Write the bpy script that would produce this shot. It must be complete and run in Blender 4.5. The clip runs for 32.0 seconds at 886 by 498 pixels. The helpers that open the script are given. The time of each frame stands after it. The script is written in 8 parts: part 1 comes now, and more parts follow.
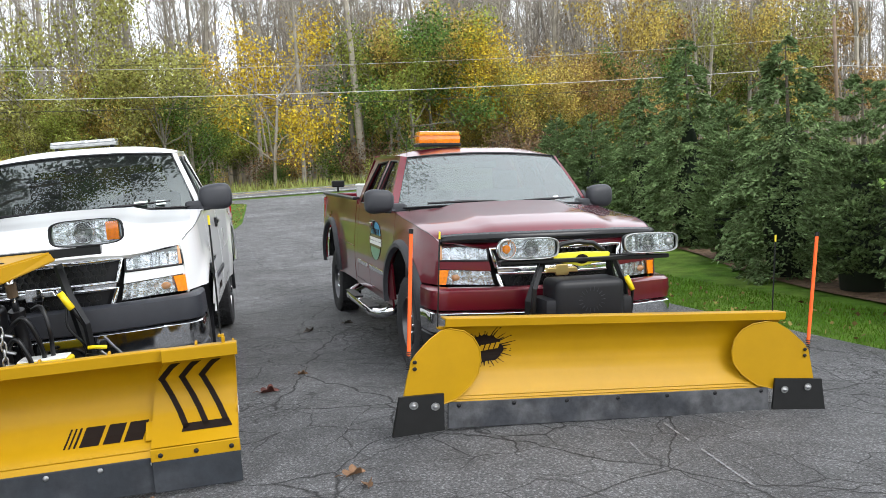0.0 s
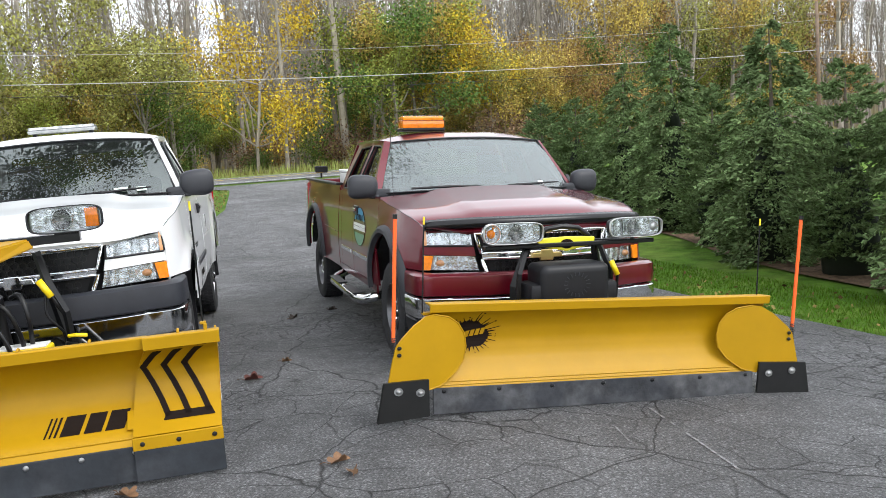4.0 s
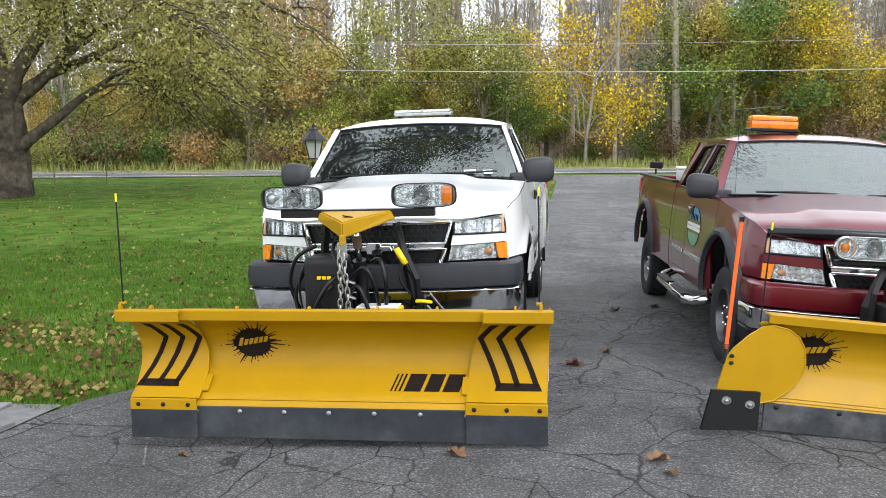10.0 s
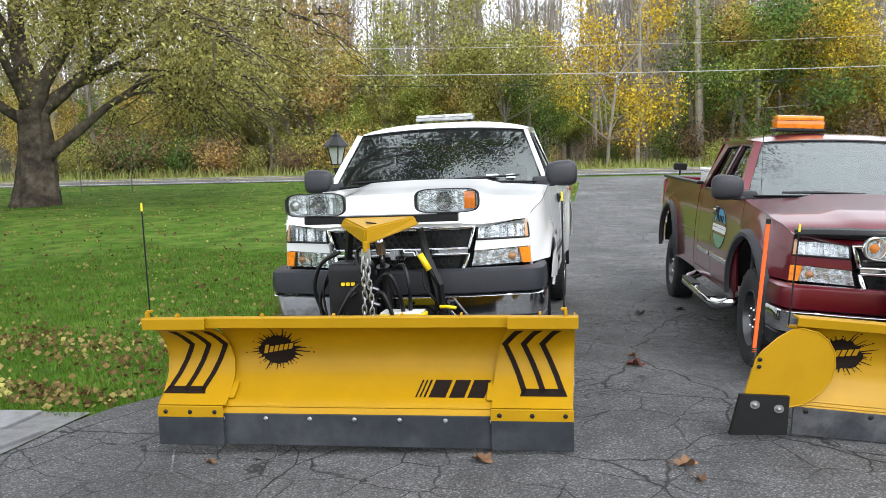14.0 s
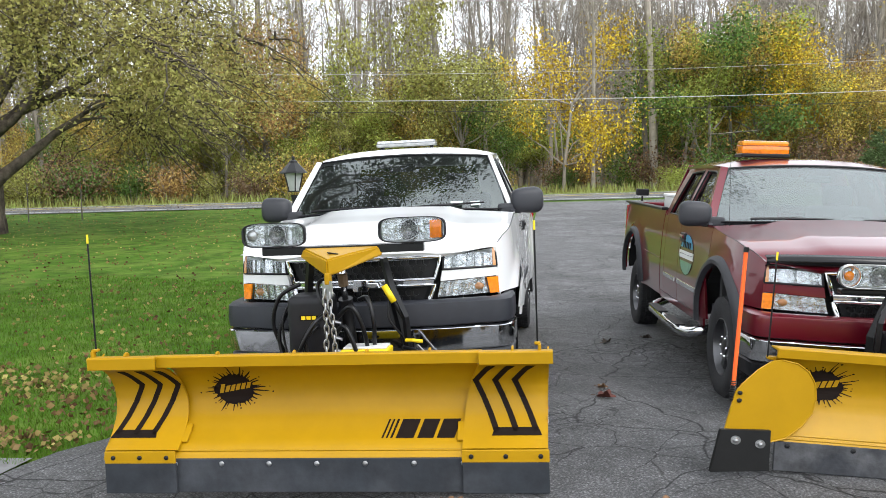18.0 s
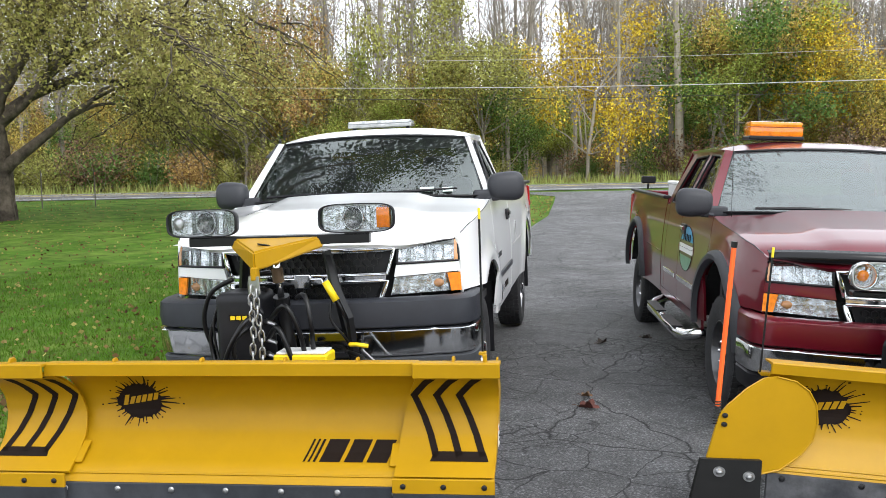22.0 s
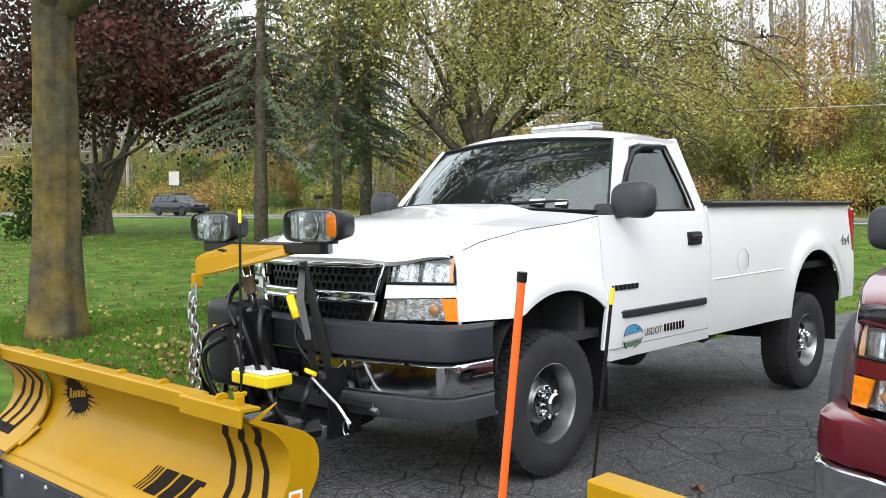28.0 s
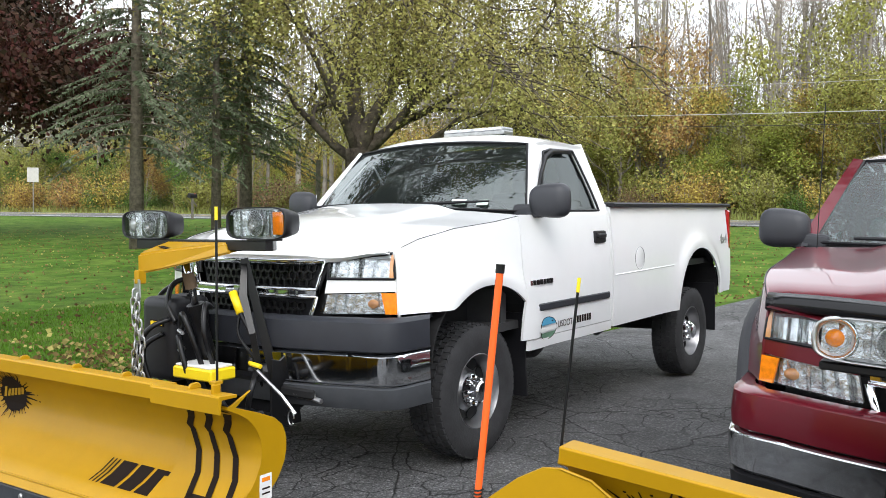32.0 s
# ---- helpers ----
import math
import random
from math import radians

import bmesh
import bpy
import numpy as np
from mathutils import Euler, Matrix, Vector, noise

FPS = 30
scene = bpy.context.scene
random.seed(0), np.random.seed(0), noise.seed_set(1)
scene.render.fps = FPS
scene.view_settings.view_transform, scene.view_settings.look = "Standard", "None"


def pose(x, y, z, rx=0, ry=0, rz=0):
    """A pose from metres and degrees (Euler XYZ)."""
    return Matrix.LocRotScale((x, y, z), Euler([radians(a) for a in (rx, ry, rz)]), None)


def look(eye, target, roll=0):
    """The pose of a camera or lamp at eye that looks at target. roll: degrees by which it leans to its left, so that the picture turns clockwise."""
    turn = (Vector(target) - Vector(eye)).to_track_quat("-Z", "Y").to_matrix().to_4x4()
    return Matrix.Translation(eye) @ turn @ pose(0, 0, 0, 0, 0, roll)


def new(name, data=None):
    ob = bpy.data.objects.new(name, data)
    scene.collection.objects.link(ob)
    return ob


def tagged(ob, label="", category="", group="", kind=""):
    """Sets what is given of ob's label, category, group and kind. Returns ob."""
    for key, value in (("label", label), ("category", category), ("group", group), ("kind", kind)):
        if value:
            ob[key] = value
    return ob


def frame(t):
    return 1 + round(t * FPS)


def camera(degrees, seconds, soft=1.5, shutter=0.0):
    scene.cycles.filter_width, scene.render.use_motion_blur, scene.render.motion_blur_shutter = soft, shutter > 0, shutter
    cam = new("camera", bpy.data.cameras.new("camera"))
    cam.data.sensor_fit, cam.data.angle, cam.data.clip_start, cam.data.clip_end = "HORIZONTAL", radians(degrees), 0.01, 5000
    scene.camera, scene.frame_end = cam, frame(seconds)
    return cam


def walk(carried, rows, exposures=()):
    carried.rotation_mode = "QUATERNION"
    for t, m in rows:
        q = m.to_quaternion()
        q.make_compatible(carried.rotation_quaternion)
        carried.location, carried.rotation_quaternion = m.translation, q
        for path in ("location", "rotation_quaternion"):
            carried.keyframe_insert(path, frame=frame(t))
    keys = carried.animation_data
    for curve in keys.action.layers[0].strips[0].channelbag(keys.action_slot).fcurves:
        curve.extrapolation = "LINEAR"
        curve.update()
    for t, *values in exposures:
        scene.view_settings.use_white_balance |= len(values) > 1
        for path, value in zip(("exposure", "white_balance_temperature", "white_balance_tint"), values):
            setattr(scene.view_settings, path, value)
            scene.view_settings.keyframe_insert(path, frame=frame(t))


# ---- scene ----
cam = camera(54.1, 32.0, soft=0.3)

PATH = [
    (0, (0.438, 0.898, 1.537), (0.224, 2.879, 1.364), -4.1),
    (0.5, (0.428, 0.899, 1.541), (0.229, 2.88, 1.359), -4.0),
    (1, (0.435, 0.899, 1.549), (0.24, 2.881, 1.364), -4.0),
    (1.5, (0.431, 0.921, 1.534), (0.244, 2.903, 1.347), -4.2),
    (2, (0.424, 0.917, 1.527), (0.243, 2.9, 1.333), -4.1),
    (2.5, (0.428, 0.93, 1.53), (0.247, 2.911, 1.325), -4.3),
    (3, (0.439, 0.928, 1.542), (0.253, 2.908, 1.333), -4.1),
    (3.5, (0.431, 0.931, 1.536), (0.25, 2.912, 1.328), -4.2),
    (5.5, (0.456, 0.947, 1.528), (0.273, 2.927, 1.317), -4.4),
    (6, (0.459, 0.948, 1.532), (0.278, 2.929, 1.32), -4.2),
    (6.5, (0.459, 0.95, 1.532), (0.282, 2.93, 1.318), -4.1),
    (7, (0.433, 0.941, 1.528), (0.227, 2.918, 1.31), -3.9),
    (7.5, (0.424, 0.918, 1.528), (0.122, 2.884, 1.313), -3.4),
    (8, (0.387, 0.889, 1.535), (-0.086, 2.821, 1.33), -2.9),
    (8.5, (0.373, 0.87, 1.533), (-0.267, 2.755, 1.338), -2.2),
    (9, (0.351, 0.86, 1.536), (-0.395, 2.705, 1.34), -1.6),
    (9.5, (0.333, 0.842, 1.536), (-0.488, 2.655, 1.34), -0.8),
    (10, (0.332, 0.84, 1.533), (-0.538, 2.63, 1.339), -0.5),
    (10.5, (0.322, 0.846, 1.544), (-0.567, 2.626, 1.343), -0.4),
    (11, (0.322, 0.846, 1.537), (-0.576, 2.621, 1.333), -0.6),
    (11.5, (0.323, 0.846, 1.54), (-0.579, 2.618, 1.332), -0.8),
    (12, (0.329, 0.859, 1.527), (-0.574, 2.633, 1.327), -1.0),
    (12.5, (0.324, 0.85, 1.538), (-0.581, 2.622, 1.339), -1.2),
    (13, (0.323, 0.852, 1.545), (-0.584, 2.623, 1.345), -1.3),
    (13.5, (0.327, 0.849, 1.546), (-0.588, 2.617, 1.353), -1.4),
    (15.5, (0.304, 0.837, 1.552), (-0.61, 2.608, 1.375), -0.7),
    (16, (0.262, 0.851, 1.555), (-0.614, 2.64, 1.376), -0.5),
    (16.5, (0.178, 0.856, 1.555), (-0.637, 2.675, 1.403), -0.5),
    (17, (0.142, 0.856, 1.557), (-0.645, 2.69, 1.428), -0.8),
    (17.5, (0.152, 0.939, 1.556), (-0.634, 2.773, 1.424), -1.3),
    (18, (0.176, 1.024, 1.561), (-0.653, 2.839, 1.431), -1.5),
    (18.5, (0.211, 1.08, 1.545), (-0.672, 2.869, 1.401), -1.0),
    (19, (0.188, 1.142, 1.548), (-0.674, 2.938, 1.377), -1.1),
    (19.5, (0.1, 1.207, 1.561), (-0.663, 3.051, 1.423), -0.7),
    (20, (0.033, 1.272, 1.561), (-0.656, 3.147, 1.455), -0.8),
    (20.5, (0.098, 1.334, 1.562), (-0.583, 3.212, 1.464), -1.5),
    (21, (0.222, 1.457, 1.559), (-0.484, 3.325, 1.459), -1.4),
    (21.5, (0.266, 1.536, 1.543), (-0.522, 3.369, 1.395), -2.0),
    (22, (0.272, 1.834, 1.519), (-0.613, 3.621, 1.366), -1.2),
    (22.5, (0.388, 2.121, 1.516), (-0.566, 3.872, 1.366), -2.0),
    (23, (0.566, 2.403, 1.51), (-0.556, 4.044, 1.302), -1.3),
    (23.5, (0.65, 2.712, 1.494), (-0.616, 4.25, 1.307), -1.0),
    (24, (0.783, 3.01, 1.509), (-0.558, 4.482, 1.316), -1.5),
    (24.5, (0.96, 3.316, 1.482), (-0.46, 4.706, 1.256), -0.8),
    (25, (1.005, 3.63, 1.472), (-0.454, 4.981, 1.261), -0.3),
    (25.5, (1.12, 3.903, 1.446), (-0.39, 5.202, 1.267), -1.7),
    (27.5, (1.571, 4.465, 1.408), (-0.145, 5.487, 1.3), 0.2),
    (28, (1.662, 4.403, 1.394), (-0.089, 5.367, 1.314), 0.3),
    (28.5, (1.658, 4.253, 1.389), (-0.063, 5.27, 1.336), 0.1),
    (29, (1.664, 4.139, 1.381), (0.018, 5.271, 1.277), -0.7),
    (29.5, (1.658, 4.128, 1.383), (0.036, 5.292, 1.266), -0.4),
    (30, (1.636, 4.124, 1.383), (0.032, 5.311, 1.257), 0.2),
    (30.5, (1.639, 4.093, 1.382), (0.037, 5.286, 1.271), 0.4),
    (31, (1.638, 4.078, 1.378), (0.038, 5.274, 1.273), 0.4),
    (31.5, (1.659, 4.049, 1.386), (0.063, 5.252, 1.303), 0.5),
    (32, (1.705, 3.996, 1.385), (0.113, 5.204, 1.308), 0.6),
]
walk(cam, [(t, look(eye, target, roll)) for t, eye, target, roll in PATH])

# ---- light ----
world = bpy.data.worlds.new("overcast_sky")
scene.world = world
world.use_nodes = True
wt = world.node_tree
wt.nodes.clear()
sky = wt.nodes.new("ShaderNodeTexSky")
sky.sky_type = "NISHITA"
sky.sun_disc = False
sky.sun_elevation, sky.sun_rotation = radians(46), radians(124)
sky.air_density, sky.dust_density, sky.ozone_density = 1.0, 3.0, 1.0
pale = wt.nodes.new("ShaderNodeHueSaturation")
pale.inputs["Saturation"].default_value = 0.12
back = wt.nodes.new("ShaderNodeBackground")
back.inputs["Strength"].default_value = 0.125
outw = wt.nodes.new("ShaderNodeOutputWorld")
wt.links.new(sky.outputs[0], pale.inputs["Color"])
cloud = wt.nodes.new("ShaderNodeMix")
cloud.data_type = "RGBA"
cloud.inputs["Factor"].default_value = 0.8
cloud.inputs["B"].default_value = (12.5, 13.2, 14.2, 1)
wt.links.new(pale.outputs[0], cloud.inputs["A"])
wt.links.new(cloud.outputs["Result"], back.inputs[0])
wt.links.new(back.outputs[0], outw.inputs[0])

sun_data = bpy.data.lights.new("sun", "SUN")
sun_data.energy, sun_data.angle, sun_data.color = 1.3, radians(30), (1.0, 0.98, 0.95)
sun = new("sun", sun_data)
sun.matrix_world = look((9, -3, 11), (0, 3, 0))
scene.view_settings.exposure = 0.45

# ---- materials ----
MATS = {}


def mat(name, colour, rough=0.5, metal=0.0, var=0.0, scale=8.0, bump=0.0, bscale=60.0, coat=0.0, rand=0.0, island=0.0, second=None, spec=0.5, huevar=0.0, trans=0.0):
    """A procedural material: base colour with two scales of mottling, an optional second colour in patches, bump and gloss."""
    if name in MATS:
        return MATS[name]
    m = bpy.data.materials.new(name)
    m.use_nodes = True
    nt = m.node_tree
    b = nt.nodes["Principled BSDF"]
    lk = nt.links.new
    tc = nt.nodes.new("ShaderNodeTexCoord")
    b.inputs["Roughness"].default_value = rough
    b.inputs["Metallic"].default_value = metal
    b.inputs["Specular IOR Level"].default_value = spec
    b.inputs["Coat Weight"].default_value = coat
    b.inputs["Coat Roughness"].default_value = 0.04
    rgb = nt.nodes.new("ShaderNodeRGB")
    rgb.outputs[0].default_value = (*colour, 1)
    out = rgb.outputs[0]
    coord = tc.outputs["Object"]
    if second is not None:
        n0 = nt.nodes.new("ShaderNodeTexNoise")
        n0.inputs["Scale"].default_value, n0.inputs["Detail"].default_value = scale * 0.35, 5
        lk(coord, n0.inputs["Vector"])
        r0 = nt.nodes.new("ShaderNodeMapRange")
        r0.inputs["From Min"].default_value, r0.inputs["From Max"].default_value = 0.42, 0.62
        lk(n0.outputs["Fac"], r0.inputs["Value"])
        mx = nt.nodes.new("ShaderNodeMix")
        mx.data_type = "RGBA"
        lk(r0.outputs[0], mx.inputs["Factor"])
        lk(out, mx.inputs["A"])
        mx.inputs["B"].default_value = (*second, 1)
        out = mx.outputs["Result"]
    if var or rand or island or huevar:
        hs = nt.nodes.new("ShaderNodeHueSaturation")
        lk(out, hs.inputs["Color"])
        total = None
        if var:
            n1 = nt.nodes.new("ShaderNodeTexNoise")
            n1.inputs["Scale"].default_value, n1.inputs["Detail"].default_value = scale, 8
            n1.inputs["Roughness"].default_value = 0.65
            lk(coord, n1.inputs["Vector"])
            r1 = nt.nodes.new("ShaderNodeMapRange")
            r1.inputs["From Min"].default_value, r1.inputs["From Max"].default_value = 0.3, 0.7
            r1.inputs["To Min"].default_value, r1.inputs["To Max"].default_value = 1 - var, 1 + var
            lk(n1.outputs["Fac"], r1.inputs["Value"])
            total = r1.outputs[0]
        for amount, node, socket in ((rand, "ShaderNodeObjectInfo", "Random"), (island, "ShaderNodeNewGeometry", "Random Per Island")):
            if not amount:
                continue
            oi = nt.nodes.new(node)
            r2 = nt.nodes.new("ShaderNodeMapRange")
            r2.inputs["To Min"].default_value, r2.inputs["To Max"].default_value = 1 - amount, 1 + amount
            lk(oi.outputs[socket], r2.inputs["Value"])
            if total is None:
                total = r2.outputs[0]
            else:
                mu = nt.nodes.new("ShaderNodeMath")
                mu.operation = "MULTIPLY"
                lk(total, mu.inputs[0])
                lk(r2.outputs[0], mu.inputs[1])
                total = mu.outputs[0]
        if total is not None:
            lk(total, hs.inputs["Value"])
        if huevar:
            oi = nt.nodes.new("ShaderNodeNewGeometry" if island else "ShaderNodeObjectInfo")
            r3 = nt.nodes.new("ShaderNodeMapRange")
            r3.inputs["To Min"].default_value, r3.inputs["To Max"].default_value = 0.5 - huevar, 0.5 + huevar
            lk(oi.outputs["Random Per Island" if island else "Random"], r3.inputs["Value"])
            lk(r3.outputs[0], hs.inputs["Hue"])
        out = hs.outputs[0]
    lk(out, b.inputs["Base Color"])
    if trans:
        b.inputs["Subsurface Weight"].default_value = 0.0
        tr = nt.nodes.new("ShaderNodeBsdfTranslucent")
        lk(out, tr.inputs["Color"])
        ms = nt.nodes.new("ShaderNodeMixShader")
        ms.inputs[0].default_value = trans
        lk(b.outputs[0], ms.inputs[1])
        lk(tr.outputs[0], ms.inputs[2])
        lk(ms.outputs[0], nt.nodes["Material Output"].inputs["Surface"])
    if bump:
        n2 = nt.nodes.new("ShaderNodeTexNoise")
        n2.inputs["Scale"].default_value, n2.inputs["Detail"].default_value = bscale, 6
        lk(coord, n2.inputs["Vector"])
        bp = nt.nodes.new("ShaderNodeBump")
        bp.inputs["Strength"].default_value, bp.inputs["Distance"].default_value = bump, 0.01
        lk(n2.outputs["Fac"], bp.inputs["Height"])
        lk(bp.outputs[0], b.inputs["Normal"])
    MATS[name] = m
    return m


def glass(name, tint, rough=0.0, ior=1.45, dust_sheen=0.0):
    """Thin tinted glass: part mirror-glossy sheet, part see-through tint, with an optional pale film."""
    if name in MATS:
        return MATS[name]
    m = bpy.data.materials.new(name)
    m.use_nodes = True
    nt = m.node_tree
    nt.nodes.clear()
    o = nt.nodes.new("ShaderNodeOutputMaterial")
    t = nt.nodes.new("ShaderNodeBsdfTransparent")
    t.inputs[0].default_value = (*tint, 1)
    g = nt.nodes.new("ShaderNodeBsdfGlossy")
    g.inputs["Roughness"].default_value = rough
    g.inputs["Color"].default_value = (0.93, 1.0, 0.98, 1)
    fr = nt.nodes.new("ShaderNodeFresnel")
    fr.inputs["IOR"].default_value = ior
    mx = nt.nodes.new("ShaderNodeMixShader")
    nt.links.new(fr.outputs[0], mx.inputs[0])
    nt.links.new(t.outputs[0], mx.inputs[1])
    nt.links.new(g.outputs[0], mx.inputs[2])
    last = mx.outputs[0]
    # pale diffuse: a dusty film, with the sky's reflection painted in
    if dust_sheen:
        df = nt.nodes.new("ShaderNodeBsdfDiffuse")
        df.inputs["Color"].default_value = (0.55, 0.60, 0.62, 1)
        film_ = nt.nodes.new("ShaderNodeMixShader")
        film_.inputs[0].default_value = dust_sheen
        nt.links.new(last, film_.inputs[1])
        nt.links.new(df.outputs[0], film_.inputs[2])
        last = film_.outputs[0]
    nt.links.new(last, o.inputs[0])
    MATS[name] = m
    return m


def asphalt(name, tone, crack=0.0, coarse=1.0):
    """Worn asphalt: aggregate grain, pale dusty patches, and a net of fine dark cracks."""
    m = bpy.data.materials.new(name)
    m.use_nodes = True
    nt = m.node_tree
    b = nt.nodes["Principled BSDF"]
    lk = nt.links.new
    tc = nt.nodes.new("ShaderNodeTexCoord")
    geo = tc.outputs["Object"]
    b.inputs["Roughness"].default_value = 0.66

    def noise_node(scale, detail=6, rough=0.6):
        n = nt.nodes.new("ShaderNodeTexNoise")
        n.inputs["Scale"].default_value, n.inputs["Detail"].default_value, n.inputs["Roughness"].default_value = scale, detail, rough
        lk(geo, n.inputs["Vector"])
        return n.outputs["Fac"]

    def ranged(sock, a, z, c, d):
        r = nt.nodes.new("ShaderNodeMapRange")
        for key, v in (("From Min", a), ("From Max", z), ("To Min", c), ("To Max", d)):
            r.inputs[key].default_value = v
        lk(sock, r.inputs["Value"])
        return r.outputs[0]

    def times(p, q):
        n = nt.nodes.new("ShaderNodeMath")
        n.operation = "MULTIPLY"
        lk(p, n.inputs[0])
        lk(q, n.inputs[1])
        return n.outputs[0]

    grain = ranged(noise_node(95 * coarse, 4, 0.85), 0.36, 0.64, 0.30, 1.75)
    fleck = ranged(noise_node(30 * coarse, 6, 0.85), 0.54, 0.70, 0.95, 2.1)
    pebble = nt.nodes.new("ShaderNodeTexVoronoi")
    pebble.inputs["Scale"].default_value = 52 * coarse
    lk(geo, pebble.inputs["Vector"])
    stone = ranged(pebble.outputs["Distance"], 0.0, 0.5, 1.55, 0.6)
    patch = ranged(noise_node(0.55, 6, 0.6), 0.35, 0.68, 0.72, 1.35)
    worn = ranged(noise_node(3.1, 8, 0.72), 0.4, 0.75, 0.85, 1.45)
    value = times(times(times(grain, fleck), stone), times(patch, worn))
    height = grain
    if crack:
        warp = nt.nodes.new("ShaderNodeTexNoise")
        warp.inputs["Scale"].default_value, warp.inputs["Detail"].default_value = 2.2, 5
        lk(geo, warp.inputs["Vector"])
        va = nt.nodes.new("ShaderNodeVectorMath")
        va.operation = "SCALE"
        va.inputs["Scale"].default_value = 0.22
        lk(warp.outputs["Color"], va.inputs[0])
        vb = nt.nodes.new("ShaderNodeVectorMath")
        vb.operation = "ADD"
        lk(geo, vb.inputs[0])
        lk(va.outputs[0], vb.inputs[1])
        for sc, wide, lo, hi in ((0.7, 0.007, 0.34, 0.44), (2.6, 0.018, 0.40, 0.50), (8.5, 0.048, 0.50, 0.60)):
            v = nt.nodes.new("ShaderNodeTexVoronoi")
            v.feature = "DISTANCE_TO_EDGE"
            v.inputs["Scale"].default_value = sc
            lk(vb.outputs[0], v.inputs["Vector"])
            line = ranged(v.outputs["Distance"], 0.0, wide, 0.0, 1.0)
            where = ranged(noise_node(0.42 if sc > 2 else 0.2, 3, 0.5), lo, hi, 1.0, 0.0)
            keep = nt.nodes.new("ShaderNodeMath")
            keep.operation = "MAXIMUM"
            lk(line, keep.inputs[0])
            lk(where, keep.inputs[1])
            soft = ranged(keep.outputs[0], 0.1, 1, 0.06, 1)
            value = times(value, soft)
            height = times(height, soft)
    hs = nt.nodes.new("ShaderNodeHueSaturation")
    hs.inputs["Color"].default_value = (*tone, 1)
    lk(value, hs.inputs["Value"])
    lk(hs.outputs[0], b.inputs["Base Color"])
    bp = nt.nodes.new("ShaderNodeBump")
    bp.inputs["Strength"].default_value, bp.inputs["Distance"].default_value = 0.8, 0.016
    lk(height, bp.inputs["Height"])
    lk(bp.outputs[0], b.inputs["Normal"])
    return m


ASPHALT = asphalt("driveway_asphalt", (0.205, 0.205, 0.21), crack=1.0)
ROADTAR = asphalt("road_asphalt", (0.17, 0.17, 0.172), coarse=0.5)
LAWN = mat("lawn_turf", (0.056, 0.116, 0.012), 0.95, var=0.5, scale=2.6, bump=0.9, bscale=45, second=(0.095, 0.15, 0.024), spec=0.1)
ROUGH_GRASS = mat("verge_grass", (0.14, 0.19, 0.045), 0.9, var=0.45, scale=0.8, bump=0.8, bscale=12, second=(0.22, 0.20, 0.08), spec=0.1)
WOODFLOOR = mat("wood_floor", (0.11, 0.085, 0.045), 0.95, var=0.5, scale=0.7, bump=0.8, bscale=9, second=(0.13, 0.12, 0.04), spec=0.1)
MULCH = mat("bark_mulch", (0.125, 0.082, 0.052), 0.95, spec=0.15, var=0.55, scale=14, bump=1.0, bscale=40)
LINE = mat("road_line", (0.7, 0.7, 0.68), 0.7, var=0.2, scale=3)
FLAG = mat("flagstone", (0.20, 0.20, 0.205), 0.8, var=0.3, scale=6, bump=0.5, bscale=30, rand=0.2)
BARK = mat("bark_grey", (0.15, 0.125, 0.10), 0.95, spec=0.1, var=0.5, scale=7, bump=1.0, bscale=18)
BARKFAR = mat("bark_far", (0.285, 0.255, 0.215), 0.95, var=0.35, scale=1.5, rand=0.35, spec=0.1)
BARKMOSS = mat("bark_lichen", (0.085, 0.072, 0.046), 0.95, spec=0.1, var=0.45, scale=5, bump=1.0, bscale=16, second=(0.16, 0.12, 0.036))

# ---- mesh helpers ----


def part(name, bm, material, parent=None, label="", smooth=False, pose_=None, sharp=None):
    """Link a bmesh as one mesh object, under a thing or under a part."""
    me = bpy.data.meshes.new(name)
    bm.normal_update()
    bm.to_mesh(me)
    bm.free()
    for mm in material if isinstance(material, (list, tuple)) else (material,):
        me.materials.append(mm)
    if smooth:
        me.shade_smooth()
        if sharp:
            me.set_sharp_from_angle(angle=radians(sharp))
    ob = new(name, me)
    if parent is not None:
        ob.parent = parent
    if pose_ is not None:
        ob.matrix_basis = pose_
    if label:
        ob["label"] = label
    return ob


def share(name, mesh, parent, m):
    ob = new(name, mesh)
    ob.parent = parent
    ob.matrix_basis = m
    return ob


def thing(name, label, category, group="", m=None, kind=""):
    ob = new(name)
    ob.empty_display_size = 0.1
    if m is not None:
        ob.matrix_basis = m
    return tagged(ob, label, category, group, kind)


def box(sx, sy, sz, at=(0, 0, 0), bev=0.0, rot=None, bm=None, seg=1):
    """A box of full sizes about a point, with bevelled edges."""
    b = bmesh.new()
    m = Matrix.Translation(at) @ (rot if rot is not None else Matrix()) @ Matrix.Diagonal((sx, sy, sz, 1))
    bmesh.ops.create_cube(b, size=1, matrix=m)
    if bev:
        bmesh.ops.bevel(b, geom=b.edges[:], offset=bev, segments=seg, affect="EDGES", profile=0.6)
    return merge(bm, b)


def merge(a, b):
    if a is None:
        return b
    me = bpy.data.meshes.new("tmp")
    b.to_mesh(me)
    a.from_mesh(me)
    b.free()
    bpy.data.meshes.remove(me)
    return a


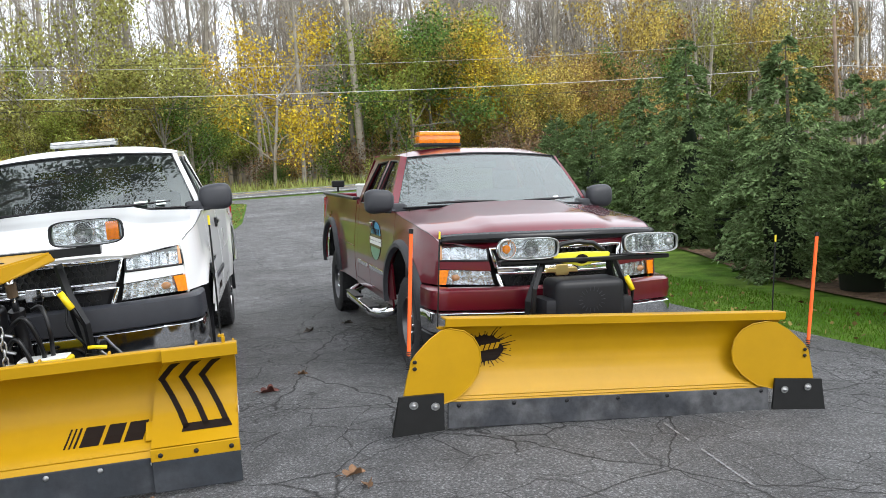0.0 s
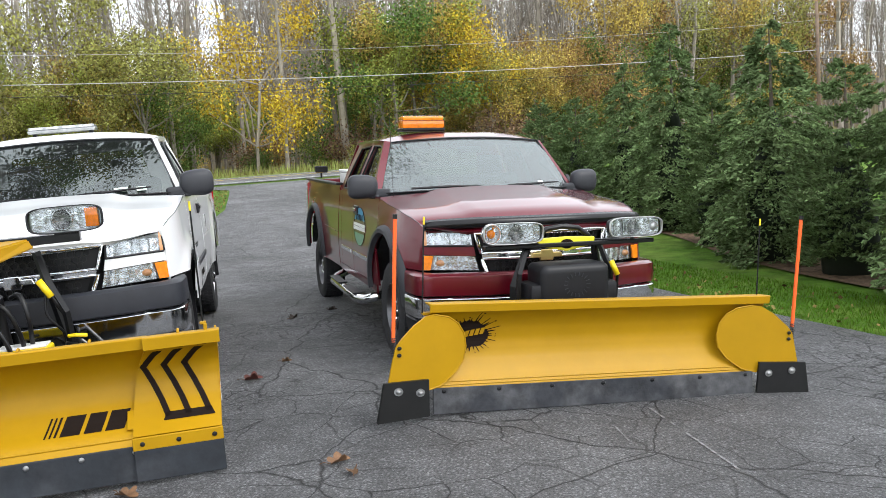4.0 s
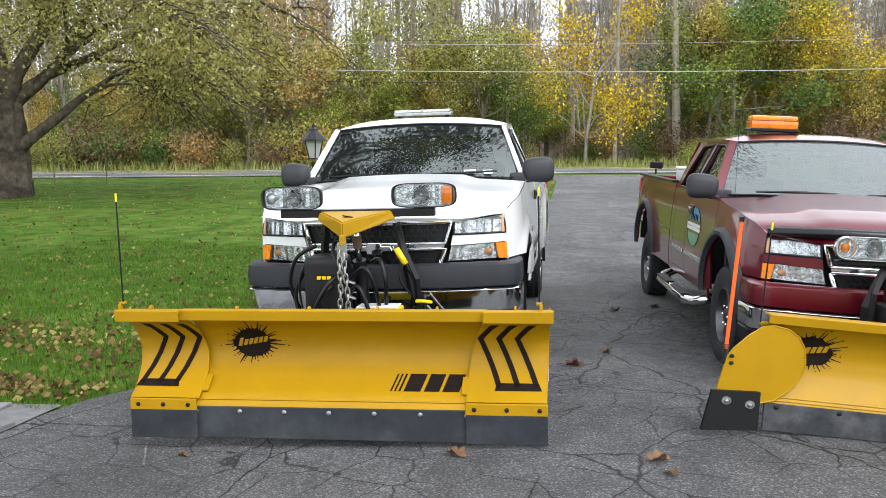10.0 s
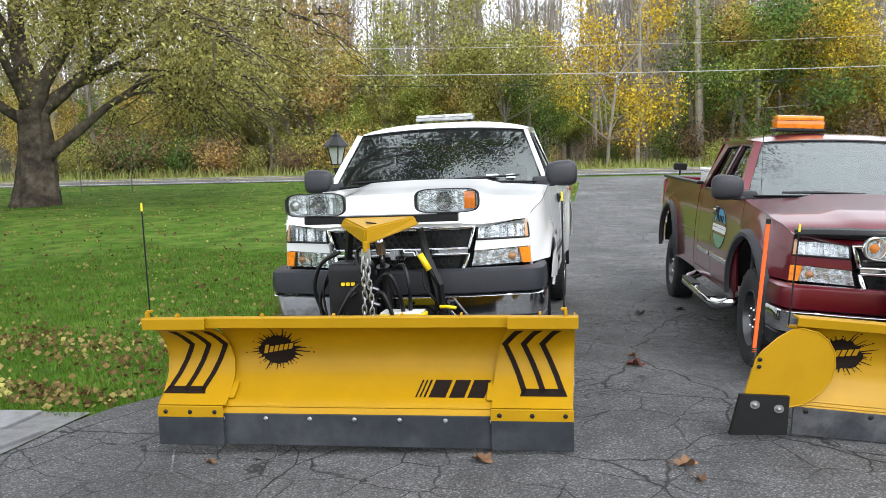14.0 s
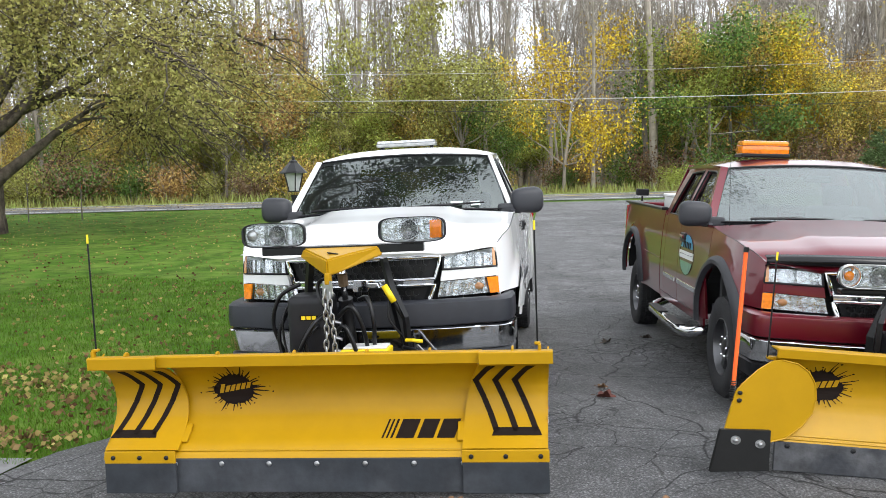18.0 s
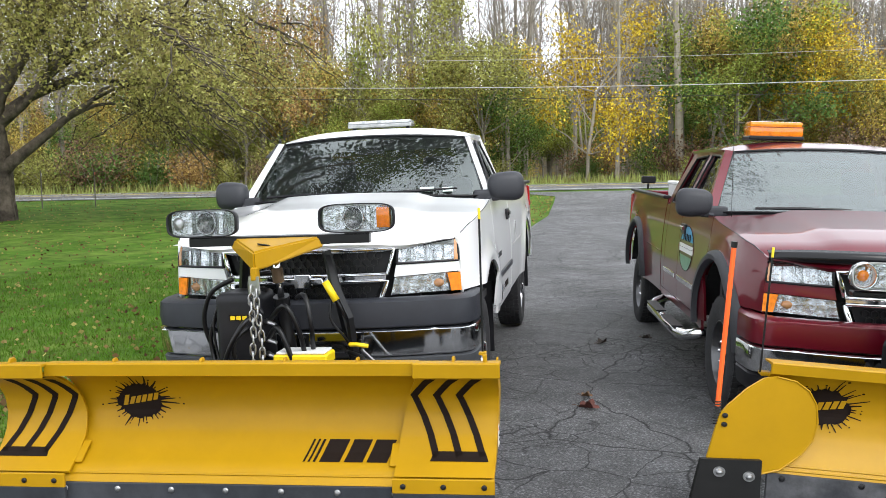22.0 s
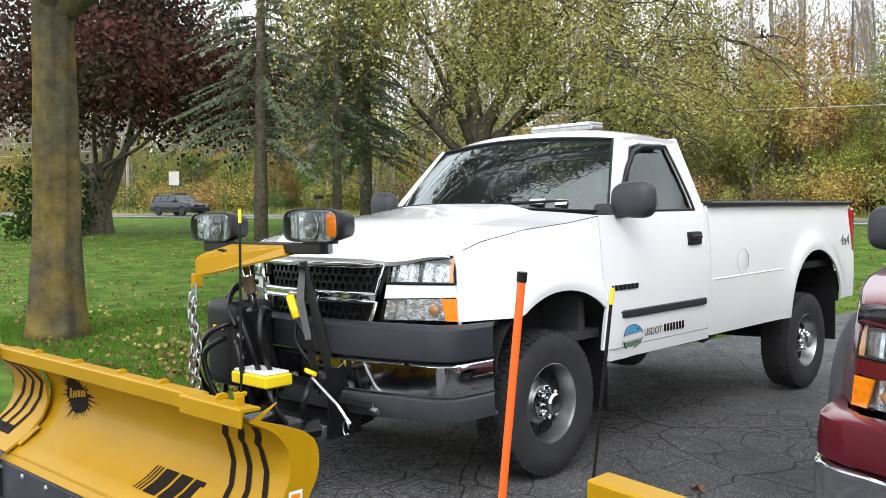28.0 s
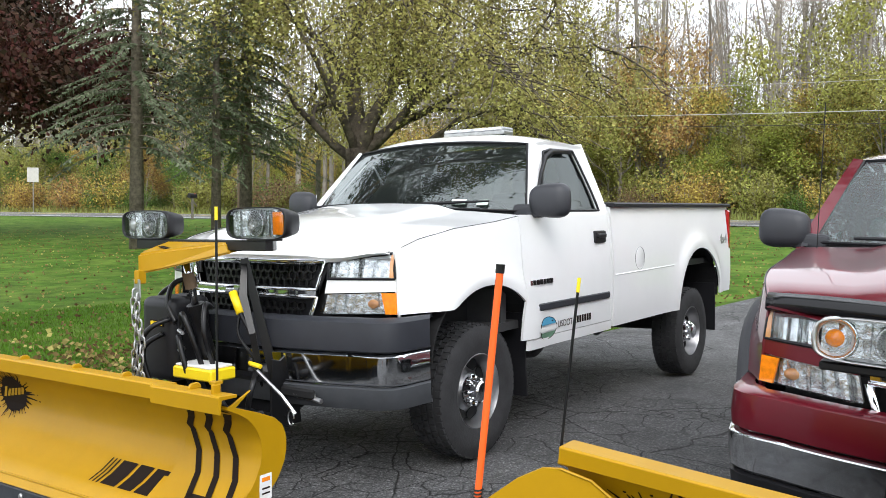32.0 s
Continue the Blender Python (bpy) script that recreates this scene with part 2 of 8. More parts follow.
def tube(points, radii, n=8, caps=True, bm=None, oval=1.0):
    """A tube through points with a radius at each."""
    b = bm if bm is not None else bmesh.new()
    pts = [Vector(p) for p in points]
    if not isinstance(radii, (list, tuple)):
        radii = [radii] * len(pts)
    rings = []
    side = None
    for i, p in enumerate(pts):
        d = (pts[min(i + 1, len(pts) - 1)] - pts[max(i - 1, 0)])
        d = d.normalized() if d.length > 1e-9 else Vector((0, 0, 1))
        if side is None:
            side = d.cross(Vector((0, 0, 1)) if abs(d.z) < 0.9 else Vector((1, 0, 0))).normalized()
        else:
            side = (side - d * side.dot(d)).normalized()
        up = d.cross(side)
        rings.append([b.verts.new(p + (side * math.cos(a) + up * math.sin(a) * oval) * radii[i]) for a in (2 * math.pi * k / n for k in range(n))])
    for r, s in zip(rings, rings[1:]):
        for k in range(n):
            b.faces.new((r[k], r[(k + 1) % n], s[(k + 1) % n], s[k]))
    if caps:
        b.faces.new(rings[0][::-1])
        b.faces.new(rings[-1])
    return b


def lathe(profile, n=24, axis="Z", bm=None, caps=True):
    """Turn (radius, height) points round an axis."""
    b = bm if bm is not None else bmesh.new()
    rings = []
    for r, h in profile:
        ring = []
        for k in range(n):
            a = 2 * math.pi * k / n
            c, s = r * math.cos(a), r * math.sin(a)
            ring.append(b.verts.new({"Z": (c, s, h), "Y": (c, h, s), "X": (h, c, s)}[axis]))
        rings.append(ring)
    for r, s in zip(rings, rings[1:]):
        for k in range(n):
            b.faces.new((r[k], r[(k + 1) % n], s[(k + 1) % n], s[k]))
    if caps and profile[0][0] > 1e-6:
        b.faces.new(rings[0][::-1])
    if caps and profile[-1][0] > 1e-6:
        b.faces.new(rings[-1])
    bmesh.ops.remove_doubles(b, verts=b.verts[:], dist=1e-5)
    bmesh.ops.recalc_face_normals(b, faces=b.faces[:])
    return b


def prism(outline, depth, at=Matrix(), bev=0.0, bm=None, seg=1):
    """An outline in x, y raised by depth along z, then placed."""
    b = bmesh.new()
    lo = [b.verts.new((x, y, 0)) for x, y in outline]
    hi = [b.verts.new((x, y, depth)) for x, y in outline]
    n = len(outline)
    b.faces.new(lo[::-1])
    b.faces.new(hi)
    for k in range(n):
        b.faces.new((lo[k], lo[(k + 1) % n], hi[(k + 1) % n], hi[k]))
    bmesh.ops.recalc_face_normals(b, faces=b.faces[:])
    if bev:
        bmesh.ops.bevel(b, geom=b.edges[:], offset=bev, segments=seg, affect="EDGES", profile=0.6)
    bmesh.ops.transform(b, matrix=at, verts=b.verts[:])
    return merge(bm, b)


def sheet(rows, thick=0.0, bm=None, flip=False):
    """A surface through rows of points, with thickness away from its face."""
    b = bmesh.new()
    vs = [[b.verts.new(p) for p in r] for r in rows]
    for r, s in zip(vs, vs[1:]):
        for k in range(len(r) - 1):
            q = (r[k], r[k + 1], s[k + 1], s[k])
            try:
                b.faces.new(q[::-1] if flip else q)
            except ValueError:
                pass
    if thick:
        bmesh.ops.remove_doubles(b, verts=b.verts[:], dist=1e-5)
        bmesh.ops.solidify(b, geom=b.faces[:], thickness=thick)
    return merge(bm, b)


def lerp(a, b, f):
    return a + (b - a) * f


def ease(a, b, v):
    f = min(1, max(0, (v - a) / (b - a)))
    return f * f * (3 - 2 * f)


def curve(table, v):
    """Piecewise straight look-up in a table of (key, value)."""
    if v <= table[0][0]:
        return table[0][1]
    for (a, p), (b, q) in zip(table, table[1:]):
        if v <= b:
            return p + (q - p) * (v - a) / (b - a)
    return table[-1][1]


# ---- the lie of the land ----
def deep(x, y):
    """Metres from the first standpoint towards the road, square to it."""
    return -0.42 * (x - 0.18) + 0.907 * (y - 0.69)


def road_point(d, a):
    return 0.18 - 0.42 * d + 0.907 * a, 0.69 + 0.907 * d + 0.42 * a


def land(x, y):
    d = deep(x, y) - 11
    z = 0.04 * d * d / (d + 3) if d > 0 else 0.0
    z = min(z, 1.2 + 0.012 * max(0, d - 31)) if d > 28 else z
    u = (x + 0.75) * 0.945 + (y - 7.5) * 0.33
    fall = 0.085 * max(0.0, u - 0.3) ** 2 / (max(0.0, u - 0.3) + 0.5)
    fall = min(fall, 0.33) + 0.03 * min(2.6, max(0.0, -u - 1.1))
    fall *= 1 - ease(14, 34, deep(x, y))
    crest = 0.05 * math.exp(-((x + 0.3) / 0.9) ** 2 - ((y - 5.6) / 0.9) ** 2)
    return z - fall + crest


def drape(name, xs, ys, material, lift=0.0, inside=None, parent=None):
    """A sheet of ground over a raster, cut to an outline."""
    b = bmesh.new()
    grid = {}
    for i, x in enumerate(xs):
        for j, y in enumerate(ys):
            grid[i, j] = (x, y)
    made = {}

    def vert(i, j):
        if (i, j) not in made:
            x, y = grid[i, j]
            made[i, j] = b.verts.new((x, y, land(x, y) + lift))
        return made[i, j]

    for i in range(len(xs) - 1):
        for j in range(len(ys) - 1):
            cx, cy = (xs[i] + xs[i + 1]) / 2, (ys[j] + ys[j + 1]) / 2
            if inside is None or inside(cx, cy):
                b.faces.new((vert(i, j), vert(i + 1, j), vert(i + 1, j + 1), vert(i, j + 1)))
    return part(name, b, material, parent, smooth=True)


def strip(left, right, n, material, name, lift, wide=10, edge=0.0):
    """A sheet between two lines of (x, y) with the same number of points."""
    rows = []
    for (x0, y0), (x1, y1) in zip(left, right):
        rows.append([(lerp(x0, x1, k / wide), lerp(y0, y1, k / wide), land(lerp(x0, x1, k / wide), lerp(y0, y1, k / wide)) + lift) for k in range(wide + 1)])
    b = sheet(rows)
    bmesh.ops.recalc_face_normals(b, faces=b.faces[:])
    for f in b.faces:
        if f.normal.z < 0:
            f.normal_flip()
    return part(name, b, material, smooth=True)


def dense(line, step):
    out = []
    for (x0, y0), (x1, y1) in zip(line, line[1:]):
        n = max(1, int(math.hypot(x1 - x0, y1 - y0) / step))
        out += [(lerp(x0, x1, k / n), lerp(y0, y1, k / n)) for k in range(n)]
    return out + [line[-1]]


def evenly(line, n):
    """n + 1 points at even spacing along a line."""
    seg = [math.hypot(b[0] - a[0], b[1] - a[1]) for a, b in zip(line, line[1:])]
    total, out = sum(seg), []
    for k in range(n + 1):
        s, i = total * k / n, 0
        while i < len(seg) - 1 and s > seg[i]:
            s -= seg[i]
            i += 1
        f = min(1, s / seg[i])
        out.append((lerp(line[i][0], line[i + 1][0], f), lerp(line[i][1], line[i + 1][1], f)))
    return out


LEFT_EDGE = [(-4.6, -9), (-4.1, 3.2), (-4.31, 4.10), (-4.53, 4.92), (-4.42, 5.46), (-5.36, 10.5), (-6.48, 17.4), (-7.01, 20.6), (-8.06, 25.5), (-10.0, 31.7), (-10.97, 34.7), (-13.8, 37.2)]
RIGHT_EDGE = [(11.5, -9), (6.4, 3.2), (5.1, 5.8), (4.25, 7.4), (3.47, 8.95), (3.07, 9.75), (2.59, 10.78), (2.08, 11.86), (1.1, 14.1), (-0.45, 18), (-2.1, 21.9), (-3.6, 26.5), (-4.7, 31.5), (-4.2, 41.3)]


def build_ground():
    """One sheet of turf to the horizon, finer near the trucks, with the driveway, road and verge laid on it."""
    xs = [-600, -400, -250, -160, -110, -80, -66, -56, -48, -42, -37, -32, -28, -24, -21, -18, -16, -14, -12] + [-11 + 0.5 * k for k in range(35)] + [7, 8, 9, 11, 13, 16, 20, 25, 32, 40, 55, 80, 120, 200, 350, 600]
    ys = [-400, -250, -150, -90, -60, -40, -25, -16, -10, -6, -3] + [-1 + 0.5 * k for k in range(45)] + [22, 23, 24, 26, 28, 30, 32, 34, 36, 38, 40, 42, 44, 46, 49, 53, 58, 64, 72, 85, 105, 140, 200, 300, 600]
    ground = drape("ground", xs, ys, LAWN, -0.02)
    tagged(ground, "mown green lawn scattered with fallen leaves", "lawn", kind="structure")
    drive = strip(evenly(LEFT_EDGE, 130), evenly(RIGHT_EDGE, 130), 0, ASPHALT, "driveway", 0.0, wide=24)
    tagged(drive, "grey cracked asphalt driveway running up to the road", "driveway", kind="structure")
    far = [-720 + 8 * k for k in range(120)]
    road = strip([road_point(40.2, a) for a in far], [road_point(48.6, a) for a in far], 0, ROADTAR, "road", 0.012, wide=4)
    tagged(road, "pale grey two-lane country road", "road", kind="structure")
    for k, (d0, d1) in enumerate(((41.0, 41.22), (47.5, 47.72), (44.15, 44.4))):
        ln = strip([road_point(d0, a) for a in far], [road_point(d1, a) for a in far], 0, LINE if k < 2 else mat("centre_line", (0.6, 0.42, 0.08), 0.7), "road_marking", 0.018, wide=1)
        tagged(ln, "painted line along the road", "road marking", kind="structure")
    verge = strip([road_point(48.6, a) for a in far], [road_point(57, a) for a in far], 0, ROUGH_GRASS, "verge", 0.0, wide=6)
    tagged(verge, "rough yellowing grass verge beyond the road", "verge", kind="structure")
    floor_ = strip([road_point(57, a) for a in far], [road_point(150, a) for a in far], 0, WOODFLOOR, "woodland_floor", 0.0, wide=14)
    tagged(floor_, "brown leaf-strewn woodland floor", "woodland floor", kind="structure")


build_ground()

# ---- truck materials ----
WHITE = mat("white_paint", (0.86, 0.865, 0.87), 0.28, coat=1.0, var=0.03, scale=1.5)
MAROON = mat("maroon_paint", (0.130, 0.004, 0.013), 0.28, metal=0.25, coat=1.0, var=0.08, scale=2)
CHROME = mat("chrome", (0.72, 0.73, 0.75), 0.09, metal=1.0, var=0.05, scale=6)
DULLSTEEL = mat("dull_steel", (0.45, 0.45, 0.45), 0.35, metal=1.0, var=0.25, scale=20)
WHEELCHROME = mat("wheel_chrome", (0.31, 0.31, 0.32), 0.34, metal=0.95, var=0.12, scale=14)
ALLOY = mat("alloy", (0.13, 0.13, 0.135), 0.38, metal=0.9, var=0.15, scale=12)
BLACK = mat("black_plastic", (0.012, 0.012, 0.014), 0.42, spec=0.3, var=0.2, scale=10)
SATIN = mat("satin_black_steel", (0.008, 0.008, 0.009), 0.30, spec=0.35, var=0.3, scale=14)
GRILLEBLACK = mat("grille_black", (0.010, 0.010, 0.011), 0.35, var=0.1)
DARKGREY = mat("charcoal_plastic", (0.022, 0.024, 0.031), 0.5, var=0.15, scale=8, bump=0.1, bscale=250)
VALANCE = mat("grey_valance_plastic", (0.062, 0.066, 0.074), 0.55, var=0.15, scale=8)
MIRRORCAP = mat("mirror_plastic", (0.030, 0.031, 0.037), 0.5, bump=0.15, bscale=300)
RUBBER = mat("tyre_rubber", (0.024, 0.024, 0.026), 0.85, var=0.35, scale=9, bump=0.3, bscale=80)
YELLOW = mat("plow_yellow_paint", (0.41, 0.225, 0.0012), 0.46, spec=0.25, coat=0.05, var=0.07, scale=3, bump=0.02, bscale=30)
YELLOWTRIM = mat("bright_yellow_trim", (0.85, 0.62, 0.01), 0.4)
DECAL = mat("decal_black", (0.012, 0.007, 0.005), 0.75, spec=0.15)
EDGE = mat("cutting_edge_steel", (0.030, 0.034, 0.040), 0.55, spec=0.3, metal=0.1, var=0.3, scale=6, second=(0.06, 0.064, 0.072), bump=0.15, bscale=40)
EDGEWORN = mat("worn_cutting_edge", (0.028, 0.030, 0.035), 0.55, spec=0.3, metal=0.1, var=0.5, scale=9, second=(0.075, 0.076, 0.08), bump=0.3, bscale=25)
PAD = mat("black_rubber_pad", (0.010, 0.010, 0.010), 0.5, spec=0.3, var=0.2, scale=10)
ORANGE = mat("fluorescent_orange", (0.95, 0.13, 0.015), 0.5)
TIPYELLOW = mat("marker_yellow", (0.85, 0.66, 0.02), 0.5)
AMBERCLEAR = mat("pale_amber_lens", (0.62, 0.30, 0.13), 0.18, coat=1.0, var=0.2, scale=30)
AMBER = mat("amber_lens", (0.85, 0.24, 0.01), 0.15, coat=1.0, var=0.25, scale=30)
LENS = glass("lamp_lens", (0.92, 0.94, 0.95), 0.0, 1.5)
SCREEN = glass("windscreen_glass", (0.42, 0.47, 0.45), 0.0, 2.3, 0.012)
# maroon truck's screen: dusty, and its pale sky sheen painted as diffuse
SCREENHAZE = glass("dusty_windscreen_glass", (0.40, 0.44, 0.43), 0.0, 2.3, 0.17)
SIDEGLASS = glass("side_glass", (0.22, 0.25, 0.24), 0.0, 1.55)
REFLECTOR = mat("lamp_reflector", (0.74, 0.74, 0.75), 0.24, metal=0.62, var=0.22, scale=34, bump=0.8, bscale=30)
FACET = mat("lamp_facets", (0.68, 0.69, 0.71), 0.22, metal=0.8, var=0.3, scale=26, bump=0.8, bscale=30)
CABIN = mat("cabin_trim", (0.035, 0.035, 0.037), 0.8, var=0.2, scale=5)
SEAT = mat("grey_seat_cloth", (0.07, 0.07, 0.075), 0.9, var=0.2, scale=12)
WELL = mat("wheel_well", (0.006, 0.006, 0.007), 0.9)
FLARE = mat("fender_flare_plastic", (0.032, 0.033, 0.038), 0.6, bump=0.1, bscale=200)
TONNEAU = mat("tonneau_vinyl", (0.012, 0.012, 0.013), 0.6, var=0.2, scale=6)
BLUEDECAL = mat("door_sign_blue", (0.05, 0.26, 0.42), 0.5, var=0.15, scale=9)
GREENDECAL = mat("door_sign_green", (0.16, 0.30, 0.20), 0.5, var=0.2, scale=9)
WHITEDECAL = mat("sign_white", (0.75, 0.75, 0.74), 0.5)
BRASSY = mat("bowtie_gold", (0.55, 0.40, 0.15), 0.3, metal=0.8)
PALEBADGE = mat("pale_sticker", (0.60, 0.72, 0.66), 0.5)


def recalc(b):
    bmesh.ops.recalc_face_normals(b, faces=b.faces[:])
    return b


def facets(name, at, nu, nv, seed, parent, tilt=0.010):
    """A lamp's faceted mirror: a raster of small plates, each at its own slant."""
    rng = random.Random(seed)
    b = bmesh.new()
    for i in range(nu):
        for j in range(nv):
            p, q = rng.uniform(-tilt, tilt), rng.uniform(-tilt, tilt)
            b.faces.new([b.verts.new(at((i + e) / nu, (j + f) / nv) + Vector((p * (2 * e - 1) + q * (2 * f - 1), 0, 0))) for e, f in ((0, 0), (1, 0), (1, 1), (0, 1))])
    return part(name, b, FACET, parent)


def linspace(a, b, n):
    return [lerp(a, b, k / n) for k in range(n + 1)]


# ---- pickup trucks; x forward from the front axle, y to the driver's side, z up from the ground ----
def truck(name, label, place, paint, dz, wb, cab_back, tail, ext, tyre_r, heavy, rake):
    t = thing(name, label, "pickup truck", m=place)
    arch_z = 0.555 + dz * 0.6
    front_rise = 0.375 if heavy else 0.455

    def side_y(x, z):
        y = 0.985 - 0.035 * max(0, (z - dz - 0.80) / 0.5) ** 2 - 0.02 * max(0, (0.75 + dz - z) / 0.3) ** 2
        if x > 0.25:
            y -= 0.115 * ((x - 0.25) / 0.5) ** 2
        for c in (0.0, -wb):
            r = math.hypot((x - c) / 0.52, (z - arch_z) / ((front_rise if c == 0 else 0.455) + 0.045))
            y += 0.028 * math.exp(-((r - 1.0) / 0.16) ** 2)
        return y

    def arch(x, c, low):
        f = 1 - ((x - c) / 0.50) ** 2
        return max(low, arch_z + (front_rise if c == 0 else 0.455) * math.sqrt(f)) if f > 0 else low

    top_line = [(-0.45, 1.285 + dz), (-0.10, 1.245 + dz), (0.3, 1.215 + dz), (0.55, 1.17 + dz), (0.72, 1.105 + dz)]

    def hood_edge(x):
        return curve(top_line, x)

    def panel(pname, xs, low, top, s, material=paint, rows=12, thick=0.018, parent=t):
        cols = []
        for x in xs:
            a, z1 = low(x), top(x)
            cols.append([(x, s * side_y(x, lerp(a, z1, k / rows)), lerp(a, z1, k / rows)) for k in range(rows + 1)])
        b = sheet(cols)
        recalc(b)
        if sum(f.normal.y * s for f in b.faces) < 0:
            for f in b.faces:
                f.normal_flip()
        bmesh.ops.solidify(b, geom=b.faces[:], thickness=thick)
        return part(pname, b, material, parent, smooth=True, sharp=40)

    def around(c, a, b_):
        ks = [c + 0.5 * math.cos(math.pi * k / 22) for k in range(23)]
        ks += [c + 0.5001, c - 0.5001]
        ks += [lerp(a, b_, k / 16) for k in range(17)]
        return sorted(x for x in set(ks) if a - 1e-6 <= x <= b_ + 1e-6)

    rock = 0.49 + dz
    for s in (1, -1):
        panel("front_fender", around(0, -0.372, 0.70), lambda x: arch(x, 0, rock + 0.04 if x < 0 else 0.79 + dz), hood_edge, s)
        door_back = -1.44 if ext else -1.585
        d = panel("door", linspace(door_back, -0.380, 10), lambda x: rock + 0.04, lambda x: 1.285 + dz, s)
        hz = 1.125 + dz
        h = box(0.16, 0.035, 0.085, (0, 0, 0), 0.012, seg=2)
        part("door_handle_cup", h, BLACK, d, pose_=pose(door_back + 0.16, s * 0.972, hz))
        part("handle", box(0.13, 0.025, 0.032, (0, 0, 0), 0.008), BLACK if heavy else paint, d, pose_=pose(door_back + 0.16, s * 0.990, hz + 0.008))
        part("side_moulding", box(abs(door_back + 0.42) - 0.08, 0.016, 0.045, (0, 0, 0), 0.006), CHROME if not heavy else DARKGREY, d, pose_=pose((door_back - 0.42) / 2, s * 0.992, 0.715 + dz))
        if ext:
            d2 = panel("rear_door", linspace(-2.04, -1.447, 6), lambda x: rock + 0.04, lambda x: 1.285 + dz, s)
            part("side_moulding", box(0.5, 0.016, 0.045, (0, 0, 0), 0.006), CHROME, d2, pose_=pose(-1.74, s * 0.992, 0.715 + dz))
            panel("cab_corner", linspace(cab_back, -2.047, 3), lambda x: rock + 0.04, lambda x: 1.285 + dz, s)
        else:
            panel("cab_corner", linspace(cab_back, -1.592, 2), lambda x: rock + 0.04, lambda x: 1.285 + dz, s)
        panel("rocker", linspace(cab_back, -0.44, 8), lambda x: rock - 0.03, lambda x: rock + 0.035, s)
        bed = panel("bed_side", around(-wb, tail, cab_back - 0.025), lambda x: arch(x, -wb, 0.475 + dz if x > -wb else 0.54 + dz), lambda x: 1.335 + dz, s, rows=14)
        part("bed_rail", box(cab_back - tail - 0.04, 0.07, 0.03, ((cab_back + tail) / 2, s * 0.955, 1.345 + dz), 0.008), BLACK, t)
        part("bed_crease", tube([(cab_back - 0.04, s * (side_y(cab_back - 0.04, 0.85 + dz) - 0.002), 0.845 + dz), (-wb + 0.60, s * (side_y(-wb + 0.60, 0.86 + dz) - 0.002), 0.855 + dz)], 0.006, 6), paint, bed)
        part("tail_light", box(0.075, 0.10, 0.40, (tail + 0.018, s * (side_y(tail, 1.1 + dz) - 0.040), 1.10 + dz), 0.015), mat("tail_lamp_red", (0.35, 0.01, 0.01), 0.15, coat=1), t)
        for c in (0, -wb):
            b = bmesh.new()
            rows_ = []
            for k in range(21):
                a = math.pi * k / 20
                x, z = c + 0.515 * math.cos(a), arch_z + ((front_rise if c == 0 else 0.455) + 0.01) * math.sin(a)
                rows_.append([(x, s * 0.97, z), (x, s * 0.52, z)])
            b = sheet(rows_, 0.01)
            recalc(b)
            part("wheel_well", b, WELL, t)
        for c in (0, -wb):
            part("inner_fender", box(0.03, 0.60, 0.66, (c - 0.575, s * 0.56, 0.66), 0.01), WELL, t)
        if not heavy:
            for c in (0, -wb):
                rows_ = []
                for k in range(25):
                    a = math.pi * (k / 24) * 1.06 - 0.09
                    row = []
                    for rr, yo in ((0.500, 0.004), (0.516, 0.038), (0.548, 0.040), (0.578, 0.020), (0.583, 0.0)):
                        x, z = c + rr * math.cos(a), arch_z - 0.01 + rr * 0.92 * math.sin(a)
                        row.append((x, s * (side_y(x, z) + yo), z))
                    rows_.append(row)
                b = recalc(sheet(rows_, 0.006))
                part("fender_flare", b, FLARE, t, "charcoal plastic fender flare", smooth=True, sharp=50)
            st = tube([(-0.46, s * 0.90, rock - 0.05), (-0.55, s * 1.06, rock - 0.10), (-0.70, s * 1.10, rock - 0.11), (-1.90, s * 1.10, rock - 0.11), (-2.05, s * 1.06, rock - 0.10), (-2.14, s * 0.90, rock - 0.05)], 0.042, 10)
            step = part("side_step", st, CHROME, t, "chrome tube side step", smooth=True)
            for xx in (-0.95, -1.65):
                part("step_pad", box(0.5, 0.085, 0.012, (xx, s * 1.10, rock - 0.066), 0.004), BLACK, step)
        else:
            part("mud_flap", box(0.012, 0.30, 0.52, (-0.475, s * 0.79, 0.52), 0.004, rot=pose(0, 0, 0, 0, 4, 0)), BLACK, t)
            part("mud_flap", box(0.012, 0.27, 0.44, (-wb - 0.50, s * 0.82, 0.50), 0.004), BLACK, t)

    # hood with raised centre
    def nose(y):
        return 0.885 - 0.165 * (abs(y) / 0.84) ** 2.2

    rows_ = []
    for i in range(17):
        f = i / 16
        row = []
        for j in range(33):
            v = -1 + 2 * j / 32
            xe = lerp(nose(0.865) - 0.015, -0.41, f)
            ye = side_y(xe, hood_edge(xe)) - 0.007
            y = v * ye
            x0, x1 = nose(y) - 0.015, -0.14 - 0.27 * v * v
            x = lerp(x0, x1, f)
            edge = hood_edge(xe) + 0.003
            crown = lerp(0.035, 0.055, f) * (1 - v ** 2)
            dome = lerp(0.018, 0.028, f) * ease(0.62, 0.50, abs(v)) if abs(v) < 0.62 else 0
            z = edge + crown + dome - 0.045 * max(0, 1 - f / 0.08) ** 2
            row.append((x, y, z))
        rows_.append(row)
    b = sheet(rows_)
    recalc(b)
    if sum(f.normal.z for f in b.faces) < 0:
        for f in b.faces:
            f.normal_flip()
    bmesh.ops.solidify(b, geom=b.faces[:], thickness=0.02)
    part("hood", b, paint, t, smooth=True, sharp=35)
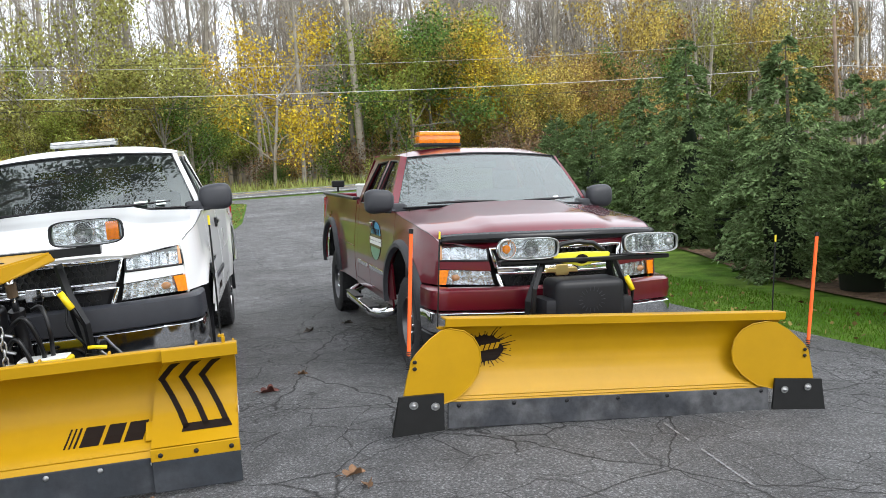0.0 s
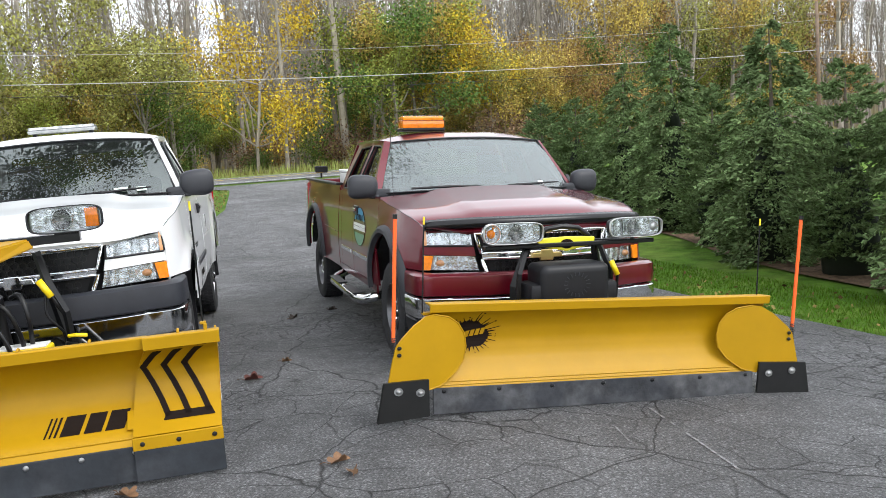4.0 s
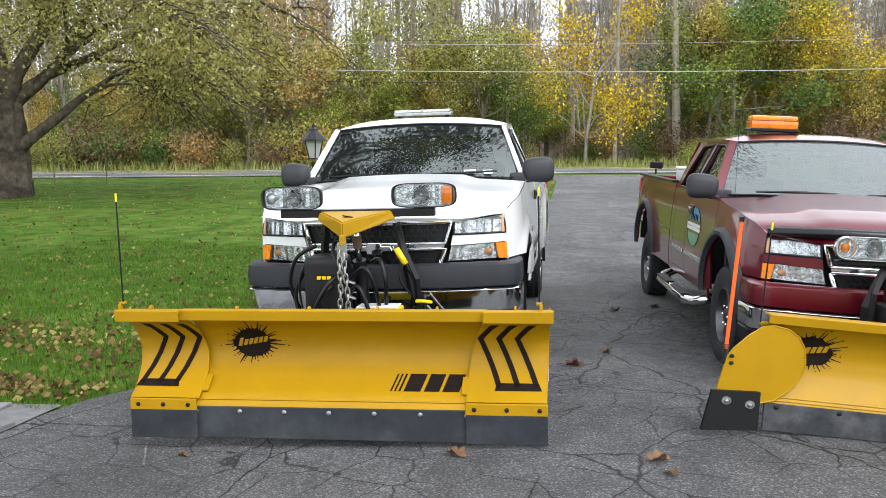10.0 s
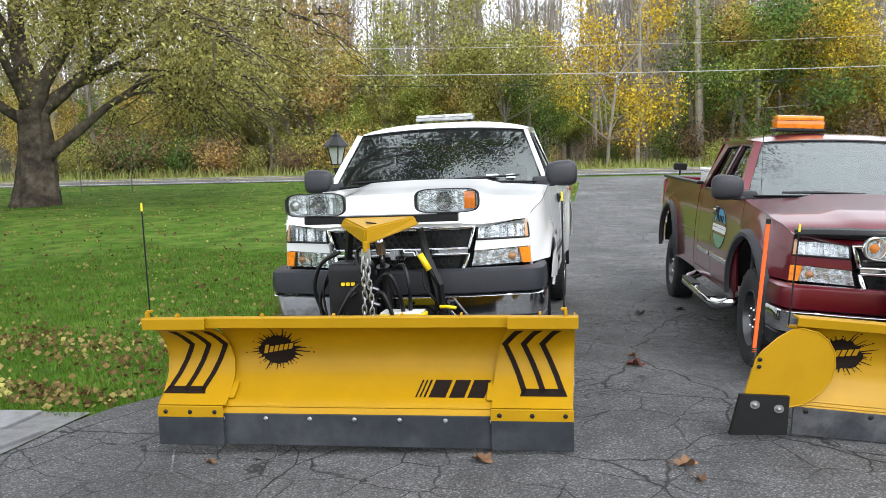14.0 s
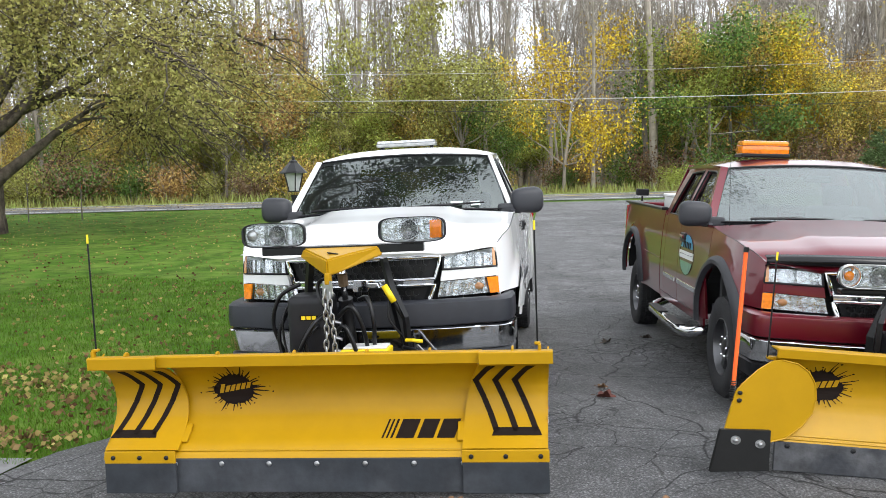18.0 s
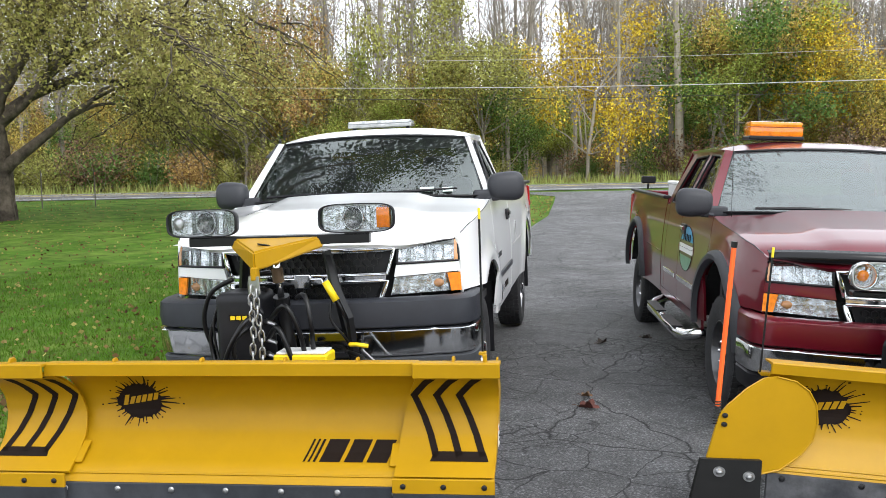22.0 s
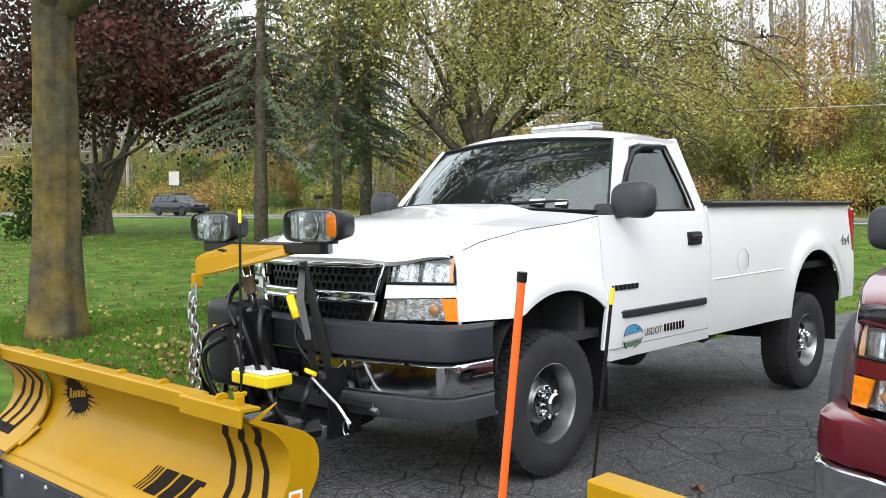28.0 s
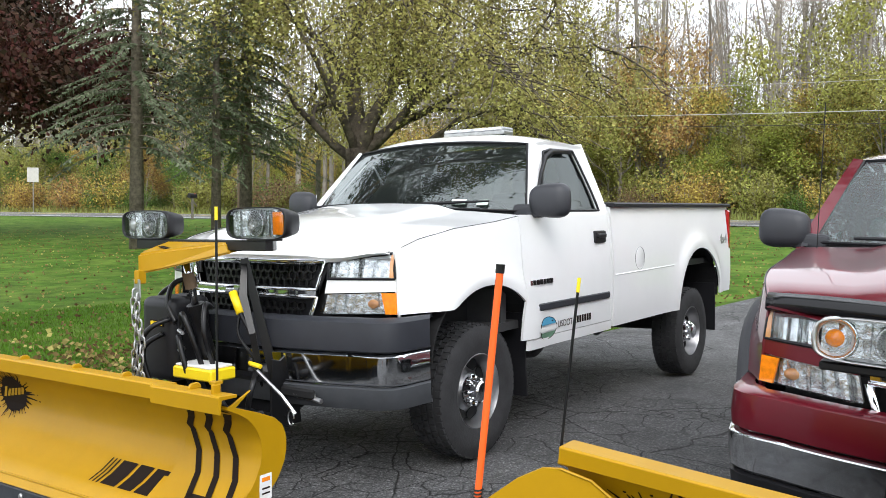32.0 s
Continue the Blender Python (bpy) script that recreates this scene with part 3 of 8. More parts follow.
    for s in (1, -1):
        part("hood_seam", tube([(x, s * (side_y(x, hood_edge(x)) - 0.004), hood_edge(x) + 0.001) for x in linspace(0.66, -0.38, 20)], 0.003, 5), BLACK, t)
    b = sheet([[(-0.13 - 0.27 * v * v - q, v * 0.83, hood_edge(-0.4) + 0.045 * (1 - v * v) - 0.01 + q * 0.15) for v in linspace(-1, 1, 20)] for q in (0, 0.19)], 0.01)
    part("cowl", recalc(b), BLACK, t)
    for s, y0 in ((1, 0.42), (1, -0.32)):
        part("wiper", tube([(-0.31 - 0.2 * (y0 / 0.8) ** 2, y0 - 0.36, 1.352 + dz), (-0.315, y0 - 0.05, 1.362 + dz), (-0.33 - 0.09 * (y0 > 0), y0 + 0.30, 1.362 + dz + 0.01 * (y0 > 0))], [0.010, 0.013, 0.007], 6), BLACK, t)

    # glasshouse
    zb, zt = 1.295 + dz, 1.735 + dz

    def ws_bottom(v):
        return Vector((-0.29 - 0.28 * v * v, v * 0.895, zb + 0.03 * (1 - v * v) + 0.005))

    def ws_top(v):
        return Vector((-0.80 - 0.10 * v * v, v * 0.715, zt + 0.010 + 0.034 * (1 - v * v)))

    b = sheet([[ws_bottom(v).lerp(ws_top(v), f) + Vector((0.02, 0, 0.012)) * math.sin(math.pi * f) for v in linspace(-1, 1, 16)] for f in linspace(0, 1, 6)])
    recalc(b)
    if sum(f.normal.z for f in b.faces) < 0:
        for f in b.faces:
            f.normal_flip()
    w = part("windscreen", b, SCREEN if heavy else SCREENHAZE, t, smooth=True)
    w.visible_shadow = False
    rim = [ws_bottom(v) for v in linspace(-1, 1, 16)] + [ws_top(v) for v in linspace(1, -1, 16)]
    part("windscreen_seal", tube([p + Vector((0.006, 0, 0.006)) for p in rim] + [rim[0] + Vector((0.006, 0, 0.006))], 0.009, 6), BLACK, t)
    for dx, sy, mm in ((0.51, 0.10, PALEBADGE), (0.655, 0.075, PALEBADGE)) if heavy else ((0.56, 0.05, WHITEDECAL),):
        f0 = 0.09
        v = dx / 0.895
        p = ws_bottom(v).lerp(ws_top(v), f0) + Vector((0.016, 0, 0.010))
        up = (ws_top(v) - ws_bottom(v)).normalized()
        q = Matrix.Translation(p) @ Matrix((( *(Vector((-0.18, 0.98, 0)).normalized()), 0), (*up, 0), (*Vector((-0.18, 0.98, 0)).normalized().cross(up), 0), (0, 0, 0, 1))).transposed()
        part("windscreen_sticker", box(sy, 0.045, 0.003, (0, 0, 0)), mm, w, pose_=q)

    def up_side(x, z):
        return lerp(0.940, 0.755, min(1, max(0, (z - zb) / (zt - zb))) ** 1.15)

    def loop(corners, n=8):
        out = []
        for (a, c) in zip(corners, corners[1:] + corners[:1]):
            out += [(lerp(a[0], c[0], k / n), lerp(a[1], c[1], k / n)) for k in range(n)]
        return out

    roof_back = cab_back + 0.005
    if ext:
        holes = [[(-0.67, zb + 0.012), (-1.0, zt - 0.035), (-1.12, zt - 0.012), (-1.37, zt - 0.008), (-1.40, zb + 0.012)], [(-1.52, zb + 0.012), (-1.50, zt - 0.01), (-1.90, zt - 0.03), (-2.05, zb + 0.012)]]
        frames = [[(-0.59, zb - 0.02), (-0.97, zt + 0.005), (-1.12, zt + 0.03), (-1.44, zt + 0.035), (-1.445, zb - 0.02)], [(-1.445, zb - 0.02), (-1.44, zt + 0.035), (roof_back + 0.10, zt + 0.01), (cab_back, zb - 0.02)]]
    else:
        holes = [[(-0.67, zb + 0.012), (-1.0, zt - 0.035), (-1.12, zt - 0.012), (-1.45, zt - 0.008), (-1.50, zb + 0.012)]]
        frames = [[(-0.59, zb - 0.02), (-0.97, zt + 0.005), (-1.12, zt + 0.03), (-1.605, zt + 0.03), (cab_back, zb - 0.02)]]
    for s in (1, -1):
        for hole, frm in zip(holes, frames):
            o, i = loop(frm), loop(hole)
            b = bmesh.new()
            vo = [b.verts.new((x, s * up_side(x, z), z)) for x, z in o]
            vi = [b.verts.new((x, s * (up_side(x, z) - 0.004), z)) for x, z in i]
            vd = [b.verts.new((x, s * (up_side(x, z) - 0.03), z)) for x, z in i]
            n = len(o)
            for k in range(n):
                b.faces.new((vo[k], vo[(k + 1) % n], vi[(k + 1) % n], vi[k]))
                b.faces.new((vi[k], vi[(k + 1) % n], vd[(k + 1) % n], vd[k]))
            recalc(b)
            part("window_frame", b, paint, t, smooth=True, sharp=40)
            b = bmesh.new()
            fc = b.faces.new([b.verts.new((x, s * (up_side(x, z) - 0.022), z)) for x, z in loop(hole, 4)])
            fc.normal_update()
            if fc.normal.y * s < 0:
                fc.normal_flip()
            g = part("side_window", b, SIDEGLASS, t)
            g.visible_shadow = False
            seal = [Vector((x, s * (up_side(x, z) - 0.004), z)) for x, z in i]
            part("window_seal", tube(seal + seal[:1], 0.009, 6), BLACK, t)
        if heavy:
            vis = [Vector((x, s * (up_side(x, z) + 0.012), z)) for x, z in ((-0.66, zb + 0.10), (-0.84, zt - 0.17), (-0.99, zt - 0.06), (-1.12, zt - 0.018), (-1.38, zt - 0.008))]
            b = sheet([[p + Vector((0.010, 0, 0.008)), p + Vector((0, s * 0.012, 0)), p + Vector((-0.016, s * 0.006, -0.026))] for p in vis], 0.004)
            part("rain_visor", recalc(b), BLACK, t, smooth=True)
        # A pillar
        b = sheet([[ws_bottom(s).lerp(ws_top(s), f), (ws_bottom(s).lerp(ws_top(s), f) + Vector((lerp(-0.59, -0.97, f), s * up_side(0, lerp(zb - 0.02, zt + 0.005, f)), lerp(zb - 0.02, zt + 0.005, f)))) / 2 + Vector((0.012, s * 0.02, 0.01)), Vector((lerp(-0.59, -0.97, f), s * up_side(0, lerp(zb - 0.02, zt + 0.005, f)), lerp(zb - 0.02, zt + 0.005, f)))] for f in linspace(0, 1, 8)], 0.02)
        part("pillar", recalc(b), paint, t, smooth=True, sharp=50)
    # roof
    rows_ = []
    for f in [0, 0.03, 0.07, 0.12, 0.17, 0.22, 0.3, 0.4, 0.55, 0.7, 0.85, 1]:
        row = []
        for v in linspace(-1, 1, 24):
            a = ws_top(max(-1, min(1, v)))
            e = abs(v)
            x = lerp(a.x, roof_back + 0.02 * v * v, f)
            y = v * lerp(0.717, 0.762, ease(0, 0.25, f))
            z = zt + 0.042 + (0.045 + 0.025 * math.sin(math.pi * min(1, f * 0.9 + 0.1))) * (1 - e ** 3.2) - 0.015 * (1 - math.sin(math.pi * (0.12 + 0.8 * f)))
            z += 0.018 * f * (1 - abs(v) ** 3)
            z = lerp(a.z + 0.004, z, ease(-0.10, 0.22, f) if f > 0 else 0)
            row.append((x, y, z))
        rows_.append(row)
    b = sheet(rows_)
    recalc(b)
    if sum(f.normal.z for f in b.faces) < 0:
        for f in b.faces:
            f.normal_flip()
    bmesh.ops.solidify(b, geom=b.faces[:], thickness=0.03)
    part("roof", b, paint, t, smooth=True, sharp=45)
    # cab back wall with its window
    wall = [(-0.62, zb + 0.04), (0.62, zb + 0.04), (0.54, zt - 0.04), (-0.54, zt - 0.04)]
    b = bmesh.new()

    def back_x(z):
        return cab_back + 0.02 * max(0, (z - zb) / (zt - zb))

    q = [[(-0.94, 0.5 + dz), (0.94, 0.5 + dz), (0.945, zb), (-0.945, zb)], [(-0.945, zb), (0.945, zb), (0.62, zb + 0.04), (-0.62, zb + 0.04)],
         [(0.945, zb), (0.75, zt + 0.05), (0.54, zt - 0.04), (0.62, zb + 0.04)], [(-0.945, zb), (-0.75, zt + 0.05), (-0.54, zt - 0.04), (-0.62, zb + 0.04)], [(-0.75, zt + 0.05), (0.75, zt + 0.05), (0.54, zt - 0.04), (-0.54, zt - 0.04)]]
    for quad in q:
        b.faces.new([b.verts.new((back_x(z), y, z)) for y, z in quad])
    bmesh.ops.remove_doubles(b, verts=b.verts[:], dist=1e-4)
    recalc(b)
    bmesh.ops.solidify(b, geom=b.faces[:], thickness=0.02)
    part("cab_back", b, paint, t)
    b = bmesh.new()
    b.faces.new([b.verts.new((back_x(z), y, z)) for y, z in wall])
    part("rear_window", b, SIDEGLASS, t).visible_shadow = False

    # cabin
    part("cabin_floor", box(abs(cab_back) - 0.05, 1.80, 0.05, ((cab_back - 0.05) / 2, 0, 0.62 + dz)), CABIN, t)
    part("firewall", box(0.06, 1.78, 0.66, (-0.30, 0, 0.92 + dz)), CABIN, t)
    dash = box(0.42, 1.56, 0.20, (-0.62, 0, 1.19 + dz), 0.05, seg=3)
    part("dashboard", dash, CABIN, t, smooth=True)
    ring = [(0.19 * math.cos(a), 0.19 * math.sin(a), 0) for a in linspace(0, 2 * math.pi, 24)]
    part("steering_wheel", tube(ring, 0.016, 6, caps=False), CABIN, t, pose_=pose(-0.86, 0.40, 1.20 + dz, 0, 62, 0))
    for yy in (0.42, -0.42):
        part("seat_back", box(0.16, 0.56, 0.62, (-1.34, yy, 1.13 + dz), 0.06, rot=pose(0, 0, 0, 0, -12, 0), seg=3), SEAT, t, smooth=True)
        part("headrest", box(0.09, 0.26, 0.18, (-1.42, yy, 1.53 + dz), 0.04, seg=2), SEAT, t, smooth=True)
        part("seat_cushion", box(0.50, 0.56, 0.20, (-1.10, yy, 0.85 + dz), 0.05, seg=2), SEAT, t, smooth=True)
    part("rear_view_mirror", box(0.03, 0.22, 0.06, (-0.80, 0, zt - 0.06), 0.012), CABIN, t)

    # bed
    part("bed_floor", box(cab_back - tail - 0.06, 1.86, 0.05, ((cab_back + tail) / 2, 0, 0.85 + dz)), BLACK, t)
    part("bed_front", box(0.03, 1.86, 0.52, (cab_back - 0.05, 0, 1.09 + dz)), paint, t)
    part("tailgate", box(0.05, 1.78, 0.52, (tail + 0.03, 0, 1.08 + dz), 0.01), paint, t)
    if heavy:
        rows_ = [[(lerp(cab_back - 0.03, tail, i / 8), y, 1.358 + dz + 0.018 * (1 - (y / 0.98) ** 4)) for y in linspace(-0.975, 0.975, 10)] for i in range(9)]
        part("tonneau_cover", recalc(sheet(rows_, 0.012)), TONNEAU, t, "black vinyl bed cover", smooth=True)
    rb = box(0.16, 1.86, 0.20, (tail - 0.10, 0, 0.66 + dz), 0.03, seg=2)
    part("rear_bumper", rb, CHROME, t)
    part("frame_rail", box(abs(tail) + 0.5, 0.10, 0.16, (tail / 2 + 0.3, 0.45, 0.56 + dz)), SATIN, t)
    part("frame_rail", box(abs(tail) + 0.5, 0.10, 0.16, (tail / 2 + 0.3, -0.45, 0.56 + dz)), SATIN, t)
    part("front_axle", tube([(0, -0.80, tyre_r), (0, 0.80, tyre_r)], 0.05, 10), SATIN, t)
    part("rear_axle", tube([(-wb, -0.80, tyre_r), (-wb, -0.14, tyre_r), (-wb, 0, tyre_r), (-wb, 0.14, tyre_r), (-wb, 0.80, tyre_r)], [0.05, 0.07, 0.16, 0.07, 0.05], 12), SATIN, t)
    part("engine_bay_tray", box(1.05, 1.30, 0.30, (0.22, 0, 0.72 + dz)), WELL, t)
    part("exhaust", tube([(-0.6, -0.55, 0.52 + dz), (-2.6, -0.55, 0.50 + dz), (-3.2, -0.6, 0.60 + dz), (tail + 0.2, -0.78, 0.52 + dz)], 0.035, 8), DULLSTEEL, t)

    # nose: grille, lamps, bumper
    def face_pt(y, z, out=0.0):
        return Vector((nose(y) + out - 0.05 * ease(1.0 + dz, 1.14 + dz, z) * 0.6, y, z))

    def face_panel(pname, corners, material, out=0.0, thick=0.02, parent=t, nu=8, nv=4, lab=""):
        """A panel on the curved nose between four (y, z) corners: lower left, lower right, upper right, upper left."""
        a, b_, c, d = corners
        rows_ = []
        for i in range(nv + 1):
            f = i / nv
            rows_.append([face_pt(lerp(lerp(a[0], d[0], f), lerp(b_[0], c[0], f), g), lerp(lerp(a[1], d[1], f), lerp(b_[1], c[1], f), g), out) for g in linspace(0, 1, nu)])
        b = sheet(rows_)
        recalc(b)
        if sum(f.normal.x for f in b.faces) < 0:
            for f in b.faces:
                f.normal_flip()
        if thick:
            bmesh.ops.solidify(b, geom=b.faces[:], thickness=thick)
        return part(pname, b, material, parent, lab, smooth=True, sharp=30)

    z0 = dz
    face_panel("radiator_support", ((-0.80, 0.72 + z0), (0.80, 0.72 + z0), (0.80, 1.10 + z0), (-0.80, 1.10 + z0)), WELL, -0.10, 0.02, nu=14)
    rows_ = []
    for y in linspace(-0.85, 0.85, 24):
        v = y / 0.86
        lo = lerp(1.056, 1.102, ease(0.50, 0.85, abs(y))) + z0
        hi = max(lo + 0.004, hood_edge(0.70) + 0.003 + 0.035 * (1 - v * v) + 0.018 * ease(0.62, 0.50, abs(v)) - 0.045)
        rows_.append([(nose(y) - 0.012, y, lo), (nose(y) + 0.004, y, (lo + hi) / 2), (nose(y) - 0.014, y, hi)])
    part("header_panel", recalc(sheet(rows_, 0.008)), paint, t, smooth=True, sharp=50)
    gr = face_panel("grille", ((-0.37, 0.715 + z0), (0.37, 0.715 + z0), (0.51, 1.05 + z0), (-0.51, 1.05 + z0)), BLACK, -0.045, 0.01, nu=12)
    # honeycomb
    hexb = bmesh.new()
    step_y, step_z = 0.050, 0.0433
    for r in range(8):
        for k in range(-10, 11):
            y, z = (k + 0.5 * (r % 2)) * step_y, 0.742 + z0 + r * step_z * 0.92
            if abs(y) > lerp(0.35, 0.45, (z - z0 - 0.72) / 0.31) or abs(z - z0 - 0.885) < 0.03:
                continue
            pts = [face_pt(y + 0.026 * math.sin(a), z + 0.026 * math.cos(a), -0.022) for a in (math.pi / 3 * q for q in range(6))]
            ins = [face_pt(y + 0.021 * math.sin(a), z + 0.021 * math.cos(a), -0.022) for a in (math.pi / 3 * q for q in range(6))]
            vo, vi = [hexb.verts.new(p) for p in pts], [hexb.verts.new(p) for p in ins]
            vk = [hexb.verts.new(p + Vector((-0.02, 0, 0))) for p in ins]
            for q in range(6):
                hexb.faces.new((vo[q], vo[(q + 1) % 6], vi[(q + 1) % 6], vi[q]))
                hexb.faces.new((vi[q], vi[(q + 1) % 6], vk[(q + 1) % 6], vk[q]))
    for low in (True, False):
        half = hexb.copy()
        bmesh.ops.delete(half, geom=[v for v in half.verts if (v.co.z < 0.885 + z0) != low], context="VERTS")
        part("grille_mesh", recalc(half), GRILLEBLACK, gr)
    hexb.free()
    lower = [(-0.475, 0.872), (-0.44, 0.765), (-0.40, 0.725), (-0.34, 0.712), (0.34, 0.712), (0.40, 0.725), (0.44, 0.765), (0.475, 0.872)]
    upper = [(-0.480, 0.915), (-0.520, 1.055), (0.520, 1.055), (0.480, 0.915)]
    def chrome_band(line, w, closed=True):
        pts = dense(line + (line[:1] if closed else []), 0.06)
        b = bmesh.new()
        return tube([face_pt(y, z + z0, 0.012) for y, z in pts], w, 8, bm=b, oval=0.6)
    part("chrome_surround", chrome_band(upper, 0.017), CHROME, gr, smooth=True)
    part("chrome_surround", chrome_band(lower, 0.017), CHROME, gr, smooth=True)
    face_panel("grille_bar", ((-0.47, 0.868 + z0), (0.47, 0.868 + z0), (0.475, 0.908 + z0), (-0.475, 0.908 + z0)), CHROME, 0.012, 0.03, gr, nu=12)
    em = prism([(-0.13, -0.018), (-0.055, -0.018), (-0.05, -0.04), (0.05, -0.04), (0.055, -0.018), (0.13, -0.018), (0.115, 0.018), (0.05, 0.018), (0.045, 0.04), (-0.045, 0.04), (-0.05, 0.018), (-0.115, 0.018)], 0.025, bev=0.005)
    part("grille_badge", em, BRASSY if not heavy else CHROME, gr, pose_=pose(0.925, 0, 0.888 + z0) @ pose(0, 0, 0, 90, 0, 90))
    for s in (1, -1):
        hl = [(s * 0.535, 0.970 + z0), (s * 0.880, 0.972 + z0), (s * 0.872, 1.102 + z0), (s * 0.540, 1.058 + z0)]
        sg = [(s * 0.490, 0.786 + z0), (s * 0.892, 0.793 + z0), (s * 0.888, 0.900 + z0), (s * 0.515, 0.885 + z0)]
        face_panel("lamp_strip", ((s * 0.515, 0.893 + z0), (s * 0.884, 0.908 + z0), (s * 0.880, 0.964 + z0), (s * 0.53, 0.962 + z0)), paint, 0.0, 0.03)
        head = face_panel("headlight", hl, REFLECTOR, -0.045, 0.01, lab="clear headlight with faceted reflector")
        face_panel("headlight_lens", hl, LENS, 0.004, 0.0, head).visible_shadow = False
        face_panel("amber_marker", ((s * 0.858, 0.976 + z0), (s * 0.880, 0.976 + z0), (s * 0.872, 1.096 + z0), (s * 0.856, 1.092 + z0)), AMBERCLEAR, 0.006, 0.006, head)
        face_panel("headlight_bezel", ((s * 0.675, 0.972 + z0), (s * 0.695, 0.972 + z0), (s * 0.69, 1.076 + z0), (s * 0.67, 1.074 + z0)), CHROME, -0.035, 0.012, head)
        facets("reflector_facets", lambda u, v: face_pt(lerp(lerp(hl[0][0], hl[3][0], v), s * 0.855, u), lerp(lerp(hl[0][1], hl[1][1], u), lerp(hl[3][1], hl[2][1], u), v), -0.024), 22, 1, 7, head, 0.0034)
        tn = face_panel("turn_signal", sg, REFLECTOR, -0.040, 0.01, lab="clear lower lamp with amber corner")
        face_panel("signal_lens", ((sg[0]), (s * 0.832, sg[1][1]), (s * 0.812, sg[2][1]), (sg[3])), LENS, 0.004, 0.0, tn).visible_shadow = False
        face_panel("amber_corner", ((s * 0.835, sg[1][1]), sg[1], sg[2], (s * 0.815, sg[2][1])), AMBER, 0.004, 0.012, tn)
        part("amber_bulb", lathe([(0.025, -0.010), (0.025, 0.0), (0.016, 0.008), (0.002, 0.012)], 16, "X"), AMBERCLEAR, tn, pose_=Matrix.Translation(face_pt(s * 0.755, 0.842 + z0, -0.022)) @ Matrix.Diagonal((1, 1.5, 1, 1)), smooth=True)
        facets("reflector_facets", lambda u, v: face_pt(lerp(lerp(sg[0][0], sg[3][0], v), s * 0.815, u), lerp(lerp(sg[0][1], sg[1][1], u), lerp(sg[3][1], sg[2][1], u), v), -0.022), 20, 1, 9, tn, 0.0025)
        for (pa, pb) in ((hl[0], hl[1]), (hl[1], hl[2]), (hl[2], hl[3]), (hl[3], hl[0])):
            part("headlight_gasket", tube([face_pt(lerp(pa[0], pb[0], q), lerp(pa[1], pb[1], q), 0.0) for q in linspace(0, 1, 6)], 0.008, 6), BLACK, head)
        # corner skin behind the lamps
        rows_ = [[face_pt(s * 0.880, z, -0.02) + Vector((-0.01, 0, 0)), Vector((0.70, s * side_y(0.70, z), z))] for z in linspace(0.77 + z0, 1.10 + z0, 6)]
        part("nose_corner", recalc(sheet(rows_, 0.012)), paint, t, smooth=True)

    def bump_pt(v, z, out=0.0):
        """Along the bumper: v from -1 to 1, wrapping round to the wheel arches."""
        a = abs(v)
        s = 1 if v >= 0 else -1
        if a < 0.78:
            y = a / 0.78 * 0.80
            x = 1.005 - 0.12 * (y / 0.80) ** 2.4
        elif a < 0.90:
            q = (a - 0.78) / 0.12
            y = 0.80 + 0.175 * math.sin(q * math.pi / 2)
            x = 0.885 - 0.13 * (1 - math.cos(q * math.pi / 2))
        else:
            q = (a - 0.90) / 0.10
            y = 0.975 + 0.012 * q
            x = 0.755 - 0.20 * q
        return Vector((x + out, s * (y + out * (0.6 if a > 0.8 else 0)), z))

    vs = linspace(-1, 1, 60)

    def bumper_part(pname, prof, material, lab=""):
        rows_ = [[bump_pt(v, z + dz, o) for v in vs] for z, o in prof]
        b = recalc(sheet(rows_))
        if sum(f.normal.x for f in b.faces) < 0:
            for f in b.faces:
                f.normal_flip()
        bmesh.ops.solidify(b, geom=b.faces[:], thickness=0.02)
        return part(pname, b, material, t, lab, smooth=True, sharp=40)

    bumper_part("bumper_cover", [(0.780, -0.10), (0.782, -0.02), (0.765, 0.005), (0.68, 0.012), (0.625, 0.005), (0.612, -0.03)], DARKGREY if heavy else MAROON)
    bumper_part("bumper", [(0.610, -0.03), (0.606, 0.008), (0.598, 0.016), (0.53, 0.012), (0.462, 0.004), (0.455, -0.004), (0.445, -0.03)], CHROME, "chrome front bumper")
    bumper_part("bumper_valance", [(0.445, -0.02), (0.435, -0.002), (0.38, -0.012), (0.325, -0.045), (0.315, -0.09)], VALANCE if heavy else BLACK)

    # door mirrors
    for s in (1, -1):
        b = bmesh.new()
        bmesh.ops.create_uvsphere(b, u_segments=20, v_segments=12, radius=1)
        for vtx in b.verts:
            x, y, z = vtx.co
            k = 0.8
            sx = math.copysign(abs(x) ** k, x)
            sy = math.copysign(abs(y) ** 0.62, y)
            sz = math.copysign(abs(z) ** 0.62, z)
            vtx.co = (sx * 0.085 * (1 if x > 0 else 0.35) , sy * 0.134, sz * 0.105 * (1 + 0.08 * sy * s))
        mm = part("door_mirror", b, MIRRORCAP, t, "charcoal plastic door mirror", smooth=True, pose_=pose(-0.60, s * 1.05, zb + 0.075, 0, 0, s * 6))
        part("mirror_arm", box(0.085, 0.20, 0.085, (0.005, -s * 0.14, -0.062), 0.028, seg=3), MIRRORCAP, mm)
        part("mirror_glass", box(0.004, 0.20, 0.16, (-0.034, 0, 0), 0.001), CHROME, mm)
        part("mirror_sail", prism([(-0.52, zb - 0.01), (-0.70, zb - 0.01), (-0.70, zb + 0.13)], 0.03, Matrix.Translation((0, s * 0.935 + 0.015, 0)) @ pose(0, 0, 0, 90, 0, 0)), MIRRORCAP, t)
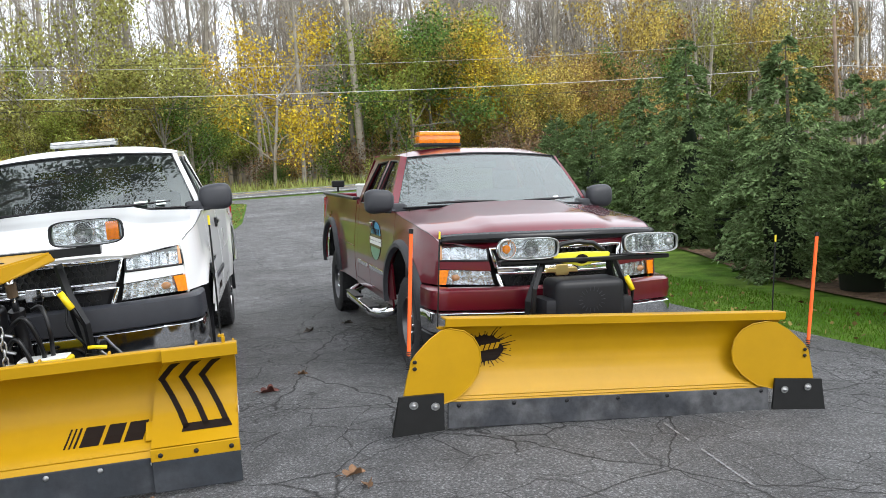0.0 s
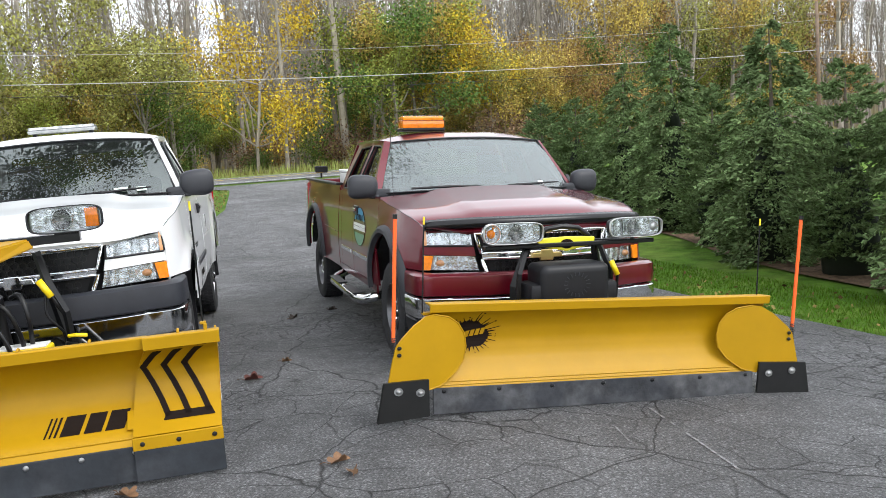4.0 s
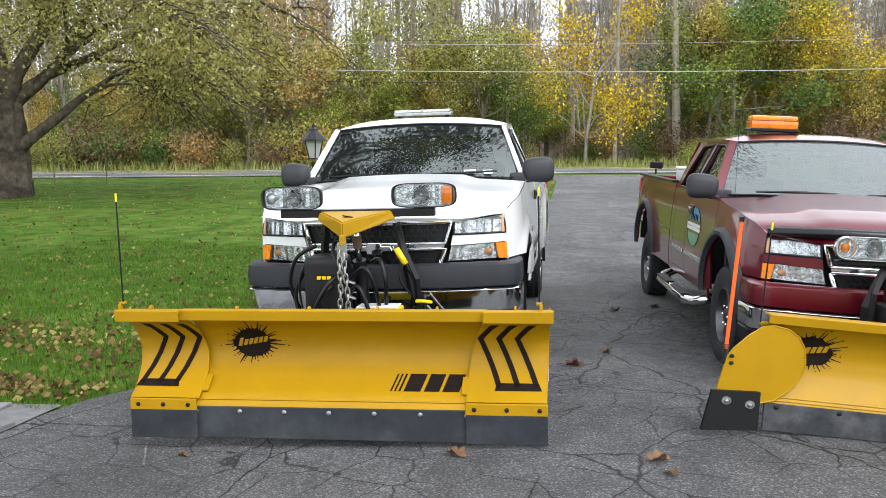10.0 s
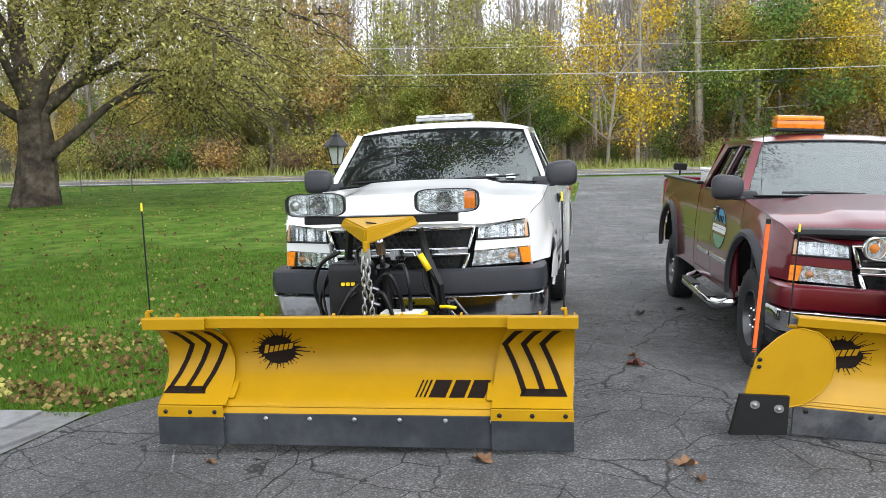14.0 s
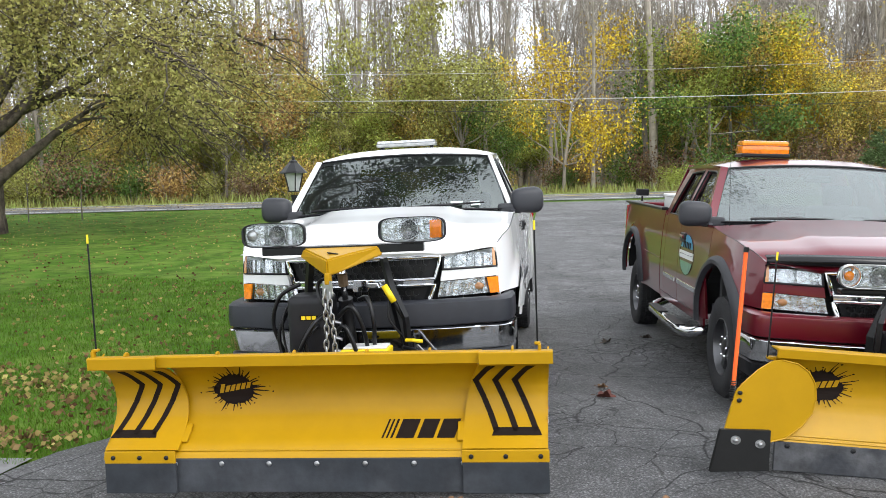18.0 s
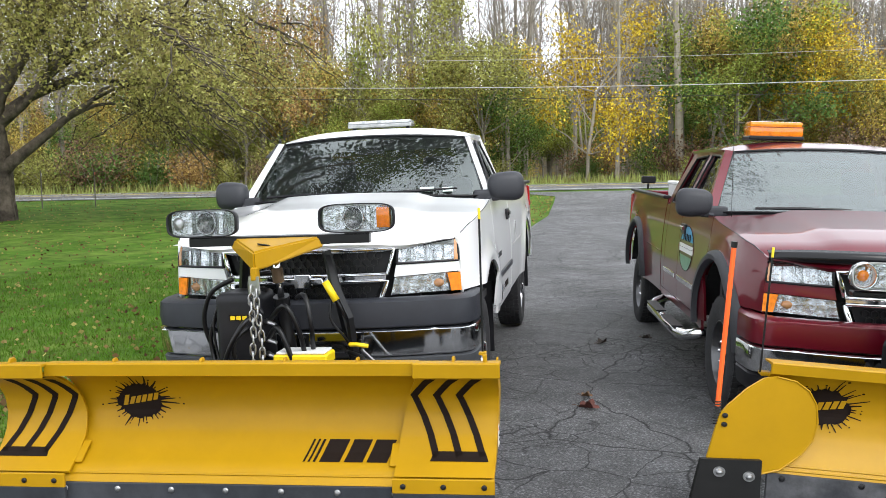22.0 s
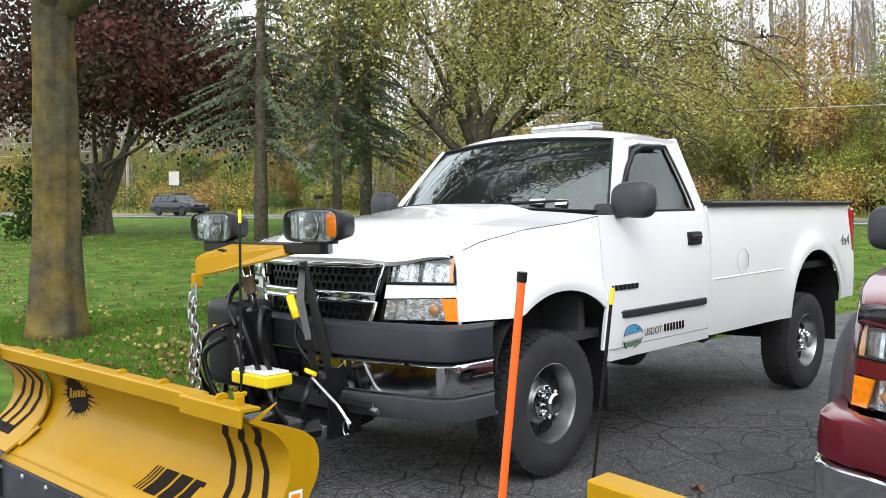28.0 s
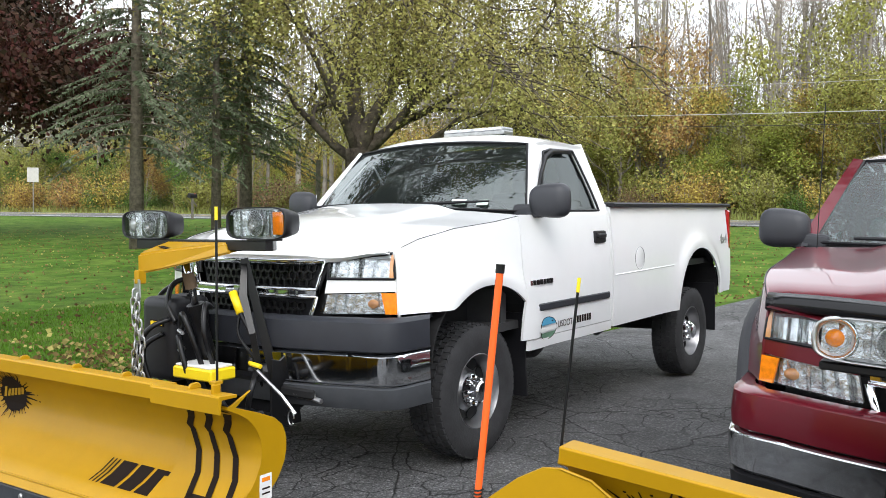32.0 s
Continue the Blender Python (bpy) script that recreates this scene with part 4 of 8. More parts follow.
    # wheels
    def wheel(x, s):
        w_ = new("wheel")
        w_.parent = t
        w_.matrix_basis = pose(x, s * (0.805 if heavy else 0.845), tyre_r + x * math.tan(radians(rake)), 0, 0, 0 if s > 0 else 180)
        return w_

    R = tyre_r
    prof = [(R * 0.56, -0.105), (R * 0.72, -0.125), (R * 0.90, -0.122), (R * 0.975, -0.108), (R * 0.995, -0.085), (R * 0.995, 0.085), (R * 0.975, 0.108), (R * 0.90, 0.122), (R * 0.72, 0.125), (R * 0.56, 0.105)]
    tyre = lathe(prof, 48, "Y", caps=False)
    tread = bmesh.new()
    for k in range(56):
        a = 2 * math.pi * k / 56
        for row, (yo, wdt) in enumerate(((-0.088, 0.036), (-0.042, 0.032), (0.0, 0.03), (0.042, 0.032), (0.088, 0.036))):
            aa = a + (0.05 if row % 2 else 0)
            m = pose(0, 0, 0, 0, -math.degrees(aa), 0) @ Matrix.Translation((R * 0.998 - (0.006 if abs(yo) > 0.08 else 0), yo, 0)) @ Matrix.Diagonal((0.018, wdt, R * 0.082, 1))
            bmesh.ops.create_cube(tread, size=1, matrix=m)
    rim_b = lathe([(R * 0.56, -0.10), (R * 0.575, 0.105), (R * 0.555, 0.108), (R * 0.53, 0.085), (R * 0.50, 0.02), (R * 0.46, -0.01), (R * 0.30, 0.02 if heavy else 0.03), (R * 0.26, 0.045), (0.004, 0.05)], 32, "Y", caps=False)
    spoke = bmesh.new()
    if heavy:
        # no holes cut: near-black discs paint the shade of the rim's openings
        for k in range(8):
            a = 2 * math.pi * (k + 0.5) / 8
            m = pose(0, 0, 0, 0, -math.degrees(a), 0)
            bb = lathe([(0.002, -0.004), (0.030, -0.004), (0.032, 0.002), (0.002, 0.003)], 14, "Y")
            bmesh.ops.transform(bb, matrix=m @ Matrix.Translation((R * 0.405, 0.014, 0)) @ Matrix.Diagonal((1.25, 1.6, 1.65, 1)), verts=bb.verts[:])
            spoke = merge(spoke, bb)
    else:
        for k in range(6):
            bb = box(R * 0.36, 0.045, 0.085, (0, 0, 0), 0.014)
            bmesh.ops.transform(bb, matrix=pose(0, 0, 0, 0, -60 * k, 0) @ Matrix.Translation((R * 0.38, 0.040, 0)), verts=bb.verts[:])
            spoke = merge(spoke, bb)
    hub_b = lathe([(R * 0.24, 0.03), (R * 0.24, 0.06), (R * 0.165, 0.075), (R * 0.16, 0.125 if heavy else 0.085), (R * 0.13, 0.135 if heavy else 0.09), (0.003, 0.137 if heavy else 0.092)], 20, "Y")
    lug_b = lathe([(0.013, 0.03), (0.013, 0.075), (0.008, 0.085), (0.002, 0.086)], 6, "Y")
    proto = wheel(0, 1)
    for pn, bm_, mt in (("tyre", tyre, RUBBER), ("tread", tread, RUBBER), ("rim", rim_b, WHEELCHROME if heavy else ALLOY), ("wheel_opening" if heavy else "spokes", spoke, WELL if heavy else ALLOY), ("hub_cap", hub_b, CHROME if heavy else ALLOY)):
        o = part(pn, bm_, mt, proto, smooth=True, sharp=35)
        if pn == "tread":
            o["kind"] = "stuff"
    lug = part("lug_nut", lug_b, CHROME, proto)
    lug.matrix_basis = pose(R * 0.20, 0.012, 0)
    n_lug = 8 if heavy else 6
    for k in range(1, n_lug):
        a = 2 * math.pi * k / n_lug
        share("lug_nut", lug.data, proto, pose(R * 0.20 * math.cos(a), 0.012, R * 0.20 * math.sin(a)))
    for x, s in ((0, -1), (-wb, 1), (-wb, -1)):
        w2 = wheel(x, s)
        for ch in list(proto.children):
            o = share(ch.name.split(".")[0], ch.data, w2, ch.matrix_basis.copy())
            if "kind" in ch:
                o["kind"] = ch["kind"]
    return t, face_pt, side_y, nose


WHITE_PLACE = pose(-2.938, 6.872, -0.002, 0, 0, -73.2) @ pose(0, 0, 0, 0.95, 0.84, 0)
RED_PLACE = pose(0.221, 8.08, -0.068, 0, 0, -68.2) @ pose(0, 0, 0, -2.9, 1.3, 0) @ Matrix.Diagonal((0.98, 0.98, 0.98, 1))
white, w_face, w_side, w_nose = truck("white_pickup", "white heavy-duty regular-cab pickup with chrome bumper", WHITE_PLACE, WHITE, 0.09, 3.38, -1.62, -4.22, False, 0.378, True, 0.84)
red, r_face, r_side, r_nose = truck("maroon_pickup", "maroon extended-cab pickup with grey fender flares", RED_PLACE, MAROON, 0.0, 3.645, -2.20, -4.42, True, 0.385, False, 1.3)

# ---- plows and fittings ----
def decal(polys, surf, material, parent, name="decal", cuts=()):
    """Thin flat shapes laid on a curved face: outlines in (u, v), mapped by surf."""
    b = bmesh.new()
    for poly in polys:
        b.faces.new([b.verts.new((u, v, 0)) for u, v in poly])
    bmesh.ops.triangulate(b, faces=b.faces[:])
    for c in cuts:
        bmesh.ops.bisect_plane(b, geom=b.verts[:] + b.edges[:] + b.faces[:], plane_co=(0, c, 0), plane_no=(0, 1, 0))
    for v in b.verts:
        v.co = surf(v.co.x, v.co.y)
    recalc(b)
    return part(name, b, material, parent)


def ribbon(line, w):
    """An outline of width w round a bent line."""
    left, right = [], []
    pts = [Vector(p) for p in line]
    for i, p in enumerate(pts):
        d0 = (pts[i] - pts[i - 1]).normalized() if i else (pts[1] - pts[0]).normalized()
        d1 = (pts[i + 1] - pts[i]).normalized() if i < len(pts) - 1 else d0
        n = Vector((-(d0 + d1).y, (d0 + d1).x)).normalized()
        k = w / 2 / max(0.4, n.dot(Vector((-d0.y, d0.x))))
        left.append(tuple(p + n * k))
        right.append(tuple(p - n * k))
    return left + right[::-1]


def splat(cx, cy, rx, ry, seed):
    """An inky burst: a ragged oval, tapering splashes and loose drops, as outlines."""
    rng = random.Random(seed)
    n = 64
    out = []
    for k in range(n):
        a = 2 * math.pi * k / n
        r = 1.0 + 0.05 * math.sin(3 * a + seed) + (rng.uniform(0.04, 0.14) if k % 2 else 0)
        out.append((cx + rx * r * math.cos(a), cy + ry * r * math.sin(a)))
    polys = [out]
    for k in range(34):
        a = 2 * math.pi * (k + rng.uniform(-0.4, 0.4)) / 34
        c, s_ = math.cos(a), math.sin(a)
        w, r1 = rng.uniform(0.003, 0.007), rng.choice((1.25, 1.3, 1.4, 1.5, 1.65, 1.85))
        p0, p1 = (cx + rx * 0.95 * c, cy + ry * 0.95 * s_), (cx + rx * r1 * c, cy + ry * r1 * s_)
        polys.append([(p0[0] - w * s_, p0[1] + w * c), (p0[0] + w * s_, p0[1] - w * c), (p1[0] + 0.002 * s_, p1[1] - 0.002 * c), (p1[0] - 0.002 * s_, p1[1] + 0.002 * c)])
        if k % 3 == 0:
            r2, d = r1 + rng.uniform(0.08, 0.25), rng.uniform(0.003, 0.006)
            q = (cx + rx * r2 * c, cy + ry * r2 * s_)
            polys.append([(q[0] + d * math.cos(t) * 1.3, q[1] + d * math.sin(t)) for t in linspace(0, 2 * math.pi, 7)[:-1]])
    return polys


ZC = [0.05 * k for k in range(1, 15)]


def bolt(parent, at, r=0.012, material=None, name="bolt", h=0.012):
    b = lathe([(r, 0), (r, h * 0.4), (r * 0.7, h * 0.85), (0.001, h)], 10, "X")
    return part(name, b, material or DULLSTEEL, parent, pose_=Matrix.Translation(at))


def blade_sheet(name, face, y_in, y_out, zs, parent, material, thick=0.012, ny=6, fwd=0.0, smooth=True):
    rows = []
    for z in zs:
        a, b_ = y_in(z), y_out(z)
        rows.append([(face(z) + fwd, lerp(a, b_, k / ny), z) for k in range(ny + 1)])
    b = recalc(sheet(rows))
    if sum(f.normal.x for f in b.faces) < 0:
        for f in b.faces:
            f.normal_flip()
    bmesh.ops.solidify(b, geom=b.faces[:], thickness=thick)
    return part(name, b, material, parent, smooth=smooth, sharp=50)


def marker(parent, x, y, z0, z1, r, body, tip, tip_len, lean=(0, 0), lab=""):
    top = (x + lean[0], y + lean[1], z1)
    st = part("marker_rod", tube([(x, y, z0), (lerp(x, top[0], 0.5), lerp(y, top[1], 0.5), (z0 + z1) / 2), (lerp(x, top[0], 0.96), lerp(y, top[1], 0.96), z1 - tip_len)], r, 10), body, parent, lab, smooth=True, sharp=50)
    part("marker_tip", tube([(lerp(x, top[0], 0.96), lerp(y, top[1], 0.96), z1 - tip_len), top], r * 1.25, 10), tip, st, smooth=True, sharp=50)
    return st


def lamp(parent, x, y, z, w, h, amber_side, rim, body, lit=True, amber_r=0.23):
    """A plow headlamp: moulded housing, chrome bowl, clear lens and a turn lamp."""
    n = 28
    def outline(k, f=1.0):
        a = 2 * math.pi * k / n
        c, s_ = math.cos(a), math.sin(a)
        return math.copysign(abs(c) ** 0.45, c) * w / 2 * f, math.copysign(abs(s_) ** 0.52, s_) * h / 2 * f
    b = bmesh.new()
    rings = []
    for xo, f in ((-0.115, 0.55), (-0.10, 0.80), (-0.02, 0.97), (0.015, 1.0), (0.03, 0.985), (0.03, 0.95), (-0.01, 0.935)):
        rings.append([b.verts.new((xo, *outline(k, f))) for k in range(n)])
    for r, q in zip(rings, rings[1:]):
        for k in range(n):
            b.faces.new((r[k], r[(k + 1) % n], q[(k + 1) % n], q[k]))
    b.faces.new(rings[0][::-1])
    house = part("plow_lamp", recalc(b), body, parent, "plow headlamp with clear lens and amber turn lamp", smooth=True, sharp=45, pose_=pose(x, y, z))
    b = bmesh.new()
    rings = []
    for xo, f in ((0.026, 1.005), (0.034, 0.99), (0.033, 0.945), (0.016, 0.935)):
        rings.append([b.verts.new((xo, *outline(k, f))) for k in range(n)])
    for r, q in zip(rings, rings[1:]):
        for k in range(n):
            b.faces.new((r[k], r[(k + 1) % n], q[(k + 1) % n], q[k]))
    part("lamp_rim", recalc(b), rim, house, smooth=True)
    b = bmesh.new()
    ring = [b.verts.new((-0.006, *outline(k, 0.935))) for k in range(n)]
    b.faces.new(ring)
    part("lamp_reflector", b, REFLECTOR, house)
    facets("reflector_facets", lambda u, v: Vector((0.002, (u - 0.5) * w * 0.88, (v - 0.5) * h * 0.80)), 16, 1, 3, house, 0.004)
    part("lamp_bowl", lathe([(0.004, -0.012), (h * 0.2, -0.006), (h * 0.40, 0.010), (h * 0.43, 0.008)], 20, "X"), FACET, house, pose_=Matrix.Translation((0.006, -0.02 * amber_side, 0)) @ Matrix.Diagonal((1, 0.9, 1, 1)), smooth=True)
    part("lamp_bulb", lathe([(0.012, -0.01), (0.012, 0.008), (0.002, 0.014)], 10, "X"), DULLSTEEL, house, pose_=Matrix.Translation((0.006, -0.02 * amber_side, 0)))
    if lit and amber_r < 0.3:
        part("turn_lens", box(0.014, 0.17 * w, 0.70 * h, (0.016, 0.345 * w * amber_side, 0), 0.006, seg=2), AMBER, house, smooth=True, sharp=50)
    else:
        bulb = h * (0.20 if amber_r > 0.3 else amber_r)
        part("turn_lens", lathe([(bulb, -0.01), (bulb, 0.004), (bulb * 0.65, 0.014), (0.002, 0.020)], 18, "X"), AMBER if lit else REFLECTOR, house, pose_=Matrix.Translation((0.0, 0.35 * w * amber_side, 0)), smooth=True)
    if amber_r > 0.3:
        part("turn_bowl", lathe([(bulb, -0.012), (h * 0.32, -0.004), (h * amber_r, 0.010)], 24, "X", caps=False), REFLECTOR, house, pose_=Matrix.Translation((0.0, 0.35 * w * amber_side, 0)), smooth=True)
        part("turn_ring", lathe([(h * amber_r, 0.0), (h * amber_r, 0.012), (h * (amber_r + 0.08), 0.022), (h * (amber_r + 0.10), 0.0)], 24, "X"), CHROME, house, pose_=Matrix.Translation((0.0, 0.35 * w * amber_side, 0)), smooth=True)
    b = bmesh.new()
    ring = [b.verts.new((0.027, *outline(k, 0.94))) for k in range(n)]
    cen = b.verts.new((0.034, 0, 0))
    for k in range(n):
        b.faces.new((ring[k], ring[(k + 1) % n], cen))
    g = part("lamp_lens", b, LENS, house, smooth=True)
    g.visible_shadow = False
    part("lamp_stalk", tube([(-0.03, 0, -h / 2 + 0.01), (-0.03, 0, -h / 2 - 0.05)], 0.015, 8), SATIN, house)
    return house


def chain_link(r=0.021, wire=0.0052):
    pts = []
    for k in range(17):
        a = 2 * math.pi * k / 16
        pts.append((r * 0.62 * math.cos(a), 0, r * math.sin(a) * 1.0 + (r * 0.45 if math.sin(a) > 0 else -r * 0.45)))
    return tube(pts, wire, 7, caps=False)


# ---- the expandable plow on the white truck ----
FACE_X = [(0.0, 2.085), (0.19, 2.06), (0.235, 2.025), (0.30, 1.925), (0.38, 1.845), (0.46, 1.81), (0.54, 1.81), (0.61, 1.845), (0.66, 1.90), (0.70, 1.985)]


def face_w(z):
    return curve(FACE_X, z)


WIDE_BLADE = pose(-2.956, 6.758, 0.014, 0, 0, -71.4) @ pose(0, 0, 0, 0.55, 0, 0) @ Matrix.Diagonal((1, 0.978, 0.954, 1))


def build_wide_plow():
    p = thing("snow_plow", "yellow expandable-wing snow plow with black chevrons", "snow plow", "snow plows", m=WIDE_BLADE)
    h = thing("plow_headgear", "black plow headgear with lamps, pump and yellow lift arm", "plow headgear", "plow headgears", m=WHITE_PLACE @ Matrix.Translation((-0.125, 0, 0)))
    apron = pose(0.012, 0, 0)
    zs = linspace(0.185, 0.70, 18)
    main = blade_sheet("moldboard", face_w, lambda z: -0.86, lambda z: 0.86, zs, p, YELLOW, ny=10)
    lip = prism([(1.960, 0.752), (2.035, 0.757), (2.042, 0.752), (2.036, 0.692), (2.028, 0.692), (2.026, 0.738), (1.960, 0.740)], 1.78, Matrix.Translation((0, 0.89, 0)) @ pose(0, 0, 0, 90, 0, 0), 0.002)
    part("top_lip", lip, YELLOW, p)
    for k in range(6):
        bolt(p, (2.036, -0.80 + k * 0.32, 0.738), 0.006, SATIN, "rivet", 0.003)
    edge = box(0.016, 1.66, 0.188, (2.074, 0, 0.094), 0.003)
    part("cutting_edge", edge, EDGE, p, "dark steel cutting edge")
    for k in range(7):
        bolt(p, (2.080, -0.79 + k * 0.262, 0.160), 0.015, DULLSTEEL, "carriage_bolt", 0.012)
    part("trip_seam", tube([(face_w(0.222) + 0.003, -0.80, 0.222), (face_w(0.222) + 0.003, 0.80, 0.222)], 0.005, 6), YELLOW, p)
    inner = [(0.185, 0.775), (0.36, 0.780), (0.48, 0.797), (0.58, 0.828), (0.66, 0.868), (0.70, 0.895)]
    for s in (1, -1):
        wing = blade_sheet("wing", face_w, lambda z: s * curve(inner, z), lambda z: s * lerp(1.215 if s > 0 else 1.165, 1.245, z / 0.7), linspace(0.235, 0.70, 18), p, YELLOW, ny=8, fwd=0.03)
        b = prism([(1.980, 0.755), (2.058, 0.760), (2.066, 0.755), (2.062, 0.690), (2.054, 0.690), (2.050, 0.743), (1.980, 0.743)], 0.385, Matrix.Translation((0, s * 1.07 + 0.1925, 0)) @ pose(0, 0, 0, 90, 0, 0), 0.002)
        wing.matrix_basis = apron
        part("wing_lip", b, YELLOW, wing)
        part("wing_flange", box(0.014, 0.455 if s > 0 else 0.40, 0.068, (2.092, s * (1.003 if s > 0 else 0.975), 0.205), 0.003), YELLOW, wing)
        part("wing_edge", box(0.022, 0.45 if s > 0 else 0.40, 0.172, (2.088, s * (1.003 if s > 0 else 0.975), 0.088), 0.004), EDGE, wing, "black rubber wing edge")
        for k in range(3):
            bolt(wing, (2.099, s * (0.825 + (0.18 if s > 0 else 0.15) * k), 0.205), 0.013, SATIN, "flange_bolt", 0.010)
        part("hinge_tab", box(0.012, 0.040, 0.125, (face_w(0.30) + 0.022, s * 0.765, 0.300), 0.003, rot=pose(0, 0, 0, 0, -52, 0)), YELLOW, wing)
        # end plate, following the curve
        pts = [(face_w(z) + 0.03, z) for z in linspace(0.19, 0.70, 14)]
        poly = [(x, z) for x, z in pts] + [(1.90, 0.755)] + [(x - 0.045 - 0.085 * ease(0.70, 0.60, z) * ease(0.19, 0.26, z), z) for x, z in reversed(pts)]
        b = prism(poly, 0.010, Matrix.Translation((0, s * 1.235 + 0.005, 0)) @ pose(0, 0, 0, 90, 0, 0), 0.001)
        for v in b.verts:
            v.co.y += s * (lerp(1.215 if s > 0 else 1.165, 1.245, v.co.z / 0.7) - 1.241)
        ep = part("end_plate", b, YELLOW, wing)
        plate_y = lerp(1.215 if s > 0 else 1.165, 1.245, 0.36 / 0.7)
        part("warning_sticker", box(0.06, 0.003, 0.10, (face_w(0.36) - 0.05, s * (plate_y + 0.0005), 0.36)), WHITEDECAL, ep)
        for zz in (0.39, 0.355, 0.335):
            part("sticker_bar", box(0.04, 0.003, 0.016 if zz > 0.38 else 0.006, (face_w(0.36) - 0.05, s * (plate_y + 0.002), zz)), DECAL if zz < 0.38 else AMBER, ep)

        def on_wing(y, z):
            return Vector((face_w(z) + 0.0335, s * y, z))

        stripes = []
        for y0 in (0.832, 0.938, 1.044):
            stripes.append(ribbon([(y0 + 0.148, 0.690), (y0 + 0.075, 0.632), (y0 + 0.012, 0.560), (y0 + 0.125, 0.298)], 0.030))
        stripes.append([(0.945, 0.318), (0.930, 0.284), (1.196, 0.284), (1.178, 0.318)])
        decal(stripes, on_wing, DECAL, wing, "chevron_decal", ZC + [0.32 + 0.02 * k for k in range(18)])
        # marker and bracket
        my = 1.185 if s > 0 else 1.235
        part("marker_bracket", box(0.035, 0.018, 0.075, (2.020, s * (my + 0.010), 0.755), 0.004), YELLOW, wing)
        part("marker_clip", box(0.04, 0.032, 0.014, (2.010, s * my, 0.795), 0.003), YELLOW, wing)
        marker(wing, 2.005, s * my, 0.78, 1.45, 0.0048, SATIN, TIPYELLOW, 0.05, (0.0, 0.0 if s > 0 else -0.012), lab="thin black blade marker with yellow tip")
        part("lift_ear", prism([(-0.030, 0), (0.030, 0), (0.026, 0.014), (0.014, 0.024), (-0.014, 0.024), (-0.026, 0.014)], 0.012, pose(2.00, s * 1.06, 0.755, 90, 0, 0), 0.003), YELLOW, wing)
    for yy in (-0.55, -0.12, 0.28, 0.62):
        part("lift_ear", prism([(-0.026, 0), (0.026, 0), (0.022, 0.012), (0.012, 0.020), (-0.012, 0.020), (-0.022, 0.012)], 0.012, pose(1.99, yy, 0.752, 90, 0, 0), 0.003), YELLOW, p)

    def on_main(y, z):
        return Vector((face_w(z) + 0.0035, y, z))

    decal(splat(-0.53, 0.52, 0.108, 0.084, 4), on_main, DECAL, p, "burst_decal", ZC + [0.33 + 0.02 * k for k in range(18)])
    for k in range(6):
        u, v = -0.622 + 0.031 * k, 0.492 + 0.0055 * k
        hgt = 0.052 if k == 0 else 0.038
        decal([[(u, v), (u + 0.012, v + hgt), (u + 0.035, v + hgt + 0.003), (u + 0.023, v + 0.003)]], lambda y, z: on_main(y, z) + Vector((0.002, 0, 0)), YELLOW, p, "burst_bar", ZC)
    for a, w in ((0.330, 0.010), (0.354, 0.010), (0.378, 0.012), (0.408, 0.098), (0.526, 0.088), (0.632, 0.096)):
        decal([[(a, 0.268), (a + 0.032, 0.348), (a + 0.032 + w, 0.348), (a + w, 0.268)]], on_main, DECAL, p, "logo_bar", ZC + [0.31, 0.33])
    # ribs and push frame behind the blade
    for yy in (-0.62, -0.3, 0.3, 0.62):
        rib = [(face_w(z) - 0.014, z) for z in linspace(0.20, 0.70, 10)] + [(1.82, 0.70), (1.70, 0.45), (1.86, 0.22)]
        part("blade_rib", prism(rib, 0.012, Matrix.Translation((0, yy, 0)) @ pose(0, 0, 0, 90, 0, 0)), YELLOW, p)
        part("trip_spring", tube([(1.71 + 0.022 * math.sin(a), yy + 0.05 + 0.022 * math.cos(a), 0.25 + 0.004 * a) for a in linspace(0, 60, 90)], 0.006, 5), SATIN, p)
    part("quadrant", prism([(-0.42, 0), (0.42, 0), (0.30, -0.16), (-0.30, -0.16)], 0.05, pose(1.72, 0, 0.28, 0, 0, 90) @ pose(0, 0, 0, 0, 0, 180), 0.006), SATIN, p)
    for s in (1, -1):
        part("push_beam", tube([(1.70, s * 0.10, 0.30), (1.05, s * 0.40, 0.36)], 0.045, 4), SATIN, p)
        part("angle_ram", tube([(1.20, s * 0.28, 0.42), (1.72, s * 0.46, 0.36)], 0.032, 10), SATIN, p, smooth=True)
        part("ram_rod", tube([(1.55, s * 0.404, 0.381), (1.78, s * 0.485, 0.352)], 0.018, 10), CHROME, p, smooth=True)
        part("upright", tube([(1.10, s * 0.36 - 0.04, 0.40), (1.12, s * 0.33 - 0.04, 0.62), (1.20, s * 0.24 - 0.05, 1.17)], [0.035, 0.035, 0.026], 4), SATIN, h)
        part("mount_plate", prism([(0.98, 0.30), (1.20, 0.30), (1.18, 0.66), (1.02, 0.62)], 0.014, Matrix.Translation((0, s * 0.40 - 0.04, 0)) @ pose(0, 0, 0, 90, 0, 0), 0.003), SATIN, h)
        part("hook_pin", tube([(1.10, s * 0.36, 0.50), (1.10, s * 0.62, 0.46)], 0.014, 8), DULLSTEEL, h)
        part("pin_spring", tube([(1.10 + 0.022 * math.cos(a), s * (0.44 + 0.0016 * a), 0.485 + 0.022 * math.sin(a)) for a in linspace(0, 75, 96)], 0.004, 5), DULLSTEEL, h)
    part("cross_beam", tube([(1.12, -0.40, 0.55), (1.12, 0.32, 0.55)], 0.035, 4), SATIN, h)
    part("lower_beam", tube([(1.06, -0.46, 0.36), (1.06, 0.38, 0.36)], 0.045, 4), SATIN, h)
